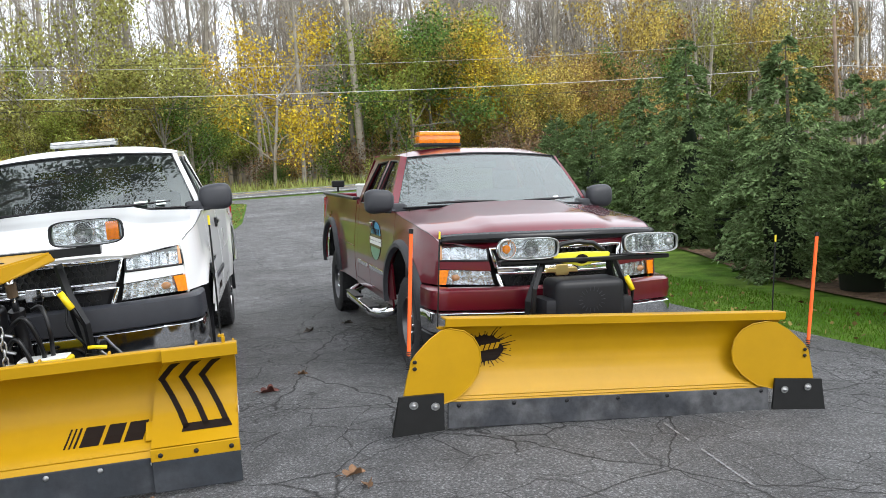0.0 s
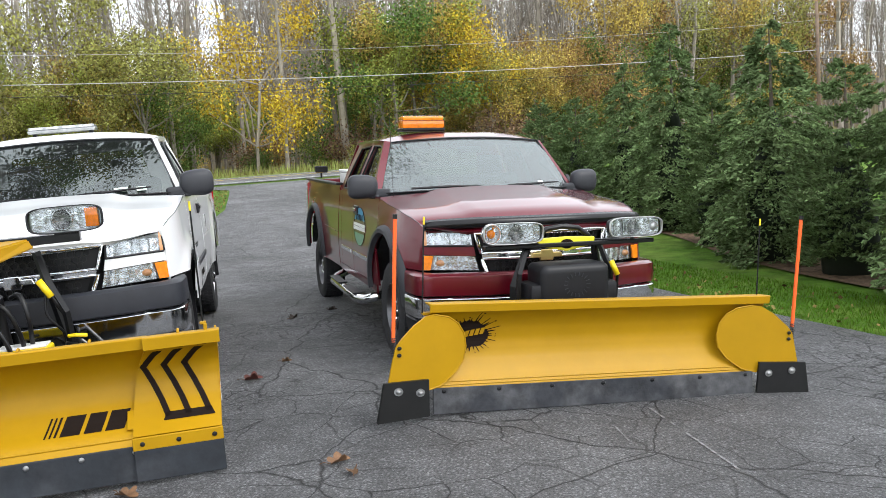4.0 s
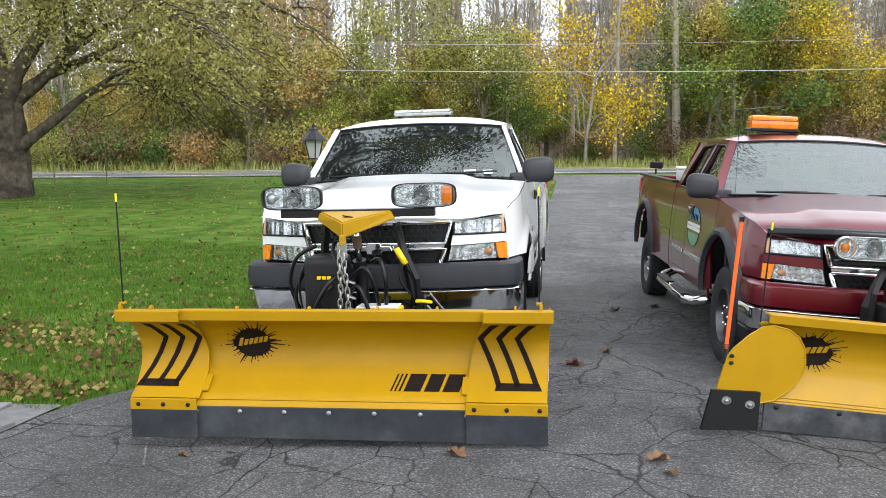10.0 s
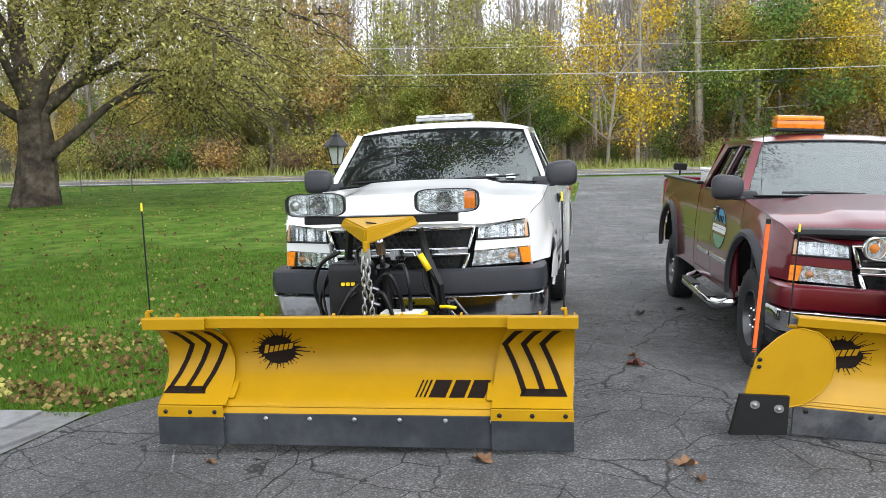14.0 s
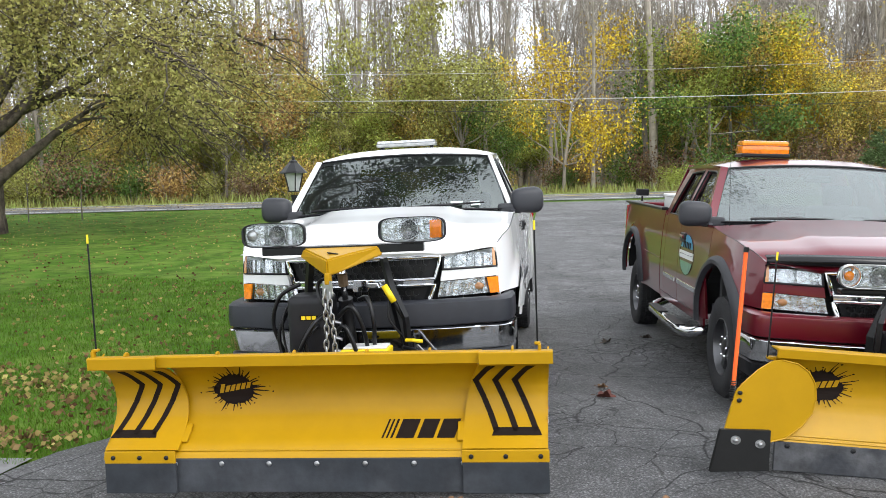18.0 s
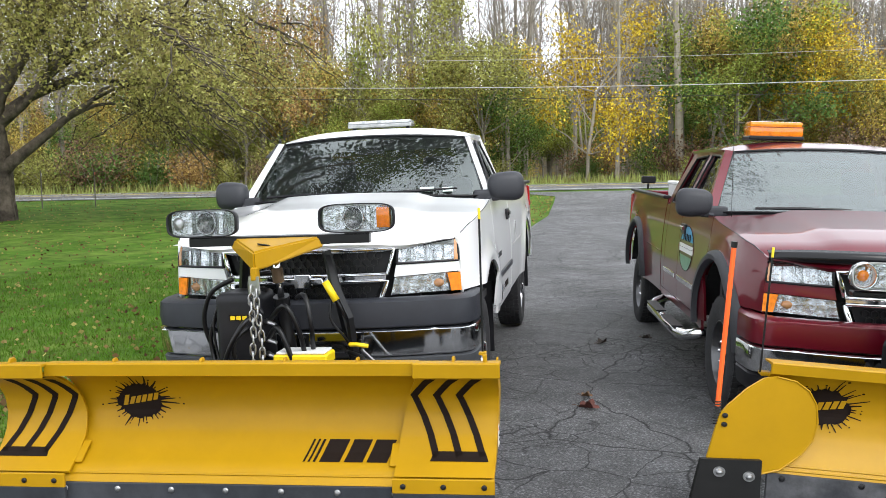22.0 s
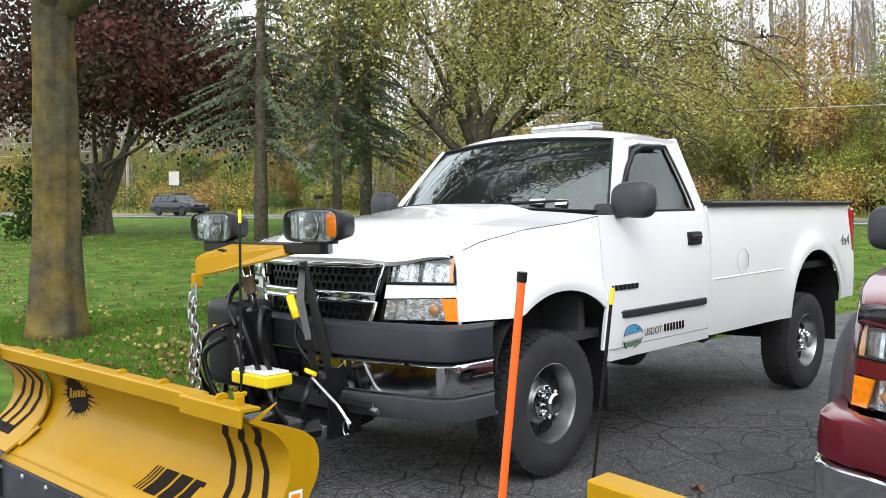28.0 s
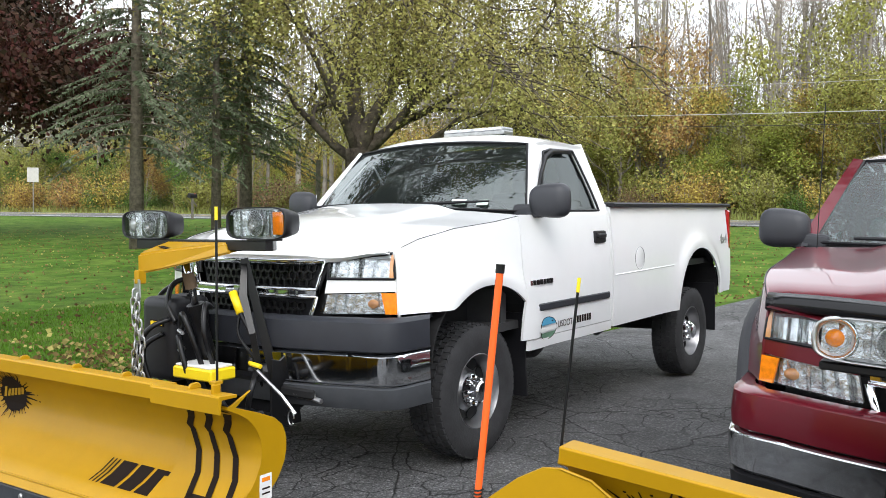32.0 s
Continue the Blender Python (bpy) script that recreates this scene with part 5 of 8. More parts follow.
    # headgear
    bar = prism([(0.0, -0.53), (0.06, -0.57), (0.11, -0.57), (0.11, 0.47), (0.06, 0.47), (0.0, 0.43)], 0.05, pose(1.20, 0, 1.215), 0.004)
    part("lamp_bar", bar, SATIN, h, "black steel lamp bar")
    part("lamp_bar_wing", box(0.11, 0.14, 0.012, (1.25, -0.50, 1.268), 0.003), SATIN, h)
    part("lamp_bar_wing", box(0.11, 0.14, 0.012, (1.25, 0.40, 1.268), 0.003), SATIN, h)
    lamp(h, 1.28, -0.49, 1.345, 0.42, 0.158, -1, BLACK, BLACK, False)
    lamp(h, 1.28, 0.40, 1.350, 0.43, 0.160, 1, BLACK, BLACK)
    arm = bmesh.new()
    lo, hi = [], []
    for x, y, z in ((1.24, -0.31, 1.215), (1.31, -0.325, 1.205), (1.60, -0.105, 1.125), (1.66, -0.055, 1.112), (1.60, -0.005, 1.125), (1.31, 0.215, 1.205), (1.24, 0.20, 1.215)):
        lo.append(arm.verts.new((x, y, z - 0.005)))
        hi.append(arm.verts.new((x, lerp(y, -0.05, 0.10), z + (0.095 if x > 1.5 else 0.05))))
    n = len(lo)
    arm.faces.new(lo[::-1])
    arm.faces.new(hi)
    for k in range(n):
        arm.faces.new((lo[k], lo[(k + 1) % n], hi[(k + 1) % n], hi[k]))
    recalc(arm)
    bmesh.ops.bevel(arm, geom=arm.edges[:], offset=0.010, segments=2, affect="EDGES")
    la = part("lift_arm", arm, YELLOW, h, "yellow triangular lift arm")
    part("arm_emblem", prism([(-0.03, -0.02), (0.03, -0.02), (0.045, 0.015), (-0.045, 0.015)], 0.004, pose(1.50, -0.053, 1.231, 0, 9, 90)), DECAL, la)
    part("arm_pin", tube([(1.26, -0.34, 1.225), (1.26, 0.23, 1.225)], 0.016, 10), SATIN, la)
    part("chain_clevis", box(0.05, 0.035, 0.07, (1.648, -0.055, 1.095), 0.006), YELLOW, la)
    part("chain_hook", prism([(-0.03, 0), (0.03, 0), (0.035, -0.09), (0.0, -0.12), (-0.035, -0.09)], 0.008, pose(1.662, -0.055, 1.085, 90, 0, 80), 0.002), DULLSTEEL, la)
    link = part("chain_link", chain_link(), DULLSTEEL, h, "galvanised lift chain link", smooth=True)
    link.matrix_basis = pose(1.67, -0.070, 1.01)
    for strand, (y0, y1, top) in enumerate(((-0.070, -0.085, 1.01), (-0.045, -0.015, 0.99))):
        for k in range(14):
            if strand == 0 and k == 0:
                continue
            share("chain_link", link.data, h, pose(1.67 + 0.01 * math.sin(k), lerp(y0, y1, k / 13), top - 0.043 * k, 0, 4 * math.sin(k * 2.1), 90 * (k % 2) + 25))
    ram = part("lift_ram", tube([(1.22, -0.03, 0.50), (1.34, -0.035, 0.93)], 0.040, 12), SATIN, h, smooth=True, sharp=50)
    part("ram_rod", tube([(1.34, -0.035, 0.93), (1.395, -0.04, 1.19)], 0.020, 10), CHROME, ram, smooth=True)
    part("ram_band", tube([(1.325, -0.035, 0.885), (1.34, -0.035, 0.935)], 0.046, 12), SATIN, ram)
    part("ram_head", tube([(1.36, -0.037, 1.02), (1.38, -0.038, 1.10)], 0.032, 10), mat("rusty_fitting", (0.16, 0.11, 0.07), 0.6, metal=0.5, var=0.3), ram)
    cover = box(0.26, 0.27, 0.44, (0, 0, 0), 0.055, seg=4)
    pc = part("pump_cover", cover, BLACK, h, "black moulded pump cover", smooth=True, sharp=50, pose_=pose(1.285, -0.265, 0.745))
    part("label_plate", box(0.004, 0.115, 0.034, (0.132, 0.01, 0.085)), DECAL, pc)
    for k in range(3):
        part("label_bar", box(0.004, 0.026, 0.022, (0.135, -0.025 + 0.034 * k, 0.085)), YELLOWTRIM, pc)
    for k, zz in enumerate((0.80, 0.70, 0.62)):
        part("hydraulic_fitting", tube([(1.36, -0.12, zz), (1.40, -0.09, zz), (1.41, -0.05, zz - 0.01)], [0.016, 0.013, 0.010], 8), DULLSTEEL, h)
    for k, line in enumerate((
            [(1.38, -0.10, 0.80), (1.47, 0.03, 0.90), (1.45, 0.10, 0.74), (1.38, 0.11, 0.52)],
            [(1.38, -0.11, 0.70), (1.46, -0.02, 0.78), (1.47, 0.05, 0.62), (1.42, 0.06, 0.46)],
            [(1.30, 0.05, 0.60), (1.42, 0.20, 0.58), (1.45, 0.26, 0.52), (1.40, 0.30, 0.40)],
            [(1.28, 0.02, 0.57), (1.38, 0.18, 0.54), (1.42, 0.24, 0.46), (1.42, 0.25, 0.36)],
            [(1.20, -0.42, 0.90), (1.20, -0.52, 0.72), (1.22, -0.50, 0.55), (1.30, -0.40, 0.46)],
            [(1.22, -0.40, 0.95), (1.24, -0.48, 0.80), (1.26, -0.46, 0.58), (1.34, -0.36, 0.42)],
            [(1.24, 0.24, 0.98), (1.28, 0.22, 0.80), (1.24, 0.30, 0.66), (1.20, 0.30, 0.52)],
            [(1.42, -0.14, 0.86), (1.52, -0.20, 0.80), (1.52, -0.30, 0.62), (1.40, -0.36, 0.44)],
            [(1.42, -0.20, 0.78), (1.50, -0.26, 0.70), (1.48, -0.22, 0.52), (1.42, -0.10, 0.40)],
            [(1.22, -0.36, 1.02), (1.22, -0.50, 0.94), (1.20, -0.56, 0.76), (1.18, -0.50, 0.56)],
            [(1.30, 0.04, 0.92), (1.40, 0.12, 0.94), (1.44, 0.16, 0.80), (1.36, 0.14, 0.60)],
            [(1.26, -0.12, 1.06), (1.34, -0.20, 1.04), (1.40, -0.18, 0.94), (1.40, -0.12, 0.84)],
            [(1.24, 0.30, 0.60), (1.36, 0.42, 0.58), (1.38, 0.40, 0.46), (1.26, 0.30, 0.40)])):
        fine = []
        for i in range(len(line) - 1):
            a, b_ = Vector(line[i]), Vector(line[i + 1])
            pa = Vector(line[max(0, i - 1)])
            pd = Vector(line[min(len(line) - 1, i + 2)])
            for q in range(6):
                u = q / 6
                fine.append(0.5 * ((2 * a) + (b_ - pa) * u + (2 * pa - 5 * a + 4 * b_ - pd) * u * u + (3 * a - pa - 3 * b_ + pd) * u ** 3))
        fine.append(Vector(line[-1]))
        part("hose", tube(fine, 0.014 if k < 5 or k > 6 else 0.008, 8), SATIN, h, smooth=True)
    strut = part("strut", tube([(1.20, 0.19, 1.15), (1.26, 0.245, 0.98), (1.28, 0.33, 0.80), (1.24, 0.34, 0.56)], [0.020, 0.028, 0.022, 0.024], 4), SATIN, h)
    part("grip", tube([(1.295, 0.205, 1.005), (1.30, 0.265, 0.90)], 0.021, 10), YELLOWTRIM, strut, "yellow lever grip", smooth=True)
    part("lever", tube([(1.30, 0.265, 0.90), (1.27, 0.32, 0.78), (1.25, 0.35, 0.62)], 0.012, 8), SATIN, strut)
    part("tie_handle", tube([(1.30, 0.33, 0.655), (1.33, 0.38, 0.66), (1.33, 0.44, 0.652)], 0.012, 8), YELLOWTRIM, h)
    vb = part("valve_box", box(0.16, 0.30, 0.06, (1.40, 0.10, 0.605), 0.008), YELLOWTRIM, h, "yellow valve box with pale top")
    part("box_top", box(0.14, 0.27, 0.012, (1.40, 0.10, 0.642), 0.003), WHITEDECAL, vb)
    part("work_light", box(0.05, 0.10, 0.05, (1.28, -0.19, 0.955), 0.012), SATIN, h)
    for yy in (-0.215, -0.165):
        part("connector_cap", lathe([(0.019, 0), (0.019, 0.012), (0.012, 0.018), (0.002, 0.018)], 14, "X"), DULLSTEEL, h, pose_=pose(1.305, yy, 0.905))
    part("parking_pin", tube([(1.32, 0.40, 0.63), (1.25, 0.50, 0.50), (1.24, 0.58, 0.42)], 0.009, 8), DULLSTEEL, h)
    part("hitch_clip", tube([(1.25, 0.56 + 0.02 * math.cos(a), 0.40 + 0.035 * math.sin(a)) for a in linspace(0, 5.5, 14)], 0.004, 6), DULLSTEEL, h)


# ---- the straight plow with end wings on the maroon truck ----
FACE_R = [(0.0, 1.935), (0.165, 1.905), (0.20, 1.890), (0.27, 1.845), (0.36, 1.805), (0.46, 1.790), (0.56, 1.802), (0.63, 1.835), (0.68, 1.880)]


def face_r(z):
    return curve(FACE_R, z)


STRAIGHT_BLADE = pose(0.190, 7.983, -0.038, 0, 0, -68.15) @ pose(0, 0, 0, -5.5, 0, 0) @ Matrix.Diagonal((1, 1.013, 0.872, 1))


def build_straight_plow():
    p = thing("snow_plow", "yellow straight-blade snow plow with bolted end wings", "snow plow", "snow plows", m=STRAIGHT_BLADE)
    h = thing("plow_headgear", "black plow headgear with moulded cover and round lamps", "plow headgear", "plow headgears", m=RED_PLACE)
    blade_sheet("moldboard", face_r, lambda z: -1.125, lambda z: 1.125, linspace(0.165, 0.68, 18), p, YELLOW, ny=12)
    lip = prism([(1.80, 0.728), (1.905, 0.733), (1.912, 0.728), (1.905, 0.672), (1.896, 0.672), (1.893, 0.716), (1.80, 0.718)], 2.27, Matrix.Translation((0, 1.135, 0)) @ pose(0, 0, 0, 90, 0, 0), 0.002)
    part("top_lip", lip, YELLOW, p)
    for k in range(11):
        bolt(p, (1.906, -1.05 + k * 0.21, 0.712), 0.006, SATIN, "rivet", 0.003)
    part("cutting_edge", box(0.018, 2.13, 0.172, (1.925, -0.05, 0.086), 0.003, rot=pose(0, 0, 0, 0, -5, 0)), EDGEWORN, p, "scuffed black steel cutting edge")
    for k in range(7):
        bolt(p, (1.925, -1.05 + k * 0.335, 0.150), 0.015, SATIN, "carriage_bolt", 0.012)
    for zz in (0.185, 0.205):
        part("trip_seam", tube([(face_r(zz) + 0.002, -1.08, zz), (face_r(zz) + 0.002, 1.08, zz)], 0.0045, 6), YELLOW, p)
    shape = [(0.83, 0.44), (0.845, 0.53), (0.89, 0.60), (0.96, 0.645), (1.06, 0.665), (1.12, 0.655), (1.20, 0.60), (1.29, 0.51), (1.325, 0.46), (1.345, 0.36), (1.375, 0.20), (1.10, 0.165), (1.0, 0.19), (0.90, 0.27), (0.845, 0.35)]

    for s in (1, -1):
        def on_wing(y, z, off=0.0):
            y = y if s > 0 else 1.375 - (1.375 - y) * (0.885 if y < 1.375 else 1.0)
            return Vector((1.895 + 0.20 * max(0, y - 0.83) - 0.02 + off, s * (y - 0.06 if s > 0 else y + 0.02), z))

        b = bmesh.new()
        f = b.faces.new([b.verts.new(on_wing(y, z)) for y, z in shape])
        recalc(b)
        if f.normal.x < 0:
            f.normal_flip()
        bmesh.ops.solidify(b, geom=b.faces[:], thickness=0.012)
        wing = part("wing", b, YELLOW, p, "yellow bolt-on end wing")
        rim = [on_wing(y, z, 0.0) for y, z in shape[11:] + shape[:5]]
        part("wing_hem", tube(rim, 0.005, 6), YELLOW, wing)
        pad = [(1.09, 0.0), (1.10, 0.245), (1.40, 0.245), (1.435, -0.012)]
        b = bmesh.new()
        f = b.faces.new([b.verts.new(on_wing(y, z, 0.030)) for y, z in pad])
        recalc(b)
        if f.normal.x < 0:
            f.normal_flip()
        bmesh.ops.solidify(b, geom=b.faces[:], thickness=0.022)
        pd = part("corner_pad", b, PAD, wing, "black rubber corner pad")
        for yy, zz in ((1.16, 0.165), (1.31, 0.185)):
            q = on_wing(yy, zz, 0.032)
            part("washer", lathe([(0.026, 0), (0.026, 0.004), (0.002, 0.004)], 16, "X"), DULLSTEEL, p, pose_=Matrix.Translation(q))
            bolt(p, q + Vector((0.004, 0, 0)), 0.016, DULLSTEEL, "pad_bolt", 0.016)
        for zz in (0.46, 0.415):
            bolt(wing, on_wing(1.300, zz, 0.004), 0.013, SATIN, "wing_bolt", 0.010)
        foot = on_wing(1.335, 0.40, -0.02)
        part("marker_spring", tube([foot + Vector((0.013 * math.cos(a), 0.013 * math.sin(a), 0.0022 * a)) for a in linspace(0, 60, 80)], 0.004, 5), SATIN, p)
        marker(p, foot.x, foot.y, 0.50, 1.322 if s < 0 else 1.33, 0.0112, ORANGE, SATIN, 0.03, (0.0, 0.0 if s < 0 else 0.03), "fluorescent orange blade marker with black cap")
        marker(p, 1.83, 1.09 if s > 0 else -1.16, 0.66, 1.30, 0.0046, SATIN, TIPYELLOW, 0.05, lab="thin black blade marker with yellow tip")
        part("marker_clip", box(0.05, 0.05, 0.02, (1.825, 1.11 if s > 0 else -1.135, 0.655), 0.004), YELLOW, p)

    def on_main(y, z):
        return Vector((face_r(z) + 0.0035, y, z))

    decal(splat(-0.865, 0.500, 0.112, 0.090, 9), on_main, DECAL, p, "burst_decal", ZC + [0.33 + 0.02 * k for k in range(18)])
    for k in range(6):
        u, v = -0.962 + 0.032 * k, 0.468 + 0.006 * k
        hgt = 0.058 if k == 0 else 0.044
        decal([[(u, v), (u + 0.012, v + hgt), (u + 0.036, v + hgt + 0.003), (u + 0.024, v + 0.003)]], lambda y, z: on_main(y, z) + Vector((0.002, 0, 0)), YELLOW, p, "burst_bar", ZC)
    for yy in (-0.85, -0.4, 0.4, 0.85):
        rib = [(face_r(z) - 0.014, z) for z in linspace(0.19, 0.67, 10)] + [(1.78, 0.67), (1.71, 0.45), (1.79, 0.20)]
        part("blade_rib", prism(rib, 0.012, Matrix.Translation((0, yy, 0)) @ pose(0, 0, 0, 90, 0, 0)), YELLOW, p)
    for s in (1, -1):
        part("push_beam", tube([(1.68, s * 0.10, 0.28), (1.0, s * 0.42, 0.32)], 0.045, 4), SATIN, p)
        part("upright", tube([(1.12, s * 0.34, 0.40), (1.14, s * 0.34, 0.70), (1.18, s * 0.26, 0.98)], [0.034, 0.034, 0.026], 4), SATIN, h)
        part("lift_tube", tube([(1.18, s * 0.26, 0.92), (1.20, s * 0.25, 1.00)], 0.02, 8), SATIN, h)
    part("cross_beam", tube([(1.12, -0.38, 0.50), (1.12, 0.38, 0.50)], 0.035, 4), SATIN, h)
    part("lamp_bar", box(0.07, 1.30, 0.030, (1.24, 0.05, 0.995), 0.006), SATIN, h, "black steel lamp bar")
    hoop = [(1.20, -0.245, 0.97), (1.21, -0.20, 1.05), (1.21, -0.12, 1.105), (1.21, 0.0, 1.118), (1.21, 0.12, 1.105), (1.21, 0.20, 1.05), (1.20, 0.245, 0.97)]
    part("hoop", tube(hoop, 0.019, 10), SATIN, h, smooth=True)
    yb = prism([(-0.22, 0.045), (-0.215, -0.010), (0.0, -0.05), (0.215, -0.010), (0.22, 0.045), (0.0, 0.052)], 0.045, pose(1.20, 0.02, 0.995) @ pose(0, 0, 0, 90, 0, 90), 0.006)
    ya = part("lift_arm", yb, mat("lime_yellow_paint", (0.78, 0.72, 0.03), 0.4, coat=0.3), h, "bright yellow lift arm panel")
    part("arm_emblem", prism([(0.05 * math.cos(a), 0.034 * math.sin(a)) for a in linspace(0, 2 * math.pi, 18)[:-1]], 0.004, pose(1.246, 0.02, 0.998) @ pose(0, 0, 0, 90, 0, 90)), DECAL, ya)
    for s in (1, -1):
        part("side_arm", prism([(s * 0.22, 0.03), (s * 0.22, -0.02), (s * 0.46, -0.005), (s * 0.46, 0.02)][::s], 0.04, pose(1.19, 0.02, 0.99) @ pose(0, 0, 0, 90, 0, 90)), SATIN, h)
    cover = box(0.30, 0.52, 0.34, (0, 0, 0), 0.06, seg=4)
    pc = part("pump_cover", cover, BLACK, h, "black moulded pump cover with embossed burst", smooth=True, sharp=50, pose_=pose(1.26, 0.02, 0.70))
    part("cover_skirt", box(0.26, 0.66, 0.22, (-0.01, 0, -0.07), 0.03, seg=2), BLACK, pc, smooth=True, sharp=50)
    for k in range(18):
        a = 2 * math.pi * k / 18
        part("embossed_ray", box(0.005, 0.028, 0.005, (0.152, 0.085 * math.cos(a), 0.03 + 0.075 * math.sin(a)), rot=pose(0, 0, 0, math.degrees(a), 0, 0)), DARKGREY, pc)
    lamp(h, 1.27, -0.400, 1.092, 0.45, 0.150, -1, DULLSTEEL, BLACK, True, 0.40)
    lamp(h, 1.27, 0.540, 1.098, 0.43, 0.145, 1, DULLSTEEL, BLACK, False)
    part("grip", tube([(1.26, 0.36, 0.86), (1.28, 0.40, 0.76)], 0.020, 10), YELLOWTRIM, h, "yellow lever grip", smooth=True)
    part("lever", tube([(1.28, 0.40, 0.76), (1.26, 0.40, 0.62), (1.24, 0.38, 0.45)], 0.012, 8), SATIN, h)
    part("strut", tube([(1.19, 0.30, 0.98), (1.24, 0.36, 0.80), (1.24, 0.38, 0.50)], 0.022, 4), SATIN, h)
    part("strut", tube([(1.19, -0.26, 0.98), (1.24, -0.34, 0.80), (1.24, -0.36, 0.50)], 0.022, 4), SATIN, h)


build_wide_plow()
build_straight_plow()


# ---- fittings on the trucks ----
def lettering(words, width):
    """Raised letters as a mesh, centred and fitted to a width."""
    txt = bpy.data.curves.new("words", "FONT")
    txt.body, txt.size, txt.extrude, txt.align_x = words, 1.0, 0.0, "CENTER"
    tmp = new("words", txt)
    bpy.context.view_layer.update()
    me = bpy.data.meshes.new_from_object(tmp.evaluated_get(bpy.context.evaluated_depsgraph_get()))
    bpy.data.objects.remove(tmp)
    xs = [v.co.x for v in me.vertices]
    k = width / (max(xs) - min(xs))
    me.transform(Matrix.Diagonal((k, k, k, 1)))
    return me


def fittings():
    # light bar on the white roof
    lb = part("light_bar", box(0.14, 0.55, 0.03, (-1.49, -0.07, 1.990), 0.01, seg=2), DULLSTEEL, white, "low clear strobe light bar")
    part("bar_lens", box(0.15, 0.54, 0.028, (-1.49, -0.07, 2.016), 0.012, seg=2), mat("clear_strobe_lens", (0.30, 0.31, 0.32), 0.12, coat=1.0, var=0.3, scale=20), lb)
    for k in range(4):
        part("strobe", box(0.004, 0.11, 0.020, (-1.414, -0.27 + 0.133 * k, 2.019)), REFLECTOR, lb)
    for yy in (-0.30, 0.16):
        part("bar_foot", box(0.05, 0.03, 0.04, (-1.49, yy, 1.963)), BLACK, lb)
    # beacon on the maroon roof
    bc = part("beacon_base", box(0.22, 0.42, 0.03, (-1.25, -0.33, 1.872), 0.008), BLACK, red)
    part("beacon_lens", box(0.20, 0.41, 0.075, (-1.25, -0.33, 1.922), 0.014, seg=2), mat("amber_dome", (0.80, 0.20, 0.008), 0.15, coat=1.0, var=0.35, scale=14), bc, "amber warning beacon lens", smooth=True, sharp=40)
    part("lens_cap", box(0.19, 0.40, 0.045, (-1.25, -0.33, 1.978), 0.018, seg=2), mat("amber_cap", (0.88, 0.30, 0.012), 0.18, coat=1.0, var=0.3, scale=9), bc, smooth=True, sharp=40)
    part("lens_seam", box(0.204, 0.414, 0.006, (-1.25, -0.33, 1.957), 0.002), mat("amber_seam", (0.35, 0.07, 0.004), 0.3), bc)
    # hood deflector on the maroon truck
    rows = []
    for y in linspace(-0.88, 0.88, 28):
        x = r_nose(y)
        k = 1 - (abs(y) / 0.88) ** 4
        rows.append([(x - 0.01, y, 1.085 + 0.015 * k), (x + 0.028, y, 1.100 + 0.018 * k), (x + 0.024, y, 1.135 + 0.022 * k), (x - 0.015, y, 1.152 + 0.024 * k)])
    part("hood_deflector", recalc(sheet(rows, 0.006)), mat("smoked_acrylic", (0.008, 0.008, 0.009), 0.22, spec=0.35), red, "smoked plastic hood deflector", smooth=True)
    part("antenna", tube([(-0.32, -0.845, 1.28), (-0.34, -0.86, 2.02)], 0.0025, 5), SATIN, red)
    # work light and box in the maroon bed
    wl = part("work_light", box(0.08, 0.16, 0.085, (-4.36, -0.80, 1.465), 0.012), SATIN, red, "black rear work light")
    part("light_bracket", tube([(-4.36, -0.80, 1.42), (-4.36, -0.80, 1.355)], 0.012, 6), SATIN, wl)
    tb = part("tool_box", box(0.55, 0.42, 0.20, (-2.62, -0.62, 1.36), 0.02, seg=2), WHITEDECAL, red, "white plastic tool box")
    part("box_lid", box(0.57, 0.44, 0.035, (-2.62, -0.62, 1.47), 0.01), WHITEDECAL, tb)
    # door signs
    for truck_, x, y, z, rx, rz, s, sg in ((red, -1.12, -0.992, 0.98, 0.245, 0.175, -1, r_side), (white, -0.67, 0.992, 0.665, 0.118, 0.070, 1, w_side)):
        def surf(u, v):
            return Vector((x - s * u * 1.0, s * (sg(x - s * u, z + v) + 0.003), z + v))
        full = [(rx * math.cos(a), rz * math.sin(a)) for a in linspace(0, 2 * math.pi, 36)[:-1]]
        up = [q for q in full if q[1] > 0.20 * rz]
        dn = [q for q in full if q[1] < -0.22 * rz]
        up.sort(key=lambda q: math.atan2(q[1], q[0]))
        dn.sort(key=lambda q: -math.atan2(-q[1], q[0]))
        sign = decal([up], surf, BLUEDECAL, truck_, "door_sign")
        sign["label"] = "round blue and green door sign with white band"
        decal([dn], surf, GREENDECAL, sign, "sign_lower")
        decal([[(-rx * 1.08, -0.20 * rz), (rx * 1.08, -0.20 * rz), (rx * 1.08, 0.18 * rz), (-rx * 1.08, 0.18 * rz)]], lambda u, v: surf(u, v) + Vector((0, s * 0.001, 0)), WHITEDECAL, sign, "sign_band")
        words = lettering("PROPERTY MAINTENANCE", rx * 1.9)
        words.materials.append(DECAL)
        share("sign_words", words, sign, pose(x, s * (sg(x, z) + 0.004), z - 0.12 * rz, 90, 0, 180 if s > 0 else 0))
        ring = [surf(rx * 1.01 * math.cos(a), rz * 1.01 * math.sin(a)) for a in linspace(0, 2 * math.pi, 36)]
        part("sign_rim", tube(ring, 0.002, 5, False), DECAL, sign)
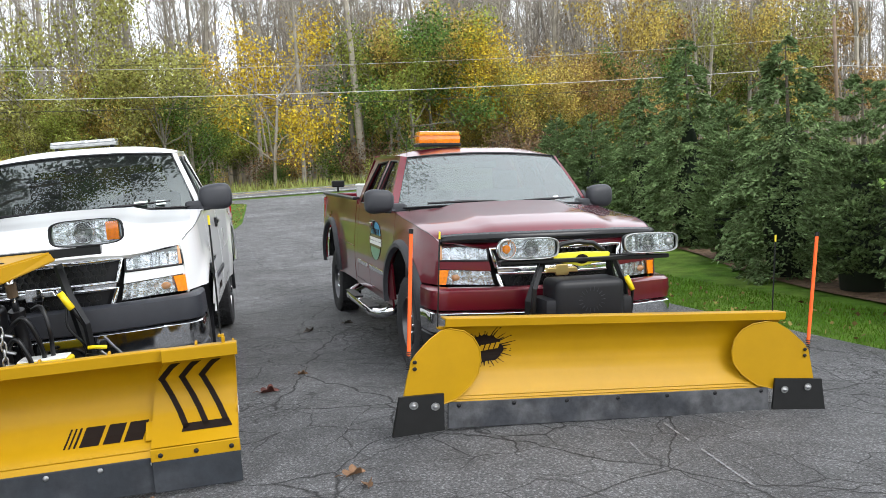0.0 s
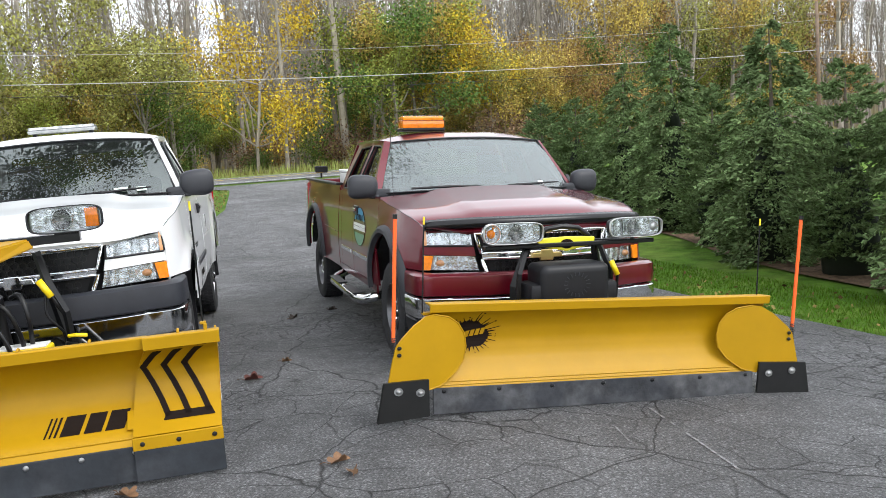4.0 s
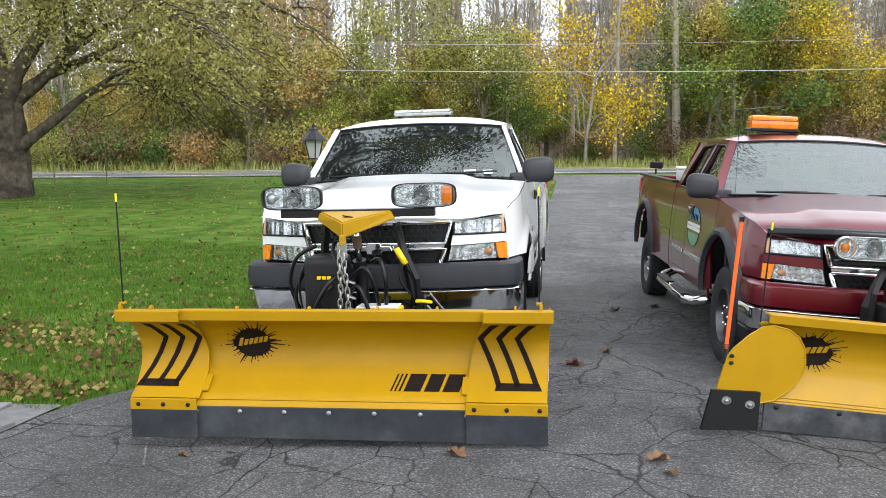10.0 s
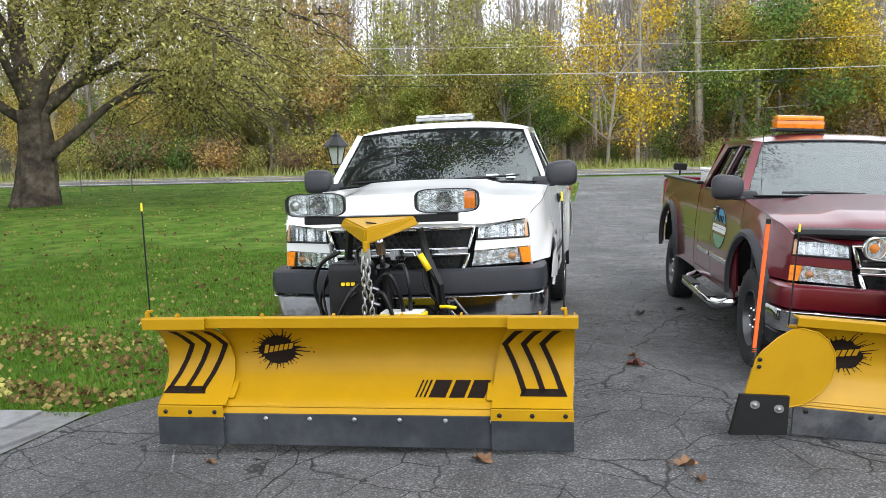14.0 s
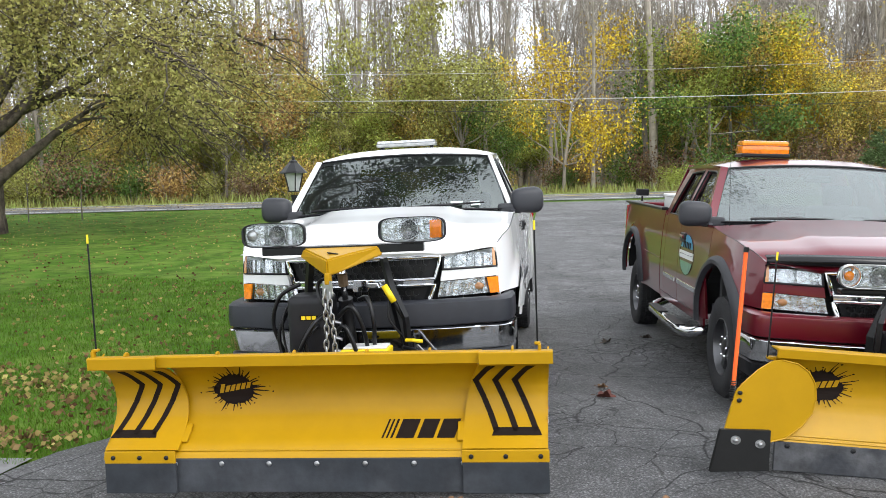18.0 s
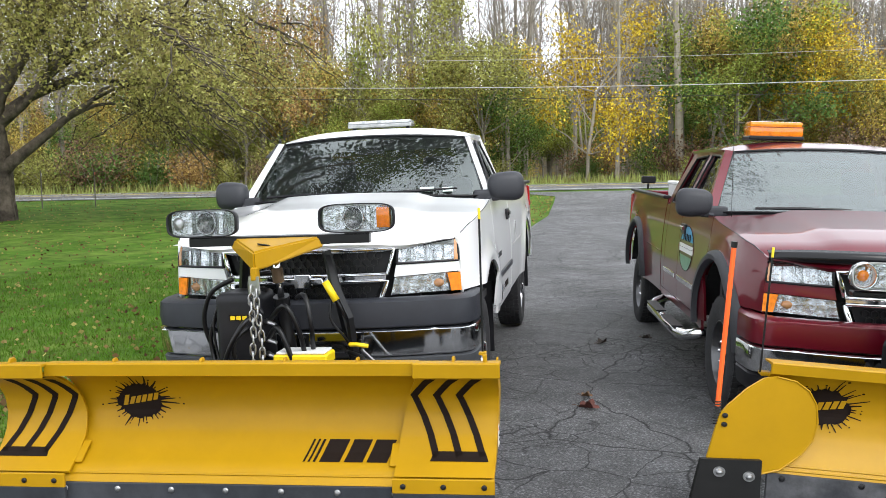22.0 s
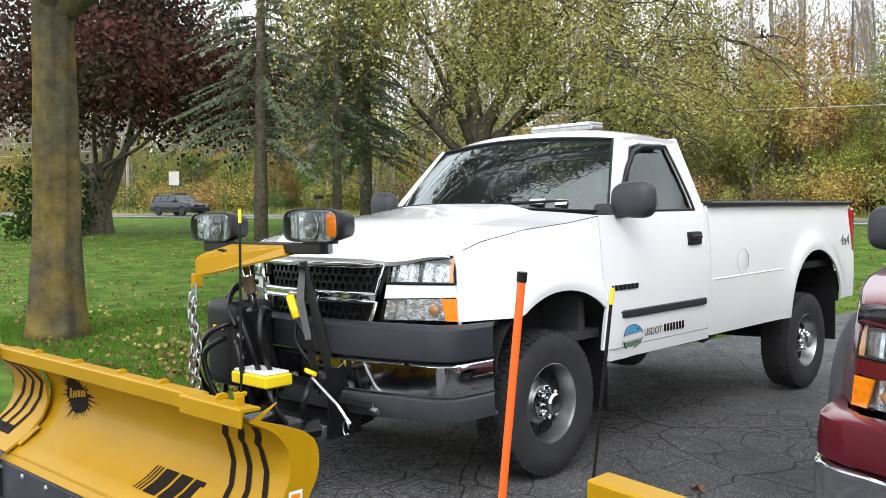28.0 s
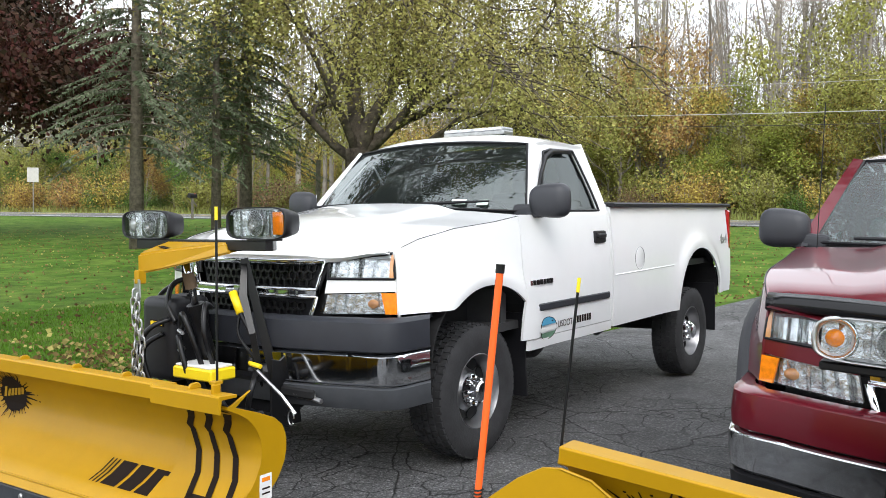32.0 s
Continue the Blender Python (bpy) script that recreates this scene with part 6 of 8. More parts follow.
        for k in range(5):
            u0 = -rx * 0.55 + k * rx * 0.24
            decal([[(u0, 0.34 * rz), (u0 + rx * 0.15, 0.34 * rz), (u0 + rx * 0.15, 0.66 * rz), (u0, 0.66 * rz)]], lambda u, v: surf(u, v) + Vector((0, s * 0.002, 0)), DECAL, sign, "sign_bar")
    words = lettering("USDOT", 0.20)
    words.materials.append(DECAL)
    share("door_words", words, white, pose(-0.905, w_side(-0.9, 0.68) + 0.004, 0.655, 90, 0, 180))
    for k in range(7):
        u0 = -1.03 - 0.036 * k
        part("number_bar", box(0.022, 0.003, 0.046, (u0 - 0.014, w_side(u0, 0.68) + 0.003, 0.680)), DECAL, white)
    for k in range(7):
        part("badge_bar", box(0.028, 0.006, 0.030, (-0.46 - 0.042 * k, w_side(-0.5, 0.96) + 0.006, 0.962)), SATIN if k != 0 else CHROME, white)
    txt = bpy.data.curves.new("four_by_four", "FONT")
    txt.body, txt.size, txt.extrude = "4x4", 0.13, 0.002
    tmp = new("tmp_text", txt)
    me = bpy.data.meshes.new_from_object(tmp.evaluated_get(bpy.context.evaluated_depsgraph_get()))
    bpy.data.objects.remove(tmp)
    me.materials.append(DULLSTEEL)
    share("bed_lettering", me, white, pose(-3.93, w_side(-4.05, 1.12) + 0.004, 1.08, 90, 0, 180))
    part("fuel_door", lathe([(0.083, 0.0), (0.083, 0.004), (0.078, 0.006), (0.002, 0.006)], 28, "Y"), WHITE, white, pose_=pose(-2.10, 0.978, 1.035), smooth=True, sharp=40)
    part("fuel_door_gap", tube([(-2.10 + 0.085 * math.cos(a), w_side(-2.1, 1.03) + 0.001, 1.035 + 0.085 * math.sin(a)) for a in linspace(0, 2 * math.pi, 32)], 0.0025, 5, False), DULLSTEEL, white)
    # fog recesses: near-black blocks on the valance paint their shade
    for tr, dz in ((white, 0.09), (red, 0.0)):
        for s in (1, -1):
            part("fog_recess", box(0.03, 0.26, 0.05, (0.985, s * 0.45, 0.40 + dz), 0.01), WELL, tr)


fittings()

# ---- trees ----
def leaf_quad(b, p, size, rng, flat=0.0, aspect=0.6, hang=0.0):
    """One leaf: a small bent diamond at p."""
    d = Vector((rng.gauss(0, 1), rng.gauss(0, 1), rng.gauss(0, 1) * (1 - flat) - hang)).normalized()
    q = Vector((rng.gauss(0, 1), rng.gauss(0, 1), rng.gauss(0, 1) * (1 - flat)))
    s = d.cross(q)
    s = s.normalized() if s.length > 1e-6 else Vector((1, 0, 0))
    l = size * rng.uniform(0.7, 1.3)
    w = l * aspect * 0.5
    v = [b.verts.new(p), b.verts.new(p + d * l * 0.5 + s * w), b.verts.new(p + d * l), b.verts.new(p + d * l * 0.5 - s * w)]
    b.faces.new(v)


def leaf_tri(b, p, size, rng):
    """One far leaf: a single small triangle."""
    d = Vector((rng.gauss(0, 1), rng.gauss(0, 1), rng.gauss(0, 0.8))).normalized() * size * rng.uniform(0.7, 1.3)
    s = d.cross(Vector((rng.gauss(0, 1), rng.gauss(0, 1), rng.gauss(0, 1)))).normalized() * size * 0.45
    b.faces.new((b.verts.new(p - s), b.verts.new(p + s), b.verts.new(p + d)))


def far_leaves(tips, count, size, rng, scatter):
    b = bmesh.new()
    for _ in range(count):
        t = rng.choice(tips)
        leaf_tri(b, t + Vector((rng.gauss(0, scatter), rng.gauss(0, scatter), rng.gauss(0, scatter * 0.8))), size, rng)
    return b


def limb(b, p, d, length, r, rng, segs=4, wob=0.25, up=0.0, n=5, taper=0.35):
    """A wandering tapered branch; returns its points."""
    pts, rad = [Vector(p)], [r]
    d = Vector(d).normalized()
    for k in range(segs):
        d = (d + Vector((rng.gauss(0, wob), rng.gauss(0, wob), rng.gauss(0, wob) + up))).normalized()
        pts.append(pts[-1] + d * length / segs)
        rad.append(lerp(r, r * taper, (k + 1) / segs))
    tube(pts, rad, n, False, b)
    return pts, rad, d


def grow(b, p, d, length, r, depth, rng, tips, kids=3, spread=0.8, up=0.1, n=5, shrink=0.62):
    own = bmesh.new() if isinstance(b, list) else b
    if isinstance(b, list):
        b.append(own)
    pts, rad, end = limb(own, p, d, length, r, rng, 4, 0.16, up, n)
    if depth == 0:
        tips += pts[1:]
        return
    for k in range(kids):
        i = rng.randint(2, 4) if k else 4
        a = rng.uniform(0, 2 * math.pi)
        side = Vector((math.cos(a), math.sin(a), rng.uniform(-0.2, 0.5)))
        nd = (end * 1.0 + side * spread).normalized()
        grow(b, pts[i], nd, length * shrink * rng.uniform(0.8, 1.2), max(0.012, rad[i] * 0.72), depth - 1, rng, tips, kids, spread, up, max(3, n - 1), shrink)


def mesh_of(bm, name, material, smooth=False):
    me = bpy.data.meshes.new(name)
    bm.to_mesh(me)
    bm.free()
    me.materials.append(material)
    if smooth:
        me.shade_smooth()
    return me


def leaves(tips, count, size, rng, scatter, flat=0.0, aspect=0.6, hang=0.0, b=None):
    b = b or bmesh.new()
    for _ in range(count):
        t = rng.choice(tips)
        p = t + Vector((rng.gauss(0, scatter), rng.gauss(0, scatter), rng.gauss(0, scatter * 0.8)))
        leaf_quad(b, p, size, rng, flat, aspect, hang)
    return b


LEAF = {}
for nm, col in (("green", (0.125, 0.195, 0.050)), ("olive", (0.30, 0.29, 0.085)), ("yellow", (0.60, 0.43, 0.05)), ("gold", (0.46, 0.34, 0.095)), ("rust", (0.37, 0.23, 0.09)), ("russet", (0.22, 0.14, 0.085)), ("lime", (0.31, 0.34, 0.075))):
    LEAF[nm] = mat("leaf_" + nm, col, 0.7, var=0.35, scale=0.6, island=0.62, huevar=0.02, trans=0.3, spec=0.12)
WILLOWLEAF = mat("leaf_willow", (0.31, 0.275, 0.095), 0.7, var=0.3, scale=0.5, island=0.6, huevar=0.02, trans=0.3, spec=0.12)
BARKDARK = mat("bark_furrowed", (0.115, 0.095, 0.075), 0.95, spec=0.1, var=0.55, scale=5, bump=1.0, bscale=14, second=(0.06, 0.05, 0.04))
SPRUCE = mat("spruce_needles", (0.15, 0.175, 0.11), 0.8, spec=0.1, var=0.3, scale=1.2, island=0.4, trans=0.15)
CEDAR = mat("cedar_fronds", (0.15, 0.21, 0.088), 0.8, spec=0.1, var=0.4, scale=1.6, island=0.6, huevar=0.015, trans=0.2)
CEDARSHADE = mat("cedar_core", (0.012, 0.020, 0.009), 0.9)
DARKMAPLE = mat("leaf_dark_maple", (0.045, 0.034, 0.020), 0.6, spec=0.1, island=0.6, second=(0.085, 0.03, 0.026), scale=1.4, var=0.2, trans=0.2)
SHADEMAPLE = mat("leaf_shade_green", (0.040, 0.068, 0.016), 0.6, spec=0.1, island=0.5, var=0.2, scale=1, trans=0.3)


def woodland_backdrop():
    """The depth of the wood: a ragged far band of stems and brush."""
    m = bpy.data.materials.new("distant_wood")
    m.use_nodes = True
    nt = m.node_tree
    b = nt.nodes["Principled BSDF"]
    b.inputs["Roughness"].default_value = 1.0
    b.inputs["Specular IOR Level"].default_value = 0.0
    tc = nt.nodes.new("ShaderNodeTexCoord")
    out = None
    for stretch, scale, lo, hi, dark, pale in (((1, 1, 0.10), 0.9, 0.38, 0.62, (0.12, 0.10, 0.065, 1), (0.34, 0.30, 0.24, 1)), ((1, 1, 0.9), 0.16, 0.44, 0.60, None, (0.27, 0.25, 0.09, 1)), ((1, 1, 0.8), 0.55, 0.56, 0.66, None, (0.40, 0.27, 0.09, 1))):
        mp = nt.nodes.new("ShaderNodeMapping")
        mp.inputs["Scale"].default_value = stretch
        nt.links.new(tc.outputs["Object"], mp.inputs["Vector"])
        n = nt.nodes.new("ShaderNodeTexNoise")
        n.inputs["Scale"].default_value, n.inputs["Detail"].default_value, n.inputs["Roughness"].default_value = scale, 8, 0.7
        nt.links.new(mp.outputs[0], n.inputs["Vector"])
        r = nt.nodes.new("ShaderNodeMapRange")
        r.inputs["From Min"].default_value, r.inputs["From Max"].default_value = lo, hi
        nt.links.new(n.outputs["Fac"], r.inputs["Value"])
        mx = nt.nodes.new("ShaderNodeMix")
        mx.data_type = "RGBA"
        nt.links.new(r.outputs[0], mx.inputs["Factor"])
        if out is None:
            mx.inputs["A"].default_value = dark
        else:
            nt.links.new(out, mx.inputs["A"])
        mx.inputs["B"].default_value = pale
        out = mx.outputs["Result"]
    nt.links.new(out, b.inputs["Base Color"])
    rng = random.Random(31)
    bm = bmesh.new()
    prev = None
    for k in range(1500):
        a = -340 + 0.4 * k
        x, y = road_point(128 + 3 * math.sin(a * 0.07), a)
        h = 11.5 + 1.2 * math.sin(a * 0.11) + 1.0 * math.sin(a * 0.31 + 1) + rng.uniform(-1.5, 1.8)
        cur = (bm.verts.new((x, y, 0.5)), bm.verts.new((x, y, 1.0 + h * 0.5)), bm.verts.new((x, y, 1.0 + h)))
        if prev:
            bm.faces.new((prev[0], cur[0], cur[1], prev[1]))
            bm.faces.new((prev[1], cur[1], cur[2], prev[2]))
        prev = cur
    tagged(part("backdrop", bm, m), "hazy brown depth of the autumn wood", "woodland", kind="structure")


def far_woods():
    rng = random.Random(11)
    bare = []
    for k in range(8):
        b = bmesh.new()
        h = rng.uniform(16, 23)
        r = rng.uniform(0.10, 0.23)
        stem = bmesh.new()
        pts, rad, end = limb(stem, (0, 0, -0.3), (rng.gauss(0, 0.03), rng.gauss(0, 0.03), 1), h, r, rng, 7, 0.035, 0.0, 6, 0.2)
        for j in range(18):
            f = rng.uniform(0.25, 0.98)
            i = min(6, int(f * 7))
            p = pts[i].lerp(pts[i + 1], f * 7 - i)
            a = rng.uniform(0, 2 * math.pi)
            ln = lerp(3.4, 1.2, f) * rng.uniform(0.6, 1.3)
            q, _, e = limb(b, p, (math.cos(a), math.sin(a), rng.uniform(0.6, 1.8)), ln, 0.05 * (1.25 - f), rng, 3, 0.18, 0.15, 3)
            for _ in range(2):
                limb(b, rng.choice(q[1:]), (rng.gauss(0, 1), rng.gauss(0, 1), rng.uniform(0.5, 1.8)), ln * 0.55, 0.018, rng, 2, 0.25, 0.1, 3)
            for _ in range(15):
                o = rng.choice(q[1:]) + Vector((rng.gauss(0, 0.5), rng.gauss(0, 0.5), rng.gauss(0, 0.5)))
                d = Vector((rng.gauss(0, 0.7), rng.gauss(0, 0.7), rng.uniform(0.3, 1.5))).normalized() * rng.uniform(0.6, 1.5)
                sd = d.cross(Vector((rng.gauss(0, 1), rng.gauss(0, 1), 0.1))).normalized() * rng.uniform(0.018, 0.036)
                b.faces.new((b.verts.new(o - sd), b.verts.new(o + sd), b.verts.new(o + d)))
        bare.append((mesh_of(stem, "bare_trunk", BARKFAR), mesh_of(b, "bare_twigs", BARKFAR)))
    leafy = {}
    for nm in ("green", "olive", "yellow", "gold", "rust", "lime"):
        leafy[nm] = []
        for k in range(2):
            tb = bmesh.new()
            tips = []
            h = rng.uniform(5.5, 8.0)
            base, _, _ = limb(tb, (0, 0, -0.2), (0, 0, 1), h * 0.5, 0.09, rng, 3, 0.06, 0, 5, 0.7)
            for j in range(9):
                p = base[rng.randint(1, 3)]
                a = 2 * math.pi * j / 9
                grow(tb, p, (math.cos(a), math.sin(a), rng.uniform(0.2, 1.7)), h * 0.36, 0.04, 1, rng, tips, 3, 0.7, 0.06, 4, 0.6)
            lb = far_leaves(tips, 7000, 0.115, rng, 0.38)
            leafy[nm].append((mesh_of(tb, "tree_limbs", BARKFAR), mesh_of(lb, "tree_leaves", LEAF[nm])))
    shrubs = []
    for nm in ("green", "olive", "rust", "olive", "gold", "lime", "green", "olive", "green", "russet"):
        tb = bmesh.new()
        tips = []
        for j in range(10):
            a = rng.uniform(0, 6.28)
            grow(tb, (0.3 * math.cos(a), 0.3 * math.sin(a), -0.1), (math.cos(a) * 0.7, math.sin(a) * 0.7, 1), 1.3, 0.02, 1, rng, tips, 2, 0.7, 0.1, 3, 0.7)
        lb = far_leaves(tips + [t * 0.5 for t in tips], 2200, 0.115, rng, 0.34)
        shrubs.append((mesh_of(tb, "shrub_stems", BARKFAR), mesh_of(lb, "shrub_leaves", LEAF[nm])))

    def plant(name, label, cat, meshes, d, a, s, spin, tall=1.0):
        x, y = road_point(d, a)
        ob = new(name, meshes[0])
        ob.matrix_basis = pose(x, y, land(x, y), 0, 0, spin) @ Matrix.Diagonal((s, s, s * tall, 1))
        tagged(ob, label, cat, cat + "s of the wood")
        for m in meshes[1:]:
            ch = new("crown", m)
            ch.parent = ob

    def thicket(name, label, cat, meshes, spots, material):
        """Many far plants of one kind joined into one mesh."""
        verts, faces, base = [], [], 0
        raw = []
        for pair in meshes:
            joined, polys = [], []
            for me in pair:
                co = np.empty(len(me.vertices) * 3)
                me.vertices.foreach_get("co", co)
                polys += [tuple(i + sum(map(len, joined)) for i in q.vertices) for q in me.polygons]
                joined.append(co.reshape(-1, 3))
            raw.append((np.concatenate(joined), polys))
        for d, a, s, spin in spots:
            x, y = road_point(d, a)
            co, fs = raw[rng.randrange(len(raw))]
            c, n = math.cos(spin), math.sin(spin)
            v = np.stack([x + s * (co[:, 0] * c - co[:, 1] * n), y + s * (co[:, 0] * n + co[:, 1] * c), land(x, y) + s * co[:, 2]], 1)
            verts += v.tolist()
            faces += [tuple(i + base for i in f) for f in fs]
            base += len(co)
        me = bpy.data.meshes.new(name)
        me.from_pydata(verts, [], faces)
        me.materials.append(material)
        tagged(new(name, me), label, cat, kind="stuff")

    for k in range(290):
        d = 58.5 + 30 * rng.random() ** 1.4
        a = rng.uniform(-150, 70)
        stem, size, spin = rng.choice(bare), rng.uniform(0.85, 1.35), rng.uniform(0, 360)
        if -1 < a < 14 and k % 2:
            continue
        plant("bare_tree", "tall bare grey-brown tree in the autumn wood", "tree", stem, d, a, size, spin)
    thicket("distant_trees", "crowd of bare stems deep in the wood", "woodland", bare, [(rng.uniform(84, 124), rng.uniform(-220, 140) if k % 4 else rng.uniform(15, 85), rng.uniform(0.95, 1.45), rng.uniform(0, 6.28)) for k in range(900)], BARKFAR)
    mix = ["olive"] * 10 + ["gold"] * 5 + ["green"] * 6 + ["rust"] * 2 + ["lime"] * 5
    words = {"olive": "olive", "gold": "golden", "green": "green", "yellow": "yellow", "rust": "rusty", "lime": "lime green"}
    for k in range(215):
        d = 57 + 36 * rng.random() ** 1.4
        a = rng.uniform(-110, 60)
        if 4 < a < 15 and d < 74:
            continue
        nm = rng.choice(mix)
        plant("young_tree", "slender understorey tree with %s autumn leaves" % words[nm], "tree", rng.choice(leafy[nm]), d, a, rng.uniform(0.6, 1.35), rng.uniform(0, 360), rng.uniform(0.9, 1.3))
    # the marked ones: a yellow crown on a bare stem, and a tall green and gold pair
    plant("young_tree", "bright yellow autumn tree on a bare stem", "tree", leafy["yellow"][0], 61, 9.0, 1.55, 20, 1.12)
    for a, nm, s in ((17.0, "lime", 1.5), (18.5, "green", 1.7), (20.2, "gold", 1.7), (22.5, "lime", 1.6), (24.5, "yellow", 1.4), (27, "gold", 1.3), (2, "olive", 1.5), (-3.5, "lime", 1.2), (-1, "olive", 1.3), (-10, "gold", 1.25), (-14, "olive", 1.3), (30, "gold", 1.2), (34, "rust", 1.2), (-20, "gold", 1.3)):
        plant("young_tree", "leafy autumn tree at the edge of the wood", "tree", leafy[nm][rng.randint(0, 1)], 57.5 + rng.uniform(0, 3), a, s, rng.uniform(0, 360))
    for k in range(280):
        d = 54.5 + 22 * rng.random() ** 1.5
        a = rng.uniform(-105, 52)
        if 4 < a < 15 and d < 66:
            continue
        plant("shrub", "scrubby undergrowth bush at the wood's edge", "shrub", rng.choice(shrubs), d, a, rng.uniform(0.6, 1.6), rng.uniform(0, 360))
    # taller crowns over the undergrowth
    own = random.Random(77)
    for a, nm, s, tall in ((-3.6, "olive", 1.55, 1.3), (-6.2, "lime", 1.1, 1.2), (-11.5, "rust", 1.35, 1.35), (-16.5, "gold", 1.35, 1.3), (37, "gold", 1.5, 1.3), (41, "rust", 1.3, 1.3), (45, "olive", 1.5, 1.35), (50, "gold", 1.4, 1.3), (55, "olive", 1.6, 1.3), (60, "rust", 1.4, 1.3)):
        plant("young_tree", "tall slender tree with thinning %s leaves" % words[nm], "tree", leafy[nm][own.randint(0, 1)], 60 + own.uniform(0, 4), a, s, own.uniform(0, 360), tall)
    # tall weeds on the verge
    b = bmesh.new()
    for k in range(9000):
        x, y = road_point(49.6 + 8 * rng.random() ** 0.6, rng.uniform(-80, 42))
        h = rng.uniform(0.15, 0.75)
        p = Vector((x, y, land(x, y)))
        q = p + Vector((rng.gauss(0, 0.12), rng.gauss(0, 0.12), h))
        s = Vector((rng.gauss(0, 1), rng.gauss(0, 1), 0)).normalized() * rng.uniform(0.02, 0.06)
        b.faces.new((b.verts.new(p - s), b.verts.new(p + s), b.verts.new(q)))
    w = part("verge_weeds", b, mat("weed_straw", (0.27, 0.28, 0.09), 0.9, island=0.5, huevar=0.03, trans=0.3, spec=0.1))
    tagged(w, "tall straw-coloured weeds along the verge", "weeds", kind="stuff")


def broad_tree(name, label, x, y, trunk_r, forks, leaf_mat, bark, count, size, scatter, seed, kids=3, depth=2, hang=0.0, up=0.08, strands=0):
    """A big tree: a flared trunk, main limbs given as (height, way, length, radius), crown of leaves."""
    rng = random.Random(seed)
    b = bmesh.new()
    tips = []
    top = max(f[0] for f in forks)
    pts = []
    rad = []
    for k in range(17):
        f = k / 16
        pts.append((0.10 * math.sin(f * 2.1) * trunk_r, 0.12 * math.sin(f * 3) * trunk_r, -0.15 + f * (top + 0.15)))
        rad.append(trunk_r * (1.0 + 0.45 * math.exp(-f * top / (trunk_r * 1.6)) - 0.22 * f))
    tube(pts, rad, 56, True, b)
    for v in b.verts:
        a = math.atan2(v.co.y, v.co.x)
        k = 1 + 0.05 * math.sin(5 * a + 1.3 * v.co.z) + 0.04 * math.sin(9 * a - v.co.z * 0.8) + 0.03 * noise.noise(v.co * 2.5) - 0.07 * abs(math.sin(10 * a + 1.4 * math.sin(2.2 * v.co.z + a)))
        v.co.x *= k
        v.co.y *= k
    t = thing(name, label, "tree", m=pose(x, y, land(x, y)))
    part("trunk", b, bark, t, smooth=True)
    for h, way, ln, r in forks:
        made = []
        grow(made, (0, 0, h - 0.15), way, ln, r, depth, rng, tips, kids, 0.75, up, 8, 0.66)
        main = part("limb", made[0], bark, t, smooth=True)
        for q in made[1:]:
            part("branch", q, bark, main, smooth=True)
    lb = leaves(tips, count, size, rng, scatter, 0.15, 0.65, hang)
    twigs = bmesh.new() if strands else None
    for _ in range(strands):
        o = rng.choice(tips)
        a = math.atan2(o.y, o.x) + rng.gauss(0, 0.7)
        rr = rng.uniform(0.8, 3.8)
        e = o + Vector((rr * math.cos(a), rr * math.sin(a), -rng.uniform(0.3, 0.9) * rr))
        mid = o.lerp(e, 0.5) + Vector((rng.gauss(0, 0.3), rng.gauss(0, 0.3), rng.uniform(0.1, 0.6)))
        arc = [o * (1 - f) ** 2 + mid * 2 * f * (1 - f) + e * f * f + Vector((rng.gauss(0, 0.08), rng.gauss(0, 0.08), rng.gauss(0, 0.08))) for f in linspace(0, 1, 8)]
        tube(arc, [lerp(0.035, 0.008, k / 8) for k in range(9)], 4, False, twigs)
        for _ in range(13):
            u = rng.uniform(0.5, 8)
            k = min(7, int(u))
            q = arc[k].lerp(arc[k + 1], u - k) + Vector((rng.gauss(0, 0.45), rng.gauss(0, 0.45), rng.gauss(0, 0.35)))
            if q.z < 2.6:
                continue
            way = Vector((rng.gauss(0, 0.3), rng.gauss(0, 0.3), -1))
            ln = min(rng.uniform(0.5, 3.2), max(0.2, q.z - rng.uniform(2.6, 4.4)))
            for m in range(int(ln / 0.12)):
                leaf_tri(lb, q + way * 0.12 * m + Vector((rng.gauss(0, 0.09), rng.gauss(0, 0.09), 0)), size, rng)
    if twigs:
        part("twigwork", twigs, bark, t, smooth=True)["kind"] = "stuff"
    part("crown", lb, leaf_mat, t)
    return t, tips


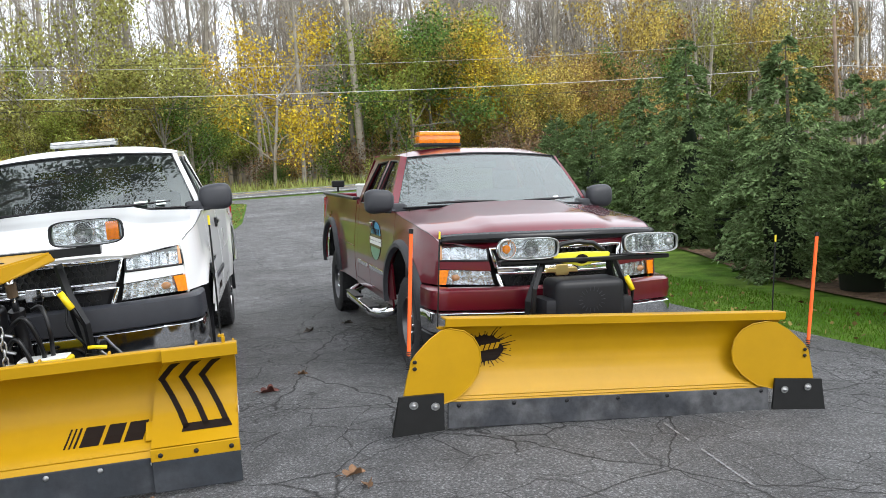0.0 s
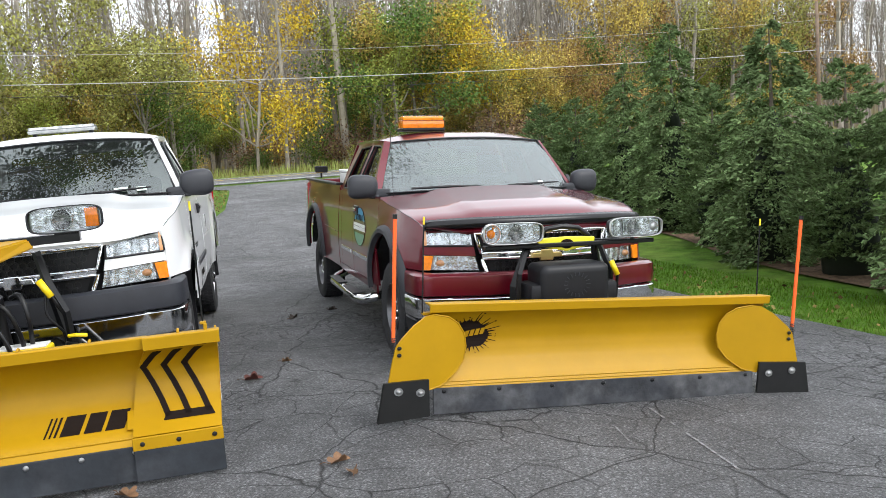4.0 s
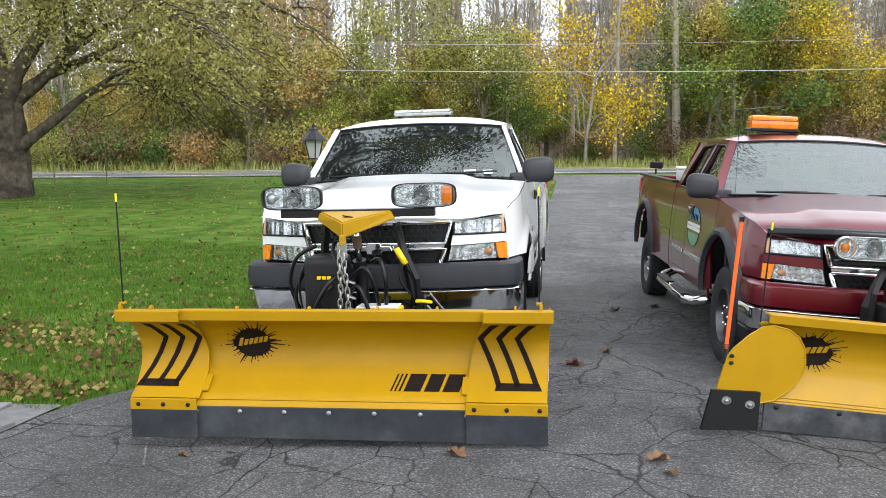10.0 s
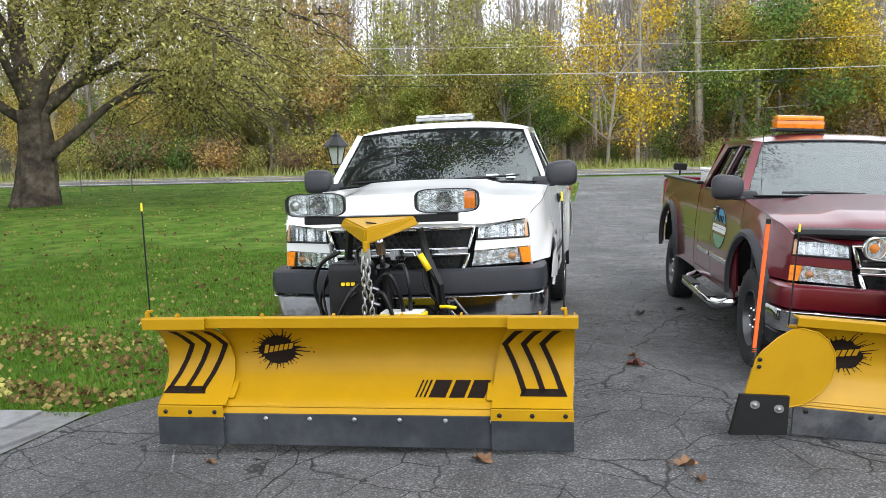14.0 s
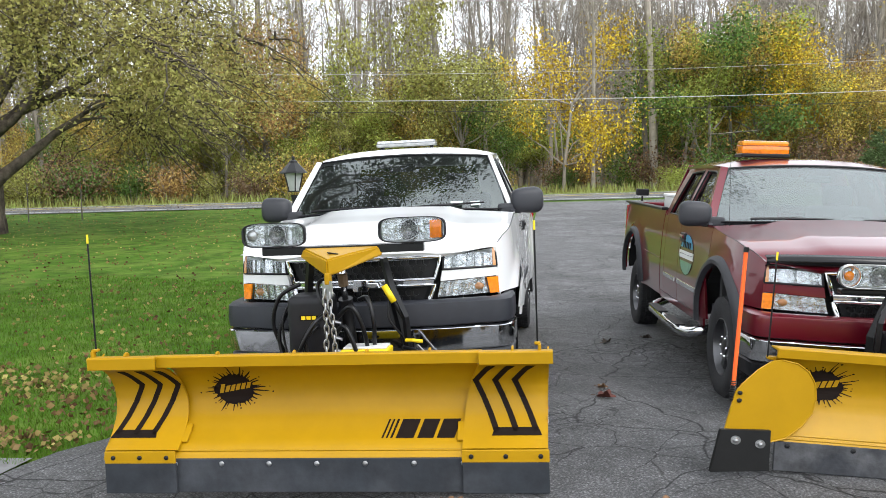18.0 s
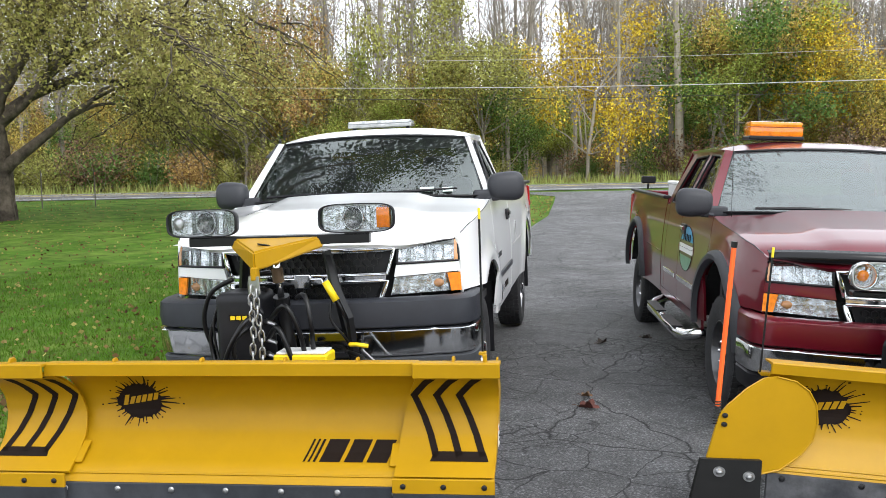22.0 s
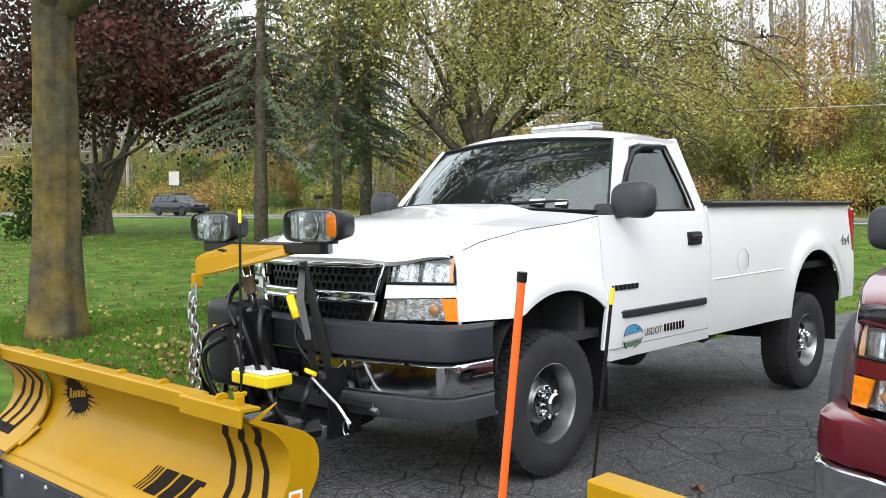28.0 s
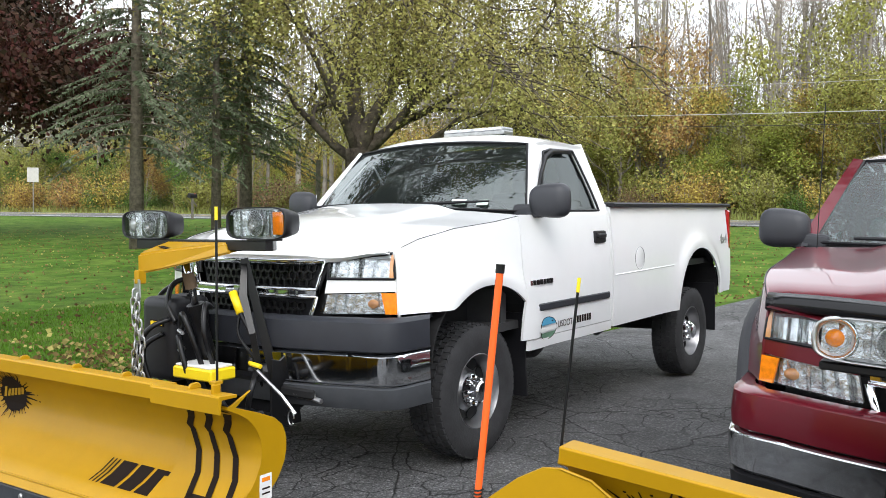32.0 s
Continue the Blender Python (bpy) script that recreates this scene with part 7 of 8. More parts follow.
def spruce(x, y, h, r, low, seed, reach):
    rng = random.Random(seed)
    t = thing("spruce", "tall spruce with drooping grey-green boughs", "tree", "spruces on the lawn", m=pose(x, y, land(x, y)))
    b = bmesh.new()
    tube([(0, 0, -0.1), (0.02, 0, h * 0.4), (0, 0.02, h)], [r * 1.25, r * 0.8, r * 0.15], 10, True, b)
    lb = bmesh.new()
    z = low
    while z < h - 0.5:
        f = (z - low) / (h - low)
        for k in range(6):
            a = rng.uniform(0, 2 * math.pi)
            ln = reach * (1 - f) ** 0.8 * rng.uniform(0.65, 1.1) + 0.3
            d = Vector((math.cos(a), math.sin(a), 0))
            pts = [Vector((0, 0, z)) + d * ln * u + Vector((0, 0, 0.05 * ln * u - 0.42 * ln * u * u + (0.16 * ln * max(0, u - 0.75)))) for u in linspace(0, 1, 5)]
            tube(pts, [0.028, 0.022, 0.017, 0.012, 0.008, 0.004], 4, False, b)
            side = d.cross(Vector((0, 0, 1)))
            for _ in range(int(62 * ln / 2) + 10):
                u = rng.uniform(0.18, 1.0) * 5
                i = min(4, int(u))
                p = pts[i].lerp(pts[i + 1], u - i)
                tw = (side * rng.choice((-1, 1)) * rng.uniform(0.5, 1) + d * rng.uniform(0.1, 0.8) + Vector((0, 0, -rng.uniform(0.1, 1.1)))).normalized()
                l = rng.uniform(0.13, 0.30) * (1.15 - 0.1 * u)
                wv = tw.cross(Vector((rng.gauss(0, 1), rng.gauss(0, 1), rng.gauss(0, 1)))).normalized() * rng.uniform(0.018, 0.036)
                lb.faces.new((lb.verts.new(p - wv * 0.6), lb.verts.new(p + tw * l * 0.5 - wv), lb.verts.new(p + tw * l), lb.verts.new(p + tw * l * 0.5 + wv)))
        z += rng.uniform(0.22, 0.42)
    part("trunk", b, BARK, t, smooth=True)
    part("foliage", lb, SPRUCE, t)


def cedar(x, y, h, r, seed, loose):
    """A hedge cedar: many small fan-like sprays round a centre coloured as inner shade."""
    rng = random.Random(seed)
    t = thing("cedar", "dense green cedar in the hedge row", "tree", "cedars of the hedge", m=pose(x, y, land(x, y)))

    def rad(z, a):
        f = z / h
        prof = (1 - f ** 1.7) ** 0.75 * (0.86 + 0.3 * min(1, f * 4) - 0.16)
        return r * prof * (1 + 0.13 * math.sin(3 * a + z * 2.3 + seed) + 0.10 * math.sin(7 * a - z * 4 + seed * 2))

    # added solid centre; its near-black colour paints the shade between the boughs
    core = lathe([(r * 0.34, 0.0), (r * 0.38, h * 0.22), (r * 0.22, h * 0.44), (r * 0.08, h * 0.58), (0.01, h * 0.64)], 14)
    part("core", core, CEDARSHADE, t, smooth=True)
    part("trunk", tube([(0, 0, -0.1), (0, 0, h * 0.5), (0, 0, h * 0.97)], [0.09, 0.04, 0.006], 8), BARK, t)
    b = bmesh.new()
    up_ = Vector((0, 0, 1))
    for _ in range(int((270 if loose else 340) * h / 3.0)):
        z = h * (1 - rng.random() ** 0.72 * 0.99)
        a = rng.uniform(0, 2 * math.pi)
        ln = max(0.10, rad(z, a) * rng.uniform(0.82, 1.22 if loose else 1.1))
        d = Vector((math.cos(a), math.sin(a), 0))
        lift = rng.uniform(0.05, 0.30) if loose else rng.uniform(0.35, 0.75)
        droop = rng.uniform(0.35, 0.65) if loose else rng.uniform(0.05, 0.25)
        side = d.cross(up_)
        for j in range(int(34 + 70 * ln)):
            u = 0.40 + 0.60 * rng.random() ** 0.7
            p = d * ln * u + up_ * (z + ln * (lift * u - droop * u * u)) + side * rng.gauss(0, 0.20 * ln * (1.25 - u))
            w = (d * rng.uniform(0.3, 1.1) + side * rng.gauss(0, 0.6) + up_ * (rng.gauss(-0.25, 0.35) if loose else rng.gauss(0.35, 0.4))).normalized()
            l = rng.uniform(0.04, 0.085) * (1.15 if loose else 1.0)
            sd = w.cross(Vector((rng.gauss(0, 1), rng.gauss(0, 1), rng.gauss(0, 1)))).normalized() * l * rng.uniform(0.16, 0.30)
            b.faces.new((b.verts.new(p - w * l * 0.25), b.verts.new(p + w * l * 0.3 + sd), b.verts.new(p + w * l)))
            b.faces.new((b.verts.new(p - w * l * 0.2), b.verts.new(p + w * l * 0.85), b.verts.new(p + w * l * 0.25 - sd * 1.3)))
    part("fronds", b, CEDAR, t)


def near_trees():
    broad_tree("lawn_maple", "shade maple with thick lichen-covered trunk on the lawn", -9.63, 5.33, 0.29,
               [(3.9, (0.80, 0.58, 0.75), 4.8, 0.16), (4.1, (0.95, 0.25, 0.85), 4.2, 0.14), (3.9, (0.6, 0.8, 0.8), 5.0, 0.14), (3.9, (0.2, 1.0, 0.9), 2.9, 0.13), (4.1, (-0.7, 0.3, 1.1), 3.0, 0.14), (4.2, (0.3, -0.9, 1.1), 3.0, 0.13), (4.4, (0.1, 0.1, 1.6), 3.4, 0.16), (3.9, (1.0, -0.1, 0.8), 3.0, 0.12)],
               SHADEMAPLE, BARKMOSS, 30000, 0.15, 0.55, 3, 3, 2, 0.2, 0.06)
    broad_tree("dark_maple", "twin-stemmed maple with dark red foliage", -41.0, 9.7, 0.55,
               [(0.7, (-0.25, -0.55, 1.9), 5.0, 0.30), (0.8, (0.2, 0.75, 1.8), 5.4, 0.30), (2.2, (0.7, 0.6, 1.0), 5.0, 0.16), (2.5, (0.5, -0.6, 1.0), 4.6, 0.16), (3.0, (0.8, 0.9, 0.7), 5.0, 0.12), (3.2, (0.9, -0.2, 0.9), 5.0, 0.12)],
               DARKMAPLE, BARK, 40000, 0.24, 1.05, 8, 3, 2, 0.5, 0.0)
    broad_tree("old_willow", "old broad willow with furrowed trunk and thin olive leaves", -25.5, 20.7, 0.62,
               [(1.2, (0.92, 0.60, 0.75), 4.4, 0.25), (2.3, (-0.35, -0.1, 1.7), 6.5, 0.42), (2.6, (0.30, 0.10, 1.5), 6.5, 0.32), (2.8, (-0.9, -0.5, 1.0), 5.0, 0.20), (2.9, (0.8, 0.75, 1.05), 6.2, 0.22), (3.1, (0.3, -0.9, 1.0), 5.0, 0.18), (3.2, (1.0, 0.55, 0.9), 6.4, 0.20), (3.0, (0.95, 0.4, 0.7), 5.6, 0.16)],
               WILLOWLEAF, BARKDARK, 22000, 0.11, 1.0, 5, 3, 2, 0.7, -0.06, 400)
    spruce(-25.5, 12.7, 15, 0.20, 3.1, 21, 3.1)
    spruce(-27.0, 15.9, 14, 0.15, 3.5, 22, 2.6)
    spruce(-29.0, 17.9, 15, 0.21, 3.1, 23, 3.1)
    for k, (x, y, h, r, loose) in enumerate(((2.02, 23.5, 2.85, 0.95, False), (3.0, 21.55, 3.5, 0.95, True), (3.6, 18.75, 4.15, 1.0, True), (3.84, 16.35, 2.7, 0.85, False), (4.23, 14.24, 3.55, 1.1, True), (4.64, 12.47, 2.72, 0.98, False), (5.3, 10.7, 3.05, 1.05, True), (6.1, 8.9, 3.0, 0.95, False), (1.2, 25.4, 2.8, 0.9, False))):
        cedar(x, y, h, r, 40 + k, loose)
    bed = strip(evenly([(7.2, 5.4), (5.15, 9.45), (4.45, 11.2), (4.05, 12.5), (3.7, 14.3), (3.4, 17.3), (2.6, 20.6), (1.5, 23.7), (0.7, 25.7)], 40), evenly([(9.0, 6.2), (6.9, 10.2), (6.1, 12.2), (5.5, 13.6), (5.2, 15.2), (4.9, 18.3), (4.1, 21.6), (3.0, 25), (2.2, 26.8)], 40), 0, MULCH, "mulch_bed", 0.006, wide=8)
    tagged(bed, "brown bark mulch under the hedge", "mulch", kind="structure")
    rng = random.Random(77)
    for (x, y, s) in ((-37.5, 7.0, 1.3), (-40.6, 8.8, 1.1)):
        b = leaves([Vector((rng.gauss(0, 0.5), rng.gauss(0, 0.5), rng.uniform(0.1, 2.2))) for _ in range(40)], 900, 0.20, rng, 0.25)
        part("foliage", b, SHADEMAPLE, tagged(new("bush"), "dark green bush beside the far trees", "shrub")).parent.matrix_basis = pose(x, y, land(x, y)) @ Matrix.Diagonal((s, s, s, 1))


woodland_backdrop()
far_woods()
near_trees()


# ---- lawn cover, leaves ----
def lawn_cover():
    rng = random.Random(5)
    b = bmesh.new()

    def blade(x, y, h):
        z = land(x, y) - 0.02
        p = Vector((x, y, z))
        a = rng.uniform(0, 6.28)
        s = Vector((math.cos(a), math.sin(a), 0)) * 0.0035 * (1 + h * 8)
        q = p + Vector((rng.gauss(0, 0.4) * h, rng.gauss(0, 0.4) * h, h))
        b.faces.new((b.verts.new(p - s), b.verts.new(p + s), b.verts.new(q)))

    left = [(y, x) for x, y in LEFT_EDGE]
    right = [(y, x) for x, y in RIGHT_EDGE]
    for _ in range(60000):
        y = 4.75 + 9 * rng.random() ** 1.25
        x = curve(left, y) - 0.02 - 7.5 * rng.random() ** 1.2
        blade(x, y, rng.uniform(0.025, 0.06))
    for _ in range(19000):
        y = rng.uniform(6.5, 15)
        x0 = curve(right, y)
        blade(x0 + rng.uniform(0.02, 1.75), y, rng.uniform(0.025, 0.06))
    g = part("grass", b, mat("grass_blades", (0.09, 0.175, 0.018), 0.8, island=0.45, huevar=0.02, trans=0.35, spec=0.1))
    tagged(g, "short green grass blades along the driveway", "grass", kind="stuff")
    # leaves on the lawn
    b = bmesh.new()
    for k in range(11000):
        r = rng.random()
        if r < 0.93:
            y = 5 + 32 * rng.random() ** 1.5
            x = curve(left, y) - 0.1 - 34 * rng.random() ** 1.6
        elif r < 0.98:
            x, y = rng.gauss(-6.75, 1.0), rng.gauss(6.5, 0.35)
        else:
            x, y = rng.gauss(-5.25, 0.35), rng.gauss(5.12, 0.15)
        if x > curve(left, y) - 0.05 or y < 4.6:
            continue
        p = Vector((x, y, land(x, y) + rng.uniform(0.01, 0.035)))
        leaf_quad(b, p, rng.uniform(0.04, 0.068), rng, 0.75, 0.75)
    for k in range(120):
        y = rng.uniform(6.5, 14)
        x = curve(right, y) + rng.uniform(0.1, 1.4)
        leaf_quad(b, Vector((x, y, land(x, y) + 0.02)), 0.06, rng, 0.75, 0.75)
    l = part("fallen_leaves", b, mat("fallen_leaf", (0.150, 0.092, 0.041), 0.8, island=0.6, huevar=0.03, second=(0.29, 0.235, 0.085), scale=2.0, spec=0.1))
    tagged(l, "small dry leaves scattered over the lawn", "leaves", kind="stuff")


def dry_leaf(x, y, size, spin, tone, curl):
    """One curled lobed maple leaf on the asphalt."""
    t = tagged(new("fallen_leaf"), "curled dry %s leaf on the asphalt" % tone, "leaf", "leaves on the driveway")
    t.matrix_basis = pose(x, y, land(x, y) + 0.004, 0, 0, spin)
    size *= 0.82
    b = bmesh.new()
    n = 20
    cen = b.verts.new((0, 0, 0.004))
    ring = []
    for k in range(n):
        a = 2 * math.pi * k / n
        r = size * 0.5 * (0.62 + 0.38 * abs(math.cos(2.5 * a))) * (1.15 if math.cos(a) > 0.7 else 1)
        z = curl * (r * math.sin(a)) ** 2 / (size * 0.25) + 0.006 * math.sin(3 * a) + 0.008
        ring.append(b.verts.new((r * math.cos(a), r * math.sin(a) * 0.8, z)))
    for k in range(n):
        b.faces.new((cen, ring[k], ring[(k + 1) % n]))
    bmesh.ops.subdivide_edges(b, edges=b.edges[:], cuts=1)
    cols = {"red-brown": (0.10, 0.028, 0.020), "tan": (0.17, 0.088, 0.042), "brown": (0.14, 0.075, 0.035), "dark": (0.035, 0.025, 0.018)}
    part("blade", b, mat("dry_leaf_" + tone, cols[tone], 0.75, var=0.4, scale=25, bump=0.3, bscale=60), t)
    part("stalk", tube([(-size * 0.42, 0, 0.008), (-size * 0.62, 0.01, 0.018), (-size * 0.8, 0.015, 0.012)], 0.0022, 5), mat("leaf_stalk", (0.12, 0.06, 0.03), 0.8), t)
    return t


lawn_cover()
wind_leaf = dry_leaf(-1.61, 7.08, 0.17, 20, "red-brown", 0.4)
for lx, ly, ls, sp, tn, cu in ((-0.56, 5.13, 0.15, 40, "tan", 0.35), (-1.58, 4.91, 0.16, -20, "tan", 0.3), (-2.1, 5.09, 0.18, 15, "brown", 0.35), (-1.62, 5.13, 0.08, 60, "brown", 0.3), (-1.62, 9.96, 0.12, 0, "dark", 0.4), (-1.95, 9.58, 0.14, 70, "dark", 0.4), (-0.46, 4.98, 0.10, 120, "brown", 0.4), (-1.5, 7.62, 0.10, 15, "brown", 0.4), (-3.0, 4.40, 0.08, 10, "brown", 0.3), (-3.25, 8.0, 0.07, 10, "dark", 0.3), (0.9, 8.6, 0.07, 30, "dark", 0.3)):
    dry_leaf(lx, ly, ls, sp, tn, cu)


# ---- roadside and garden things ----
def lantern_post():
    x, y = -6.72, 11.19
    z = land(x, y)
    t = thing("lamp_post", "black garden lamp post with a glass lantern", "lamp post", m=pose(x, y, z))
    iron = mat("black_iron", (0.012, 0.012, 0.013), 0.45, var=0.2)
    part("post", lathe([(0.06, 0.0), (0.05, 0.08), (0.035, 0.12), (0.033, 1.50 - z), (0.045, 1.54 - z), (0.05, 1.58 - z)], 12), iron, t)
    top = 1.63 - z
    b = bmesh.new()
    for k in range(4):
        a = math.pi / 4 + k * math.pi / 2
        tube([(0.07 * math.cos(a), 0.07 * math.sin(a), top), (0.13 * math.cos(a), 0.13 * math.sin(a), top + 0.26)], 0.009, 5, True, b)
    part("cage", b, iron, t)
    part("lantern_floor", box(0.12, 0.12, 0.015, (0, 0, top)), iron, t)
    b = bmesh.new()
    lo = [b.verts.new((0.066 * math.cos(a), 0.066 * math.sin(a), top + 0.01)) for a in (math.pi / 4 + k * math.pi / 2 for k in range(4))]
    hi = [b.verts.new((0.124 * math.cos(a), 0.124 * math.sin(a), top + 0.255)) for a in (math.pi / 4 + k * math.pi / 2 for k in range(4))]
    for k in range(4):
        b.faces.new((lo[k], lo[(k + 1) % 4], hi[(k + 1) % 4], hi[k]))
    part("lantern_glass", b, mat("frosted_glass", (0.55, 0.56, 0.55), 0.2, coat=1.0), t)
    part("lantern_roof", lathe([(0.20, top + 0.25), (0.19, top + 0.27), (0.07, top + 0.39), (0.06, top + 0.42), (0.02, top + 0.44), (0.022, top + 0.47), (0.003, top + 0.50)], 8), iron, t)


def pole_and_wires():
    wood = mat("pole_wood", (0.20, 0.14, 0.10), 0.9, var=0.3, scale=5)
    wire_dark, wire_pale = mat("dark_cable", (0.03, 0.03, 0.03), 0.6), mat("pale_cable", (0.55, 0.55, 0.55), 0.5)
    for a in (47.6, -38.9, -120):
        x, y = road_point(50.0, a)
        z = land(x, y)
        t = thing("utility_pole", "weathered wooden utility pole beside the road", "utility pole", "utility poles", m=pose(x, y, z, 0, 0, 25))
        part("pole", tube([(0, 0, -0.2), (0, 0, 10.6 - z)], [0.15, 0.11], 12), wood, t, smooth=True)
        part("crossarm", box(1.8, 0.10, 0.12, (0, 0, 9.7 - z)), wood, t)
        for u in (-0.75, -0.3, 0.3, 0.75):
            part("insulator", lathe([(0.03, 0), (0.045, 0.03), (0.03, 0.06), (0.04, 0.09), (0.01, 0.12)], 10), WHITEDECAL, t, pose_=pose(u, 0, 9.76 - z))
        part("cable_box", box(0.20, 0.20, 0.35, (0.12, -0.1, 7.2 - z), 0.02), DULLSTEEL, t)
    for right_z, left_z, sag, mm, r, lab in ((7.2, 8.3, 1.05, wire_pale, 0.020, "pale telephone cable"), (6.6, 7.65, 1.05, wire_dark, 0.015, "dark telephone cable"), (9.3, 9.95, 1.40, wire_pale, 0.010, "thin overhead power line"), (9.55, 10.2, 1.44, wire_dark, 0.009, "thin overhead power line")):
        for a0, a1, z0, z1 in ((47.6, -38.9, right_z, left_z), (-38.9, -120, left_z, left_z), (47.6, 120, right_z, right_z)):
            pts = []
            for f in linspace(0, 1, 24):
                x, y = road_point(50.0, lerp(a0, a1, f))
                pts.append((x, y, lerp(z0, z1, f) - sag * 4 * f * (1 - f)))
            tagged(part("overhead_cable", tube(pts, r, 5), mm), lab + " strung between poles along the road", "cable", "overhead cables")


def roadside():
    wood = mat("grey_post_wood", (0.17, 0.15, 0.125), 0.95, var=0.4, scale=8, bump=0.4, bscale=30)
    x, y = -31.0, 22.1
    t = thing("wooden_post", "grey weathered wooden post standing on the lawn", "post", m=pose(x, y, land(x, y)))
    part("post", box(0.17, 0.17, 3.0, (0, 0, 1.4), 0.02), wood, t)
    part("cap", box(0.19, 0.19, 0.04, (0, 0, 2.92), 0.008), wood, t)
    x, y = road_point(39.6, -33.3)
    t = thing("mailbox", "black roadside mailbox on a wooden post", "mailbox", m=pose(x, y, land(x, y), 0, 0, 25))
    part("post", box(0.11, 0.11, 1.25, (0, 0, 0.6), 0.01), wood, t)
    part("brace", box(0.05, 0.08, 0.55, (0, 0.18, 0.92), 0.005, rot=pose(0, 0, 0, 45, 0, 0)), wood, t)
    prof = [(-0.12, 0.0), (0.12, 0.0), (0.12, 0.14)] + [(0.12 * math.cos(a), 0.14 + 0.12 * math.sin(a)) for a in linspace(0, math.pi, 8)[1:]]
    bx = part("box", prism(prof, 0.55, pose(0, 0.28, 1.22) @ pose(0, 0, 0, 90, 0, 0), 0.006), BLACK, t)
    part("flag", box(0.01, 0.12, 0.05, (0.14, 0.05, 1.45)), mat("flag_red", (0.35, 0.02, 0.02), 0.5), t)
    x, y = road_point(50.0, -61.0)
    t = thing("road_sign", "small pale road sign on a steel post", "road sign", m=pose(x, y, land(x, y), 0, 0, 60))
    part("post", tube([(0, 0, 0), (0, 0, 3.6)], 0.04, 8), DULLSTEEL, t)
    part("plate", box(0.9, 0.02, 1.2, (0, -0.05, 3.1), 0.005), mat("sign_back", (0.52, 0.50, 0.46), 0.5, metal=0.2, var=0.15), t)
    for sx, sy in ((-29.0, 25.5), (-34.5, 22.8), (-27.2, 26.5)):
        t = thing("survey_stake", "thin pale stake standing in the lawn", "stake", "stakes by the road", m=pose(sx, sy, land(sx, sy)))
        part("stake", box(0.035, 0.035, 1.5, (0, 0, 0.72)), wood, t)
        part("ribbon", box(0.05, 0.012, 0.12, (0, 0.02, 1.3)), ORANGE if sx > -28 else WHITEDECAL, t)


def flagstones():
    """The slate path that meets the driveway beside the lawn."""
    rng = random.Random(9)
    base = strip(evenly([(-4.1, 3.15), (-4.31, 4.1), (-4.53, 4.90)], 10), evenly([(-9.0, 1.4), (-9.15, 2.2), (-9.4, 3.15)], 10), 0, mat("path_mortar", (0.16, 0.16, 0.16), 0.9, var=0.3, scale=10), "path_bed", 0.006, wide=8)
    tagged(base, "grey mortar bed of the slate path", "path", kind="structure")
    k = 0
    for i in range(9):
        for j in range(4):
            u0, u1 = i / 9 + rng.uniform(0, 0.012), (i + 1) / 9 - 0.006
            v0, v1 = j / 4 + 0.008, (j + 1) / 4 - 0.012
            off = (0.05 if j % 2 else 0) 
            pts = []
            for u, v in ((u0 + off, v0), (u1 + off, v0), (u1 + off + rng.uniform(-0.01, 0.01), v1), (u0 + off + rng.uniform(-0.01, 0.01), v1)):
                a = Vector((lerp(-4.14, -4.53, v), lerp(3.2, 4.88, v)))
                c = Vector((lerp(-9.0, -9.4, v), lerp(1.45, 3.12, v)))
                q = a.lerp(c, min(1, u))
                pts.append((q.x, q.y))
            b = prism(pts, 0.022 + rng.uniform(0, 0.006), Matrix.Translation((0, 0, land(*pts[0]) + 0.004)), 0.004)
            part("flagstone", b, FLAG, base)


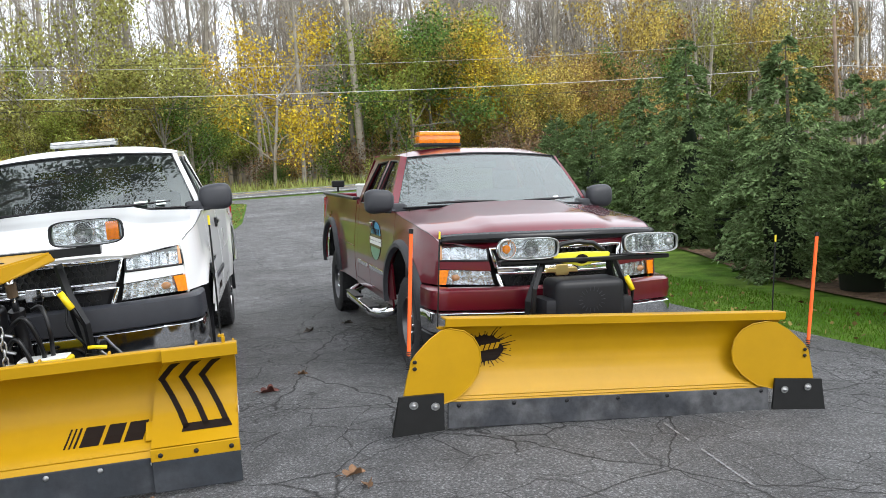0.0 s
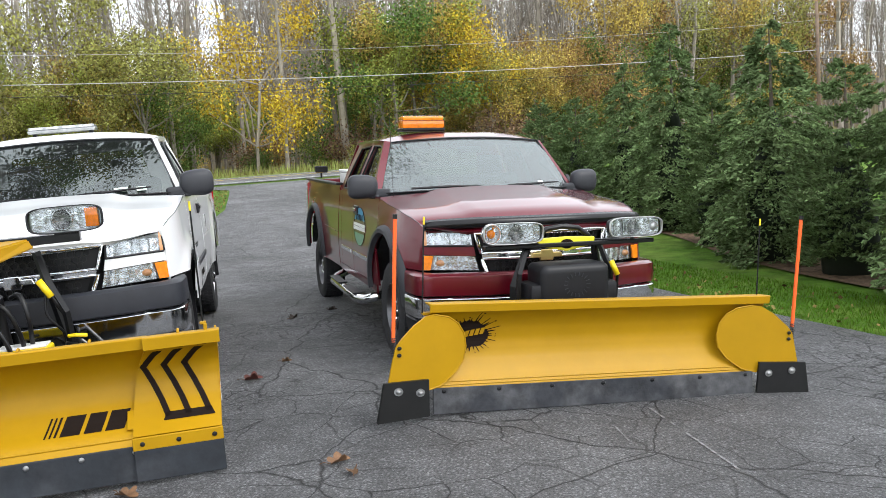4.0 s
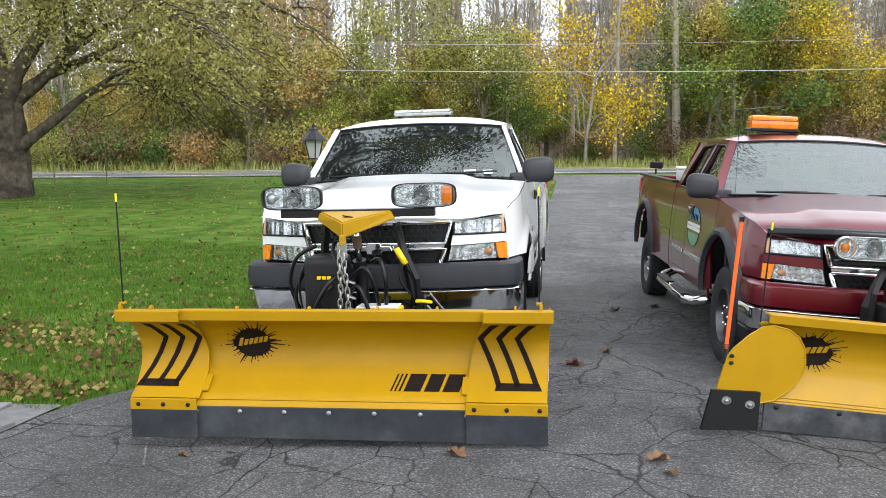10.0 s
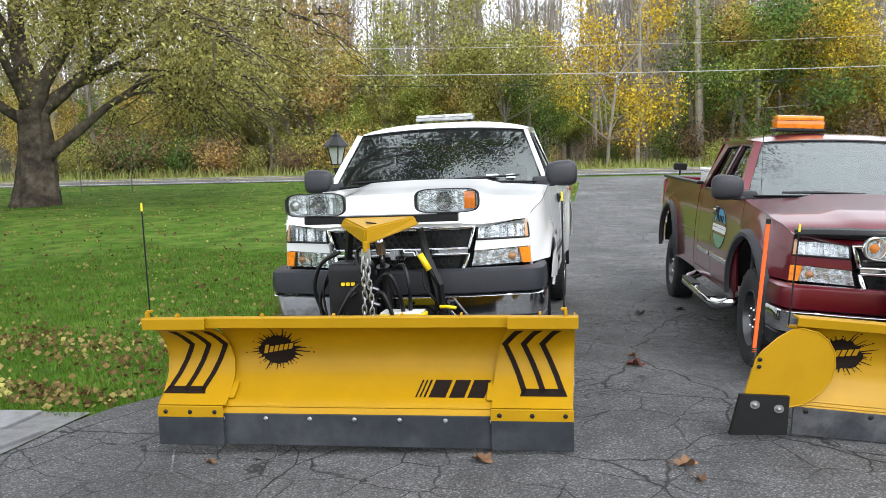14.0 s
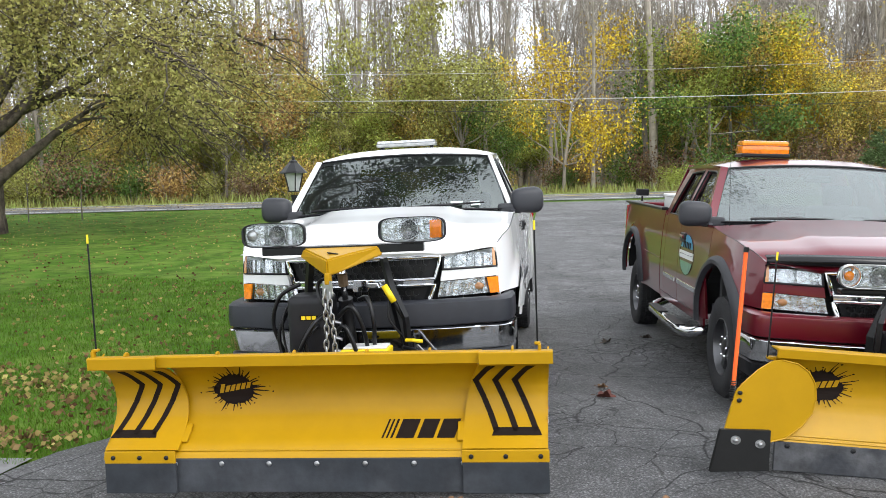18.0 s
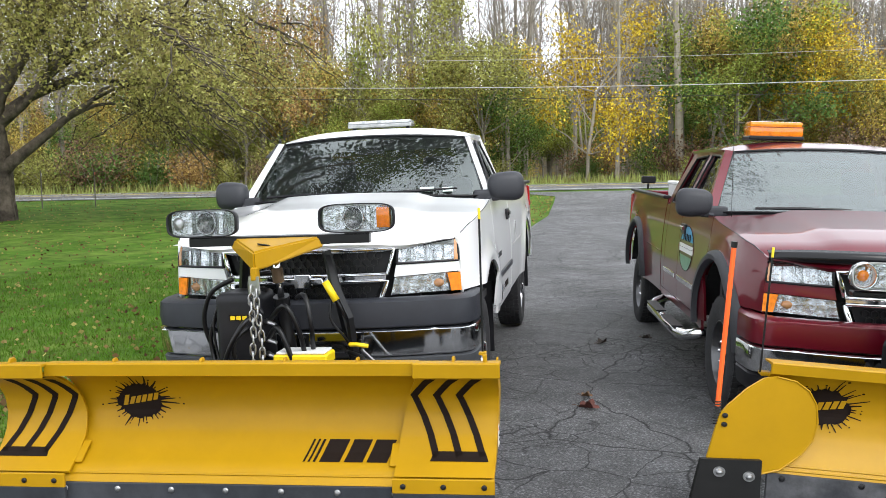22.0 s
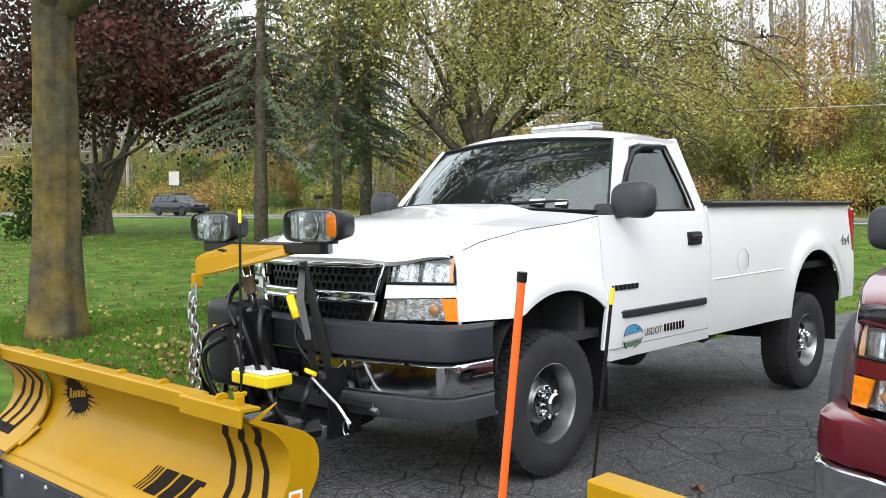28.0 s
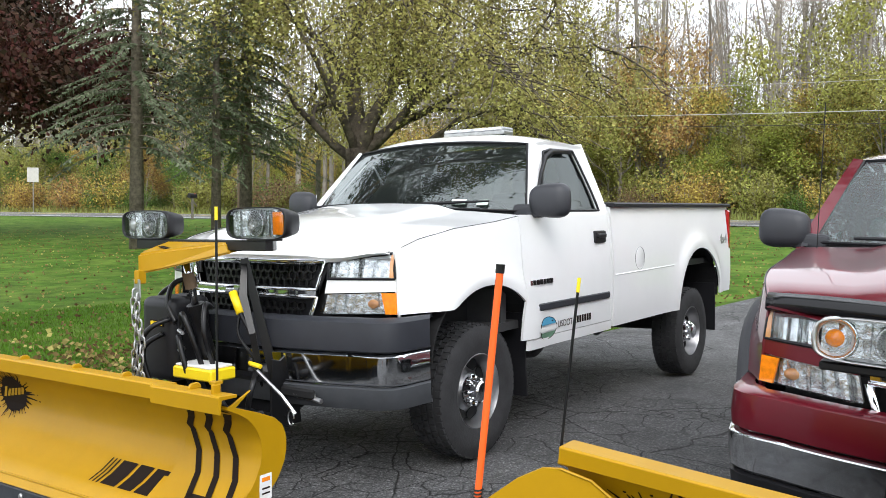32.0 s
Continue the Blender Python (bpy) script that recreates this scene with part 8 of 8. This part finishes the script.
def suv():
    """The dark car that passes on the road; x forward, z up from the road."""
    t = thing("passing_car", "dark blue estate car driving along the road", "car", m=pose(0, 0, 0))
    paint = mat("midnight_paint", (0.008, 0.009, 0.014), 0.3, coat=0.3)
    dark = glass("car_glass", (0.10, 0.11, 0.11), 0.0, 1.7)
    L, W = 2.42, 0.88
    top = [(-L, 0.62), (-2.40, 0.98), (-2.30, 1.02), (0.78, 1.02), (0.95, 1.00), (2.15, 0.86), (2.34, 0.74), (L, 0.50)]
    cols = []
    for x in sorted(set(linspace(-L, L, 40) + [-1.42 + 0.39 * math.cos(math.pi * k / 10) for k in range(11)] + [1.42 + 0.39 * math.cos(math.pi * k / 10) for k in range(11)])):
        low = 0.30
        for c in (-1.42, 1.42):
            f = 1 - ((x - c) / 0.39) ** 2
            if f > 0:
                low = max(low, 0.34 + 0.38 * math.sqrt(f))
        cols.append((x, low, max(low + 0.02, curve(top, x))))
    for s in (1, -1):
        rows = [[(x, s * (W - 0.05 * ((z - 0.65) / 0.4) ** 2 - 0.12 * max(0, abs(x) - 2.0) ** 1.5), z) for z in linspace(a, c, 6)] for x, a, c in cols]
        part("body_side", recalc(sheet(rows, 0.02)), paint, t, smooth=True, sharp=50)
        part("sill", box(2.1, 0.06, 0.14, (0, s * 0.86, 0.31), 0.02), BLACK, t)
        for x0, x1 in ((-2.10, -1.25), (-1.20, -0.38), (-0.33, 0.62)):
            b = bmesh.new()
            tx = 0.14 if x1 > 0 else 0
            b.faces.new([b.verts.new(q) for q in ((x0 + (0.16 if x0 < -2 else 0), s * 0.855, 1.04), (x1 - 0.0, s * 0.855, 1.04), (x1 - tx * 2.4, s * 0.70, 1.48), (x0 + (0.24 if x0 < -2 else 0), s * 0.70, 1.48))])
            part("side_window", b, dark, t)
        part("roof_rail", tube([(-1.9, s * 0.62, 1.60), (-1.8, s * 0.62, 1.65), (-0.2, s * 0.62, 1.67), (-0.05, s * 0.62, 1.61)], 0.018, 6), BLACK, t)
        part("headlight", box(0.10, 0.30, 0.13, (2.31, s * 0.60, 0.74), 0.03), REFLECTOR, t)
        part("tail_light", box(0.08, 0.16, 0.30, (-2.36, s * 0.74, 0.88), 0.02), mat("tail_lamp_red", (0.35, 0.01, 0.01), 0.15, coat=1), t)
        part("door_mirror", box(0.10, 0.18, 0.13, (0.42, s * 0.97, 1.06), 0.03), paint, t)
        part("pillar", tube([(0.90, s * 0.84, 1.02), (0.22, s * 0.68, 1.52)], 0.035, 5), paint, t)
        for xx in (-0.35, -1.22, -2.02):
            part("pillar", tube([(xx, s * 0.85, 1.02), (xx + 0.02, s * 0.69, 1.52)], 0.035, 5), paint, t)
    part("hood", recalc(sheet([[(x, y, curve([(0.8, 1.02), (2.15, 0.88), (2.36, 0.74)], x) + 0.04 * (1 - (y / 0.85) ** 2)) for y in linspace(-0.85, 0.85, 8)] for x in linspace(0.8, 2.36, 8)], 0.02)), paint, t, smooth=True)
    part("roof", recalc(sheet([[(x, y, 1.52 + 0.06 * (1 - (y / 0.7) ** 2)) for y in linspace(-0.70, 0.70, 8)] for x in linspace(-2.0, 0.24, 8)], 0.03)), paint, t, smooth=True)
    b = bmesh.new()
    b.faces.new([b.verts.new(q) for q in ((0.92, -0.78, 1.04), (0.92, 0.78, 1.04), (0.24, 0.66, 1.54), (0.24, -0.66, 1.54))])
    part("windscreen", b, dark, t)
    b = bmesh.new()
    b.faces.new([b.verts.new(q) for q in ((-2.34, -0.72, 1.03), (-2.34, 0.72, 1.03), (-2.04, 0.64, 1.52), (-2.04, -0.64, 1.52))])
    part("rear_window", b, dark, t)
    part("front_bumper", box(0.25, 1.66, 0.34, (2.30, 0, 0.48), 0.08, seg=3), paint, t, smooth=True)
    part("rear_bumper", box(0.22, 1.66, 0.36, (-2.36, 0, 0.50), 0.06, seg=3), paint, t, smooth=True)
    part("tailgate", box(0.06, 1.5, 0.40, (-2.38, 0, 0.84), 0.02), paint, t)
    part("grille", box(0.04, 0.62, 0.14, (2.41, 0, 0.74), 0.01), CHROME, t)
    part("underbody", box(4.3, 1.5, 0.3, (0, 0, 0.48)), WELL, t)
    part("cabin", box(2.2, 1.3, 0.42, (-0.85, 0, 0.90), 0.05), CABIN, t)
    wheels = []
    for x in (1.42, -1.42):
        for s in (1, -1):
            w = new("wheel")
            w.parent = t
            w.matrix_basis = pose(x, s * 0.80, 0.335, 0, 0, 0)
            part("tyre", lathe([(0.20, -0.10), (0.315, -0.105), (0.335, -0.07), (0.335, 0.07), (0.315, 0.105), (0.20, 0.10)], 24, "Y"), RUBBER, w, smooth=True, sharp=40)
            bb = lathe([(0.21, s * 0.06), (0.20, s * 0.09), (0.17, s * 0.05), (0.03, s * 0.07), (0.004, s * 0.07)], 20, "Y")
            for k in range(5):
                bb = box(0.16, 0.03, 0.05, (0.11 * math.cos(k * 1.2566), s * 0.085, 0.11 * math.sin(k * 1.2566)), 0.006, rot=pose(0, 0, 0, 0, -k * 72, 0), bm=bb)
            part("rim", bb, ALLOY, w)
            wheels.append((w, x, s))
    return t, wheels


def scuffs():
    """Pale scrape marks on the asphalt before the plows."""
    pale = mat("scraped_asphalt", (0.21, 0.21, 0.21), 0.8, var=0.5, scale=30)
    rng = random.Random(14)
    for x0, y0, x1, y1, w in ((1.12, 6.17, 1.40, 5.02, 0.020), (0.85, 5.9, 0.95, 5.3, 0.012), (-3.6, 4.75, -3.1, 4.2, 0.018), (-2.9, 4.9, -2.5, 4.3, 0.010), (0.35, 5.55, 0.75, 5.35, 0.010), (-0.75, 8.3, -0.5, 7.6, 0.010)):
        b = bmesh.new()
        n = 16
        for k in range(n):
            if rng.random() < 0.22:
                continue
            f0, f1 = k / n, (k + rng.uniform(0.6, 1.0)) / n
            q = []
            for f, sd in ((f0, 1), (f1, 1), (f1, -1), (f0, -1)):
                x, y = lerp(x0, x1, f), lerp(y0, y1, f)
                x += sd * w * rng.uniform(0.25, 0.5)
                q.append(b.verts.new((x, y, land(x, y) + 0.005)))
            b.faces.new(q)
        recalc(b)
        tagged(part("scuff_mark", b, pale), "pale scrape mark on the asphalt driveway", "scrape mark", "scrape marks", kind="structure")


scuffs()
lantern_post()
pole_and_wires()
roadside()
flagstones()
car, car_wheels = suv()


# ---- what moves ----
def motions():
    """The car goes by on the road at an even pace; one leaf is blown along the driveway."""
    def spot(a):
        x, y = road_point(43.0, a)
        return pose(x, y, land(x, y) + 0.02, 0, 0, math.degrees(math.atan2(0.42, 0.907)))

    speed, a28 = 19.3, -50.9
    walk(car, [(s, spot(a28 + speed * (s - 28))) for s in range(0, 33)])
    z = land(-1.7, 7.2) + 0.004
    walk(wind_leaf, [(0, pose(-1.61, 7.08, z, 0, 0, 20)), (11.7, pose(-1.61, 7.08, z, 0, 0, 20)), (12.1, pose(-1.57, 7.13, z + 0.01, 8, 0, 35)), (12.6, pose(-1.50, 7.20, z, 0, 6, 28)), (13.0, pose(-1.41, 7.31, z, 0, 0, 12)), (13.5, pose(-1.40, 7.32, z, 0, 0, 5)), (32, pose(-1.39, 7.33, z, 0, 0, 5))])


motions()
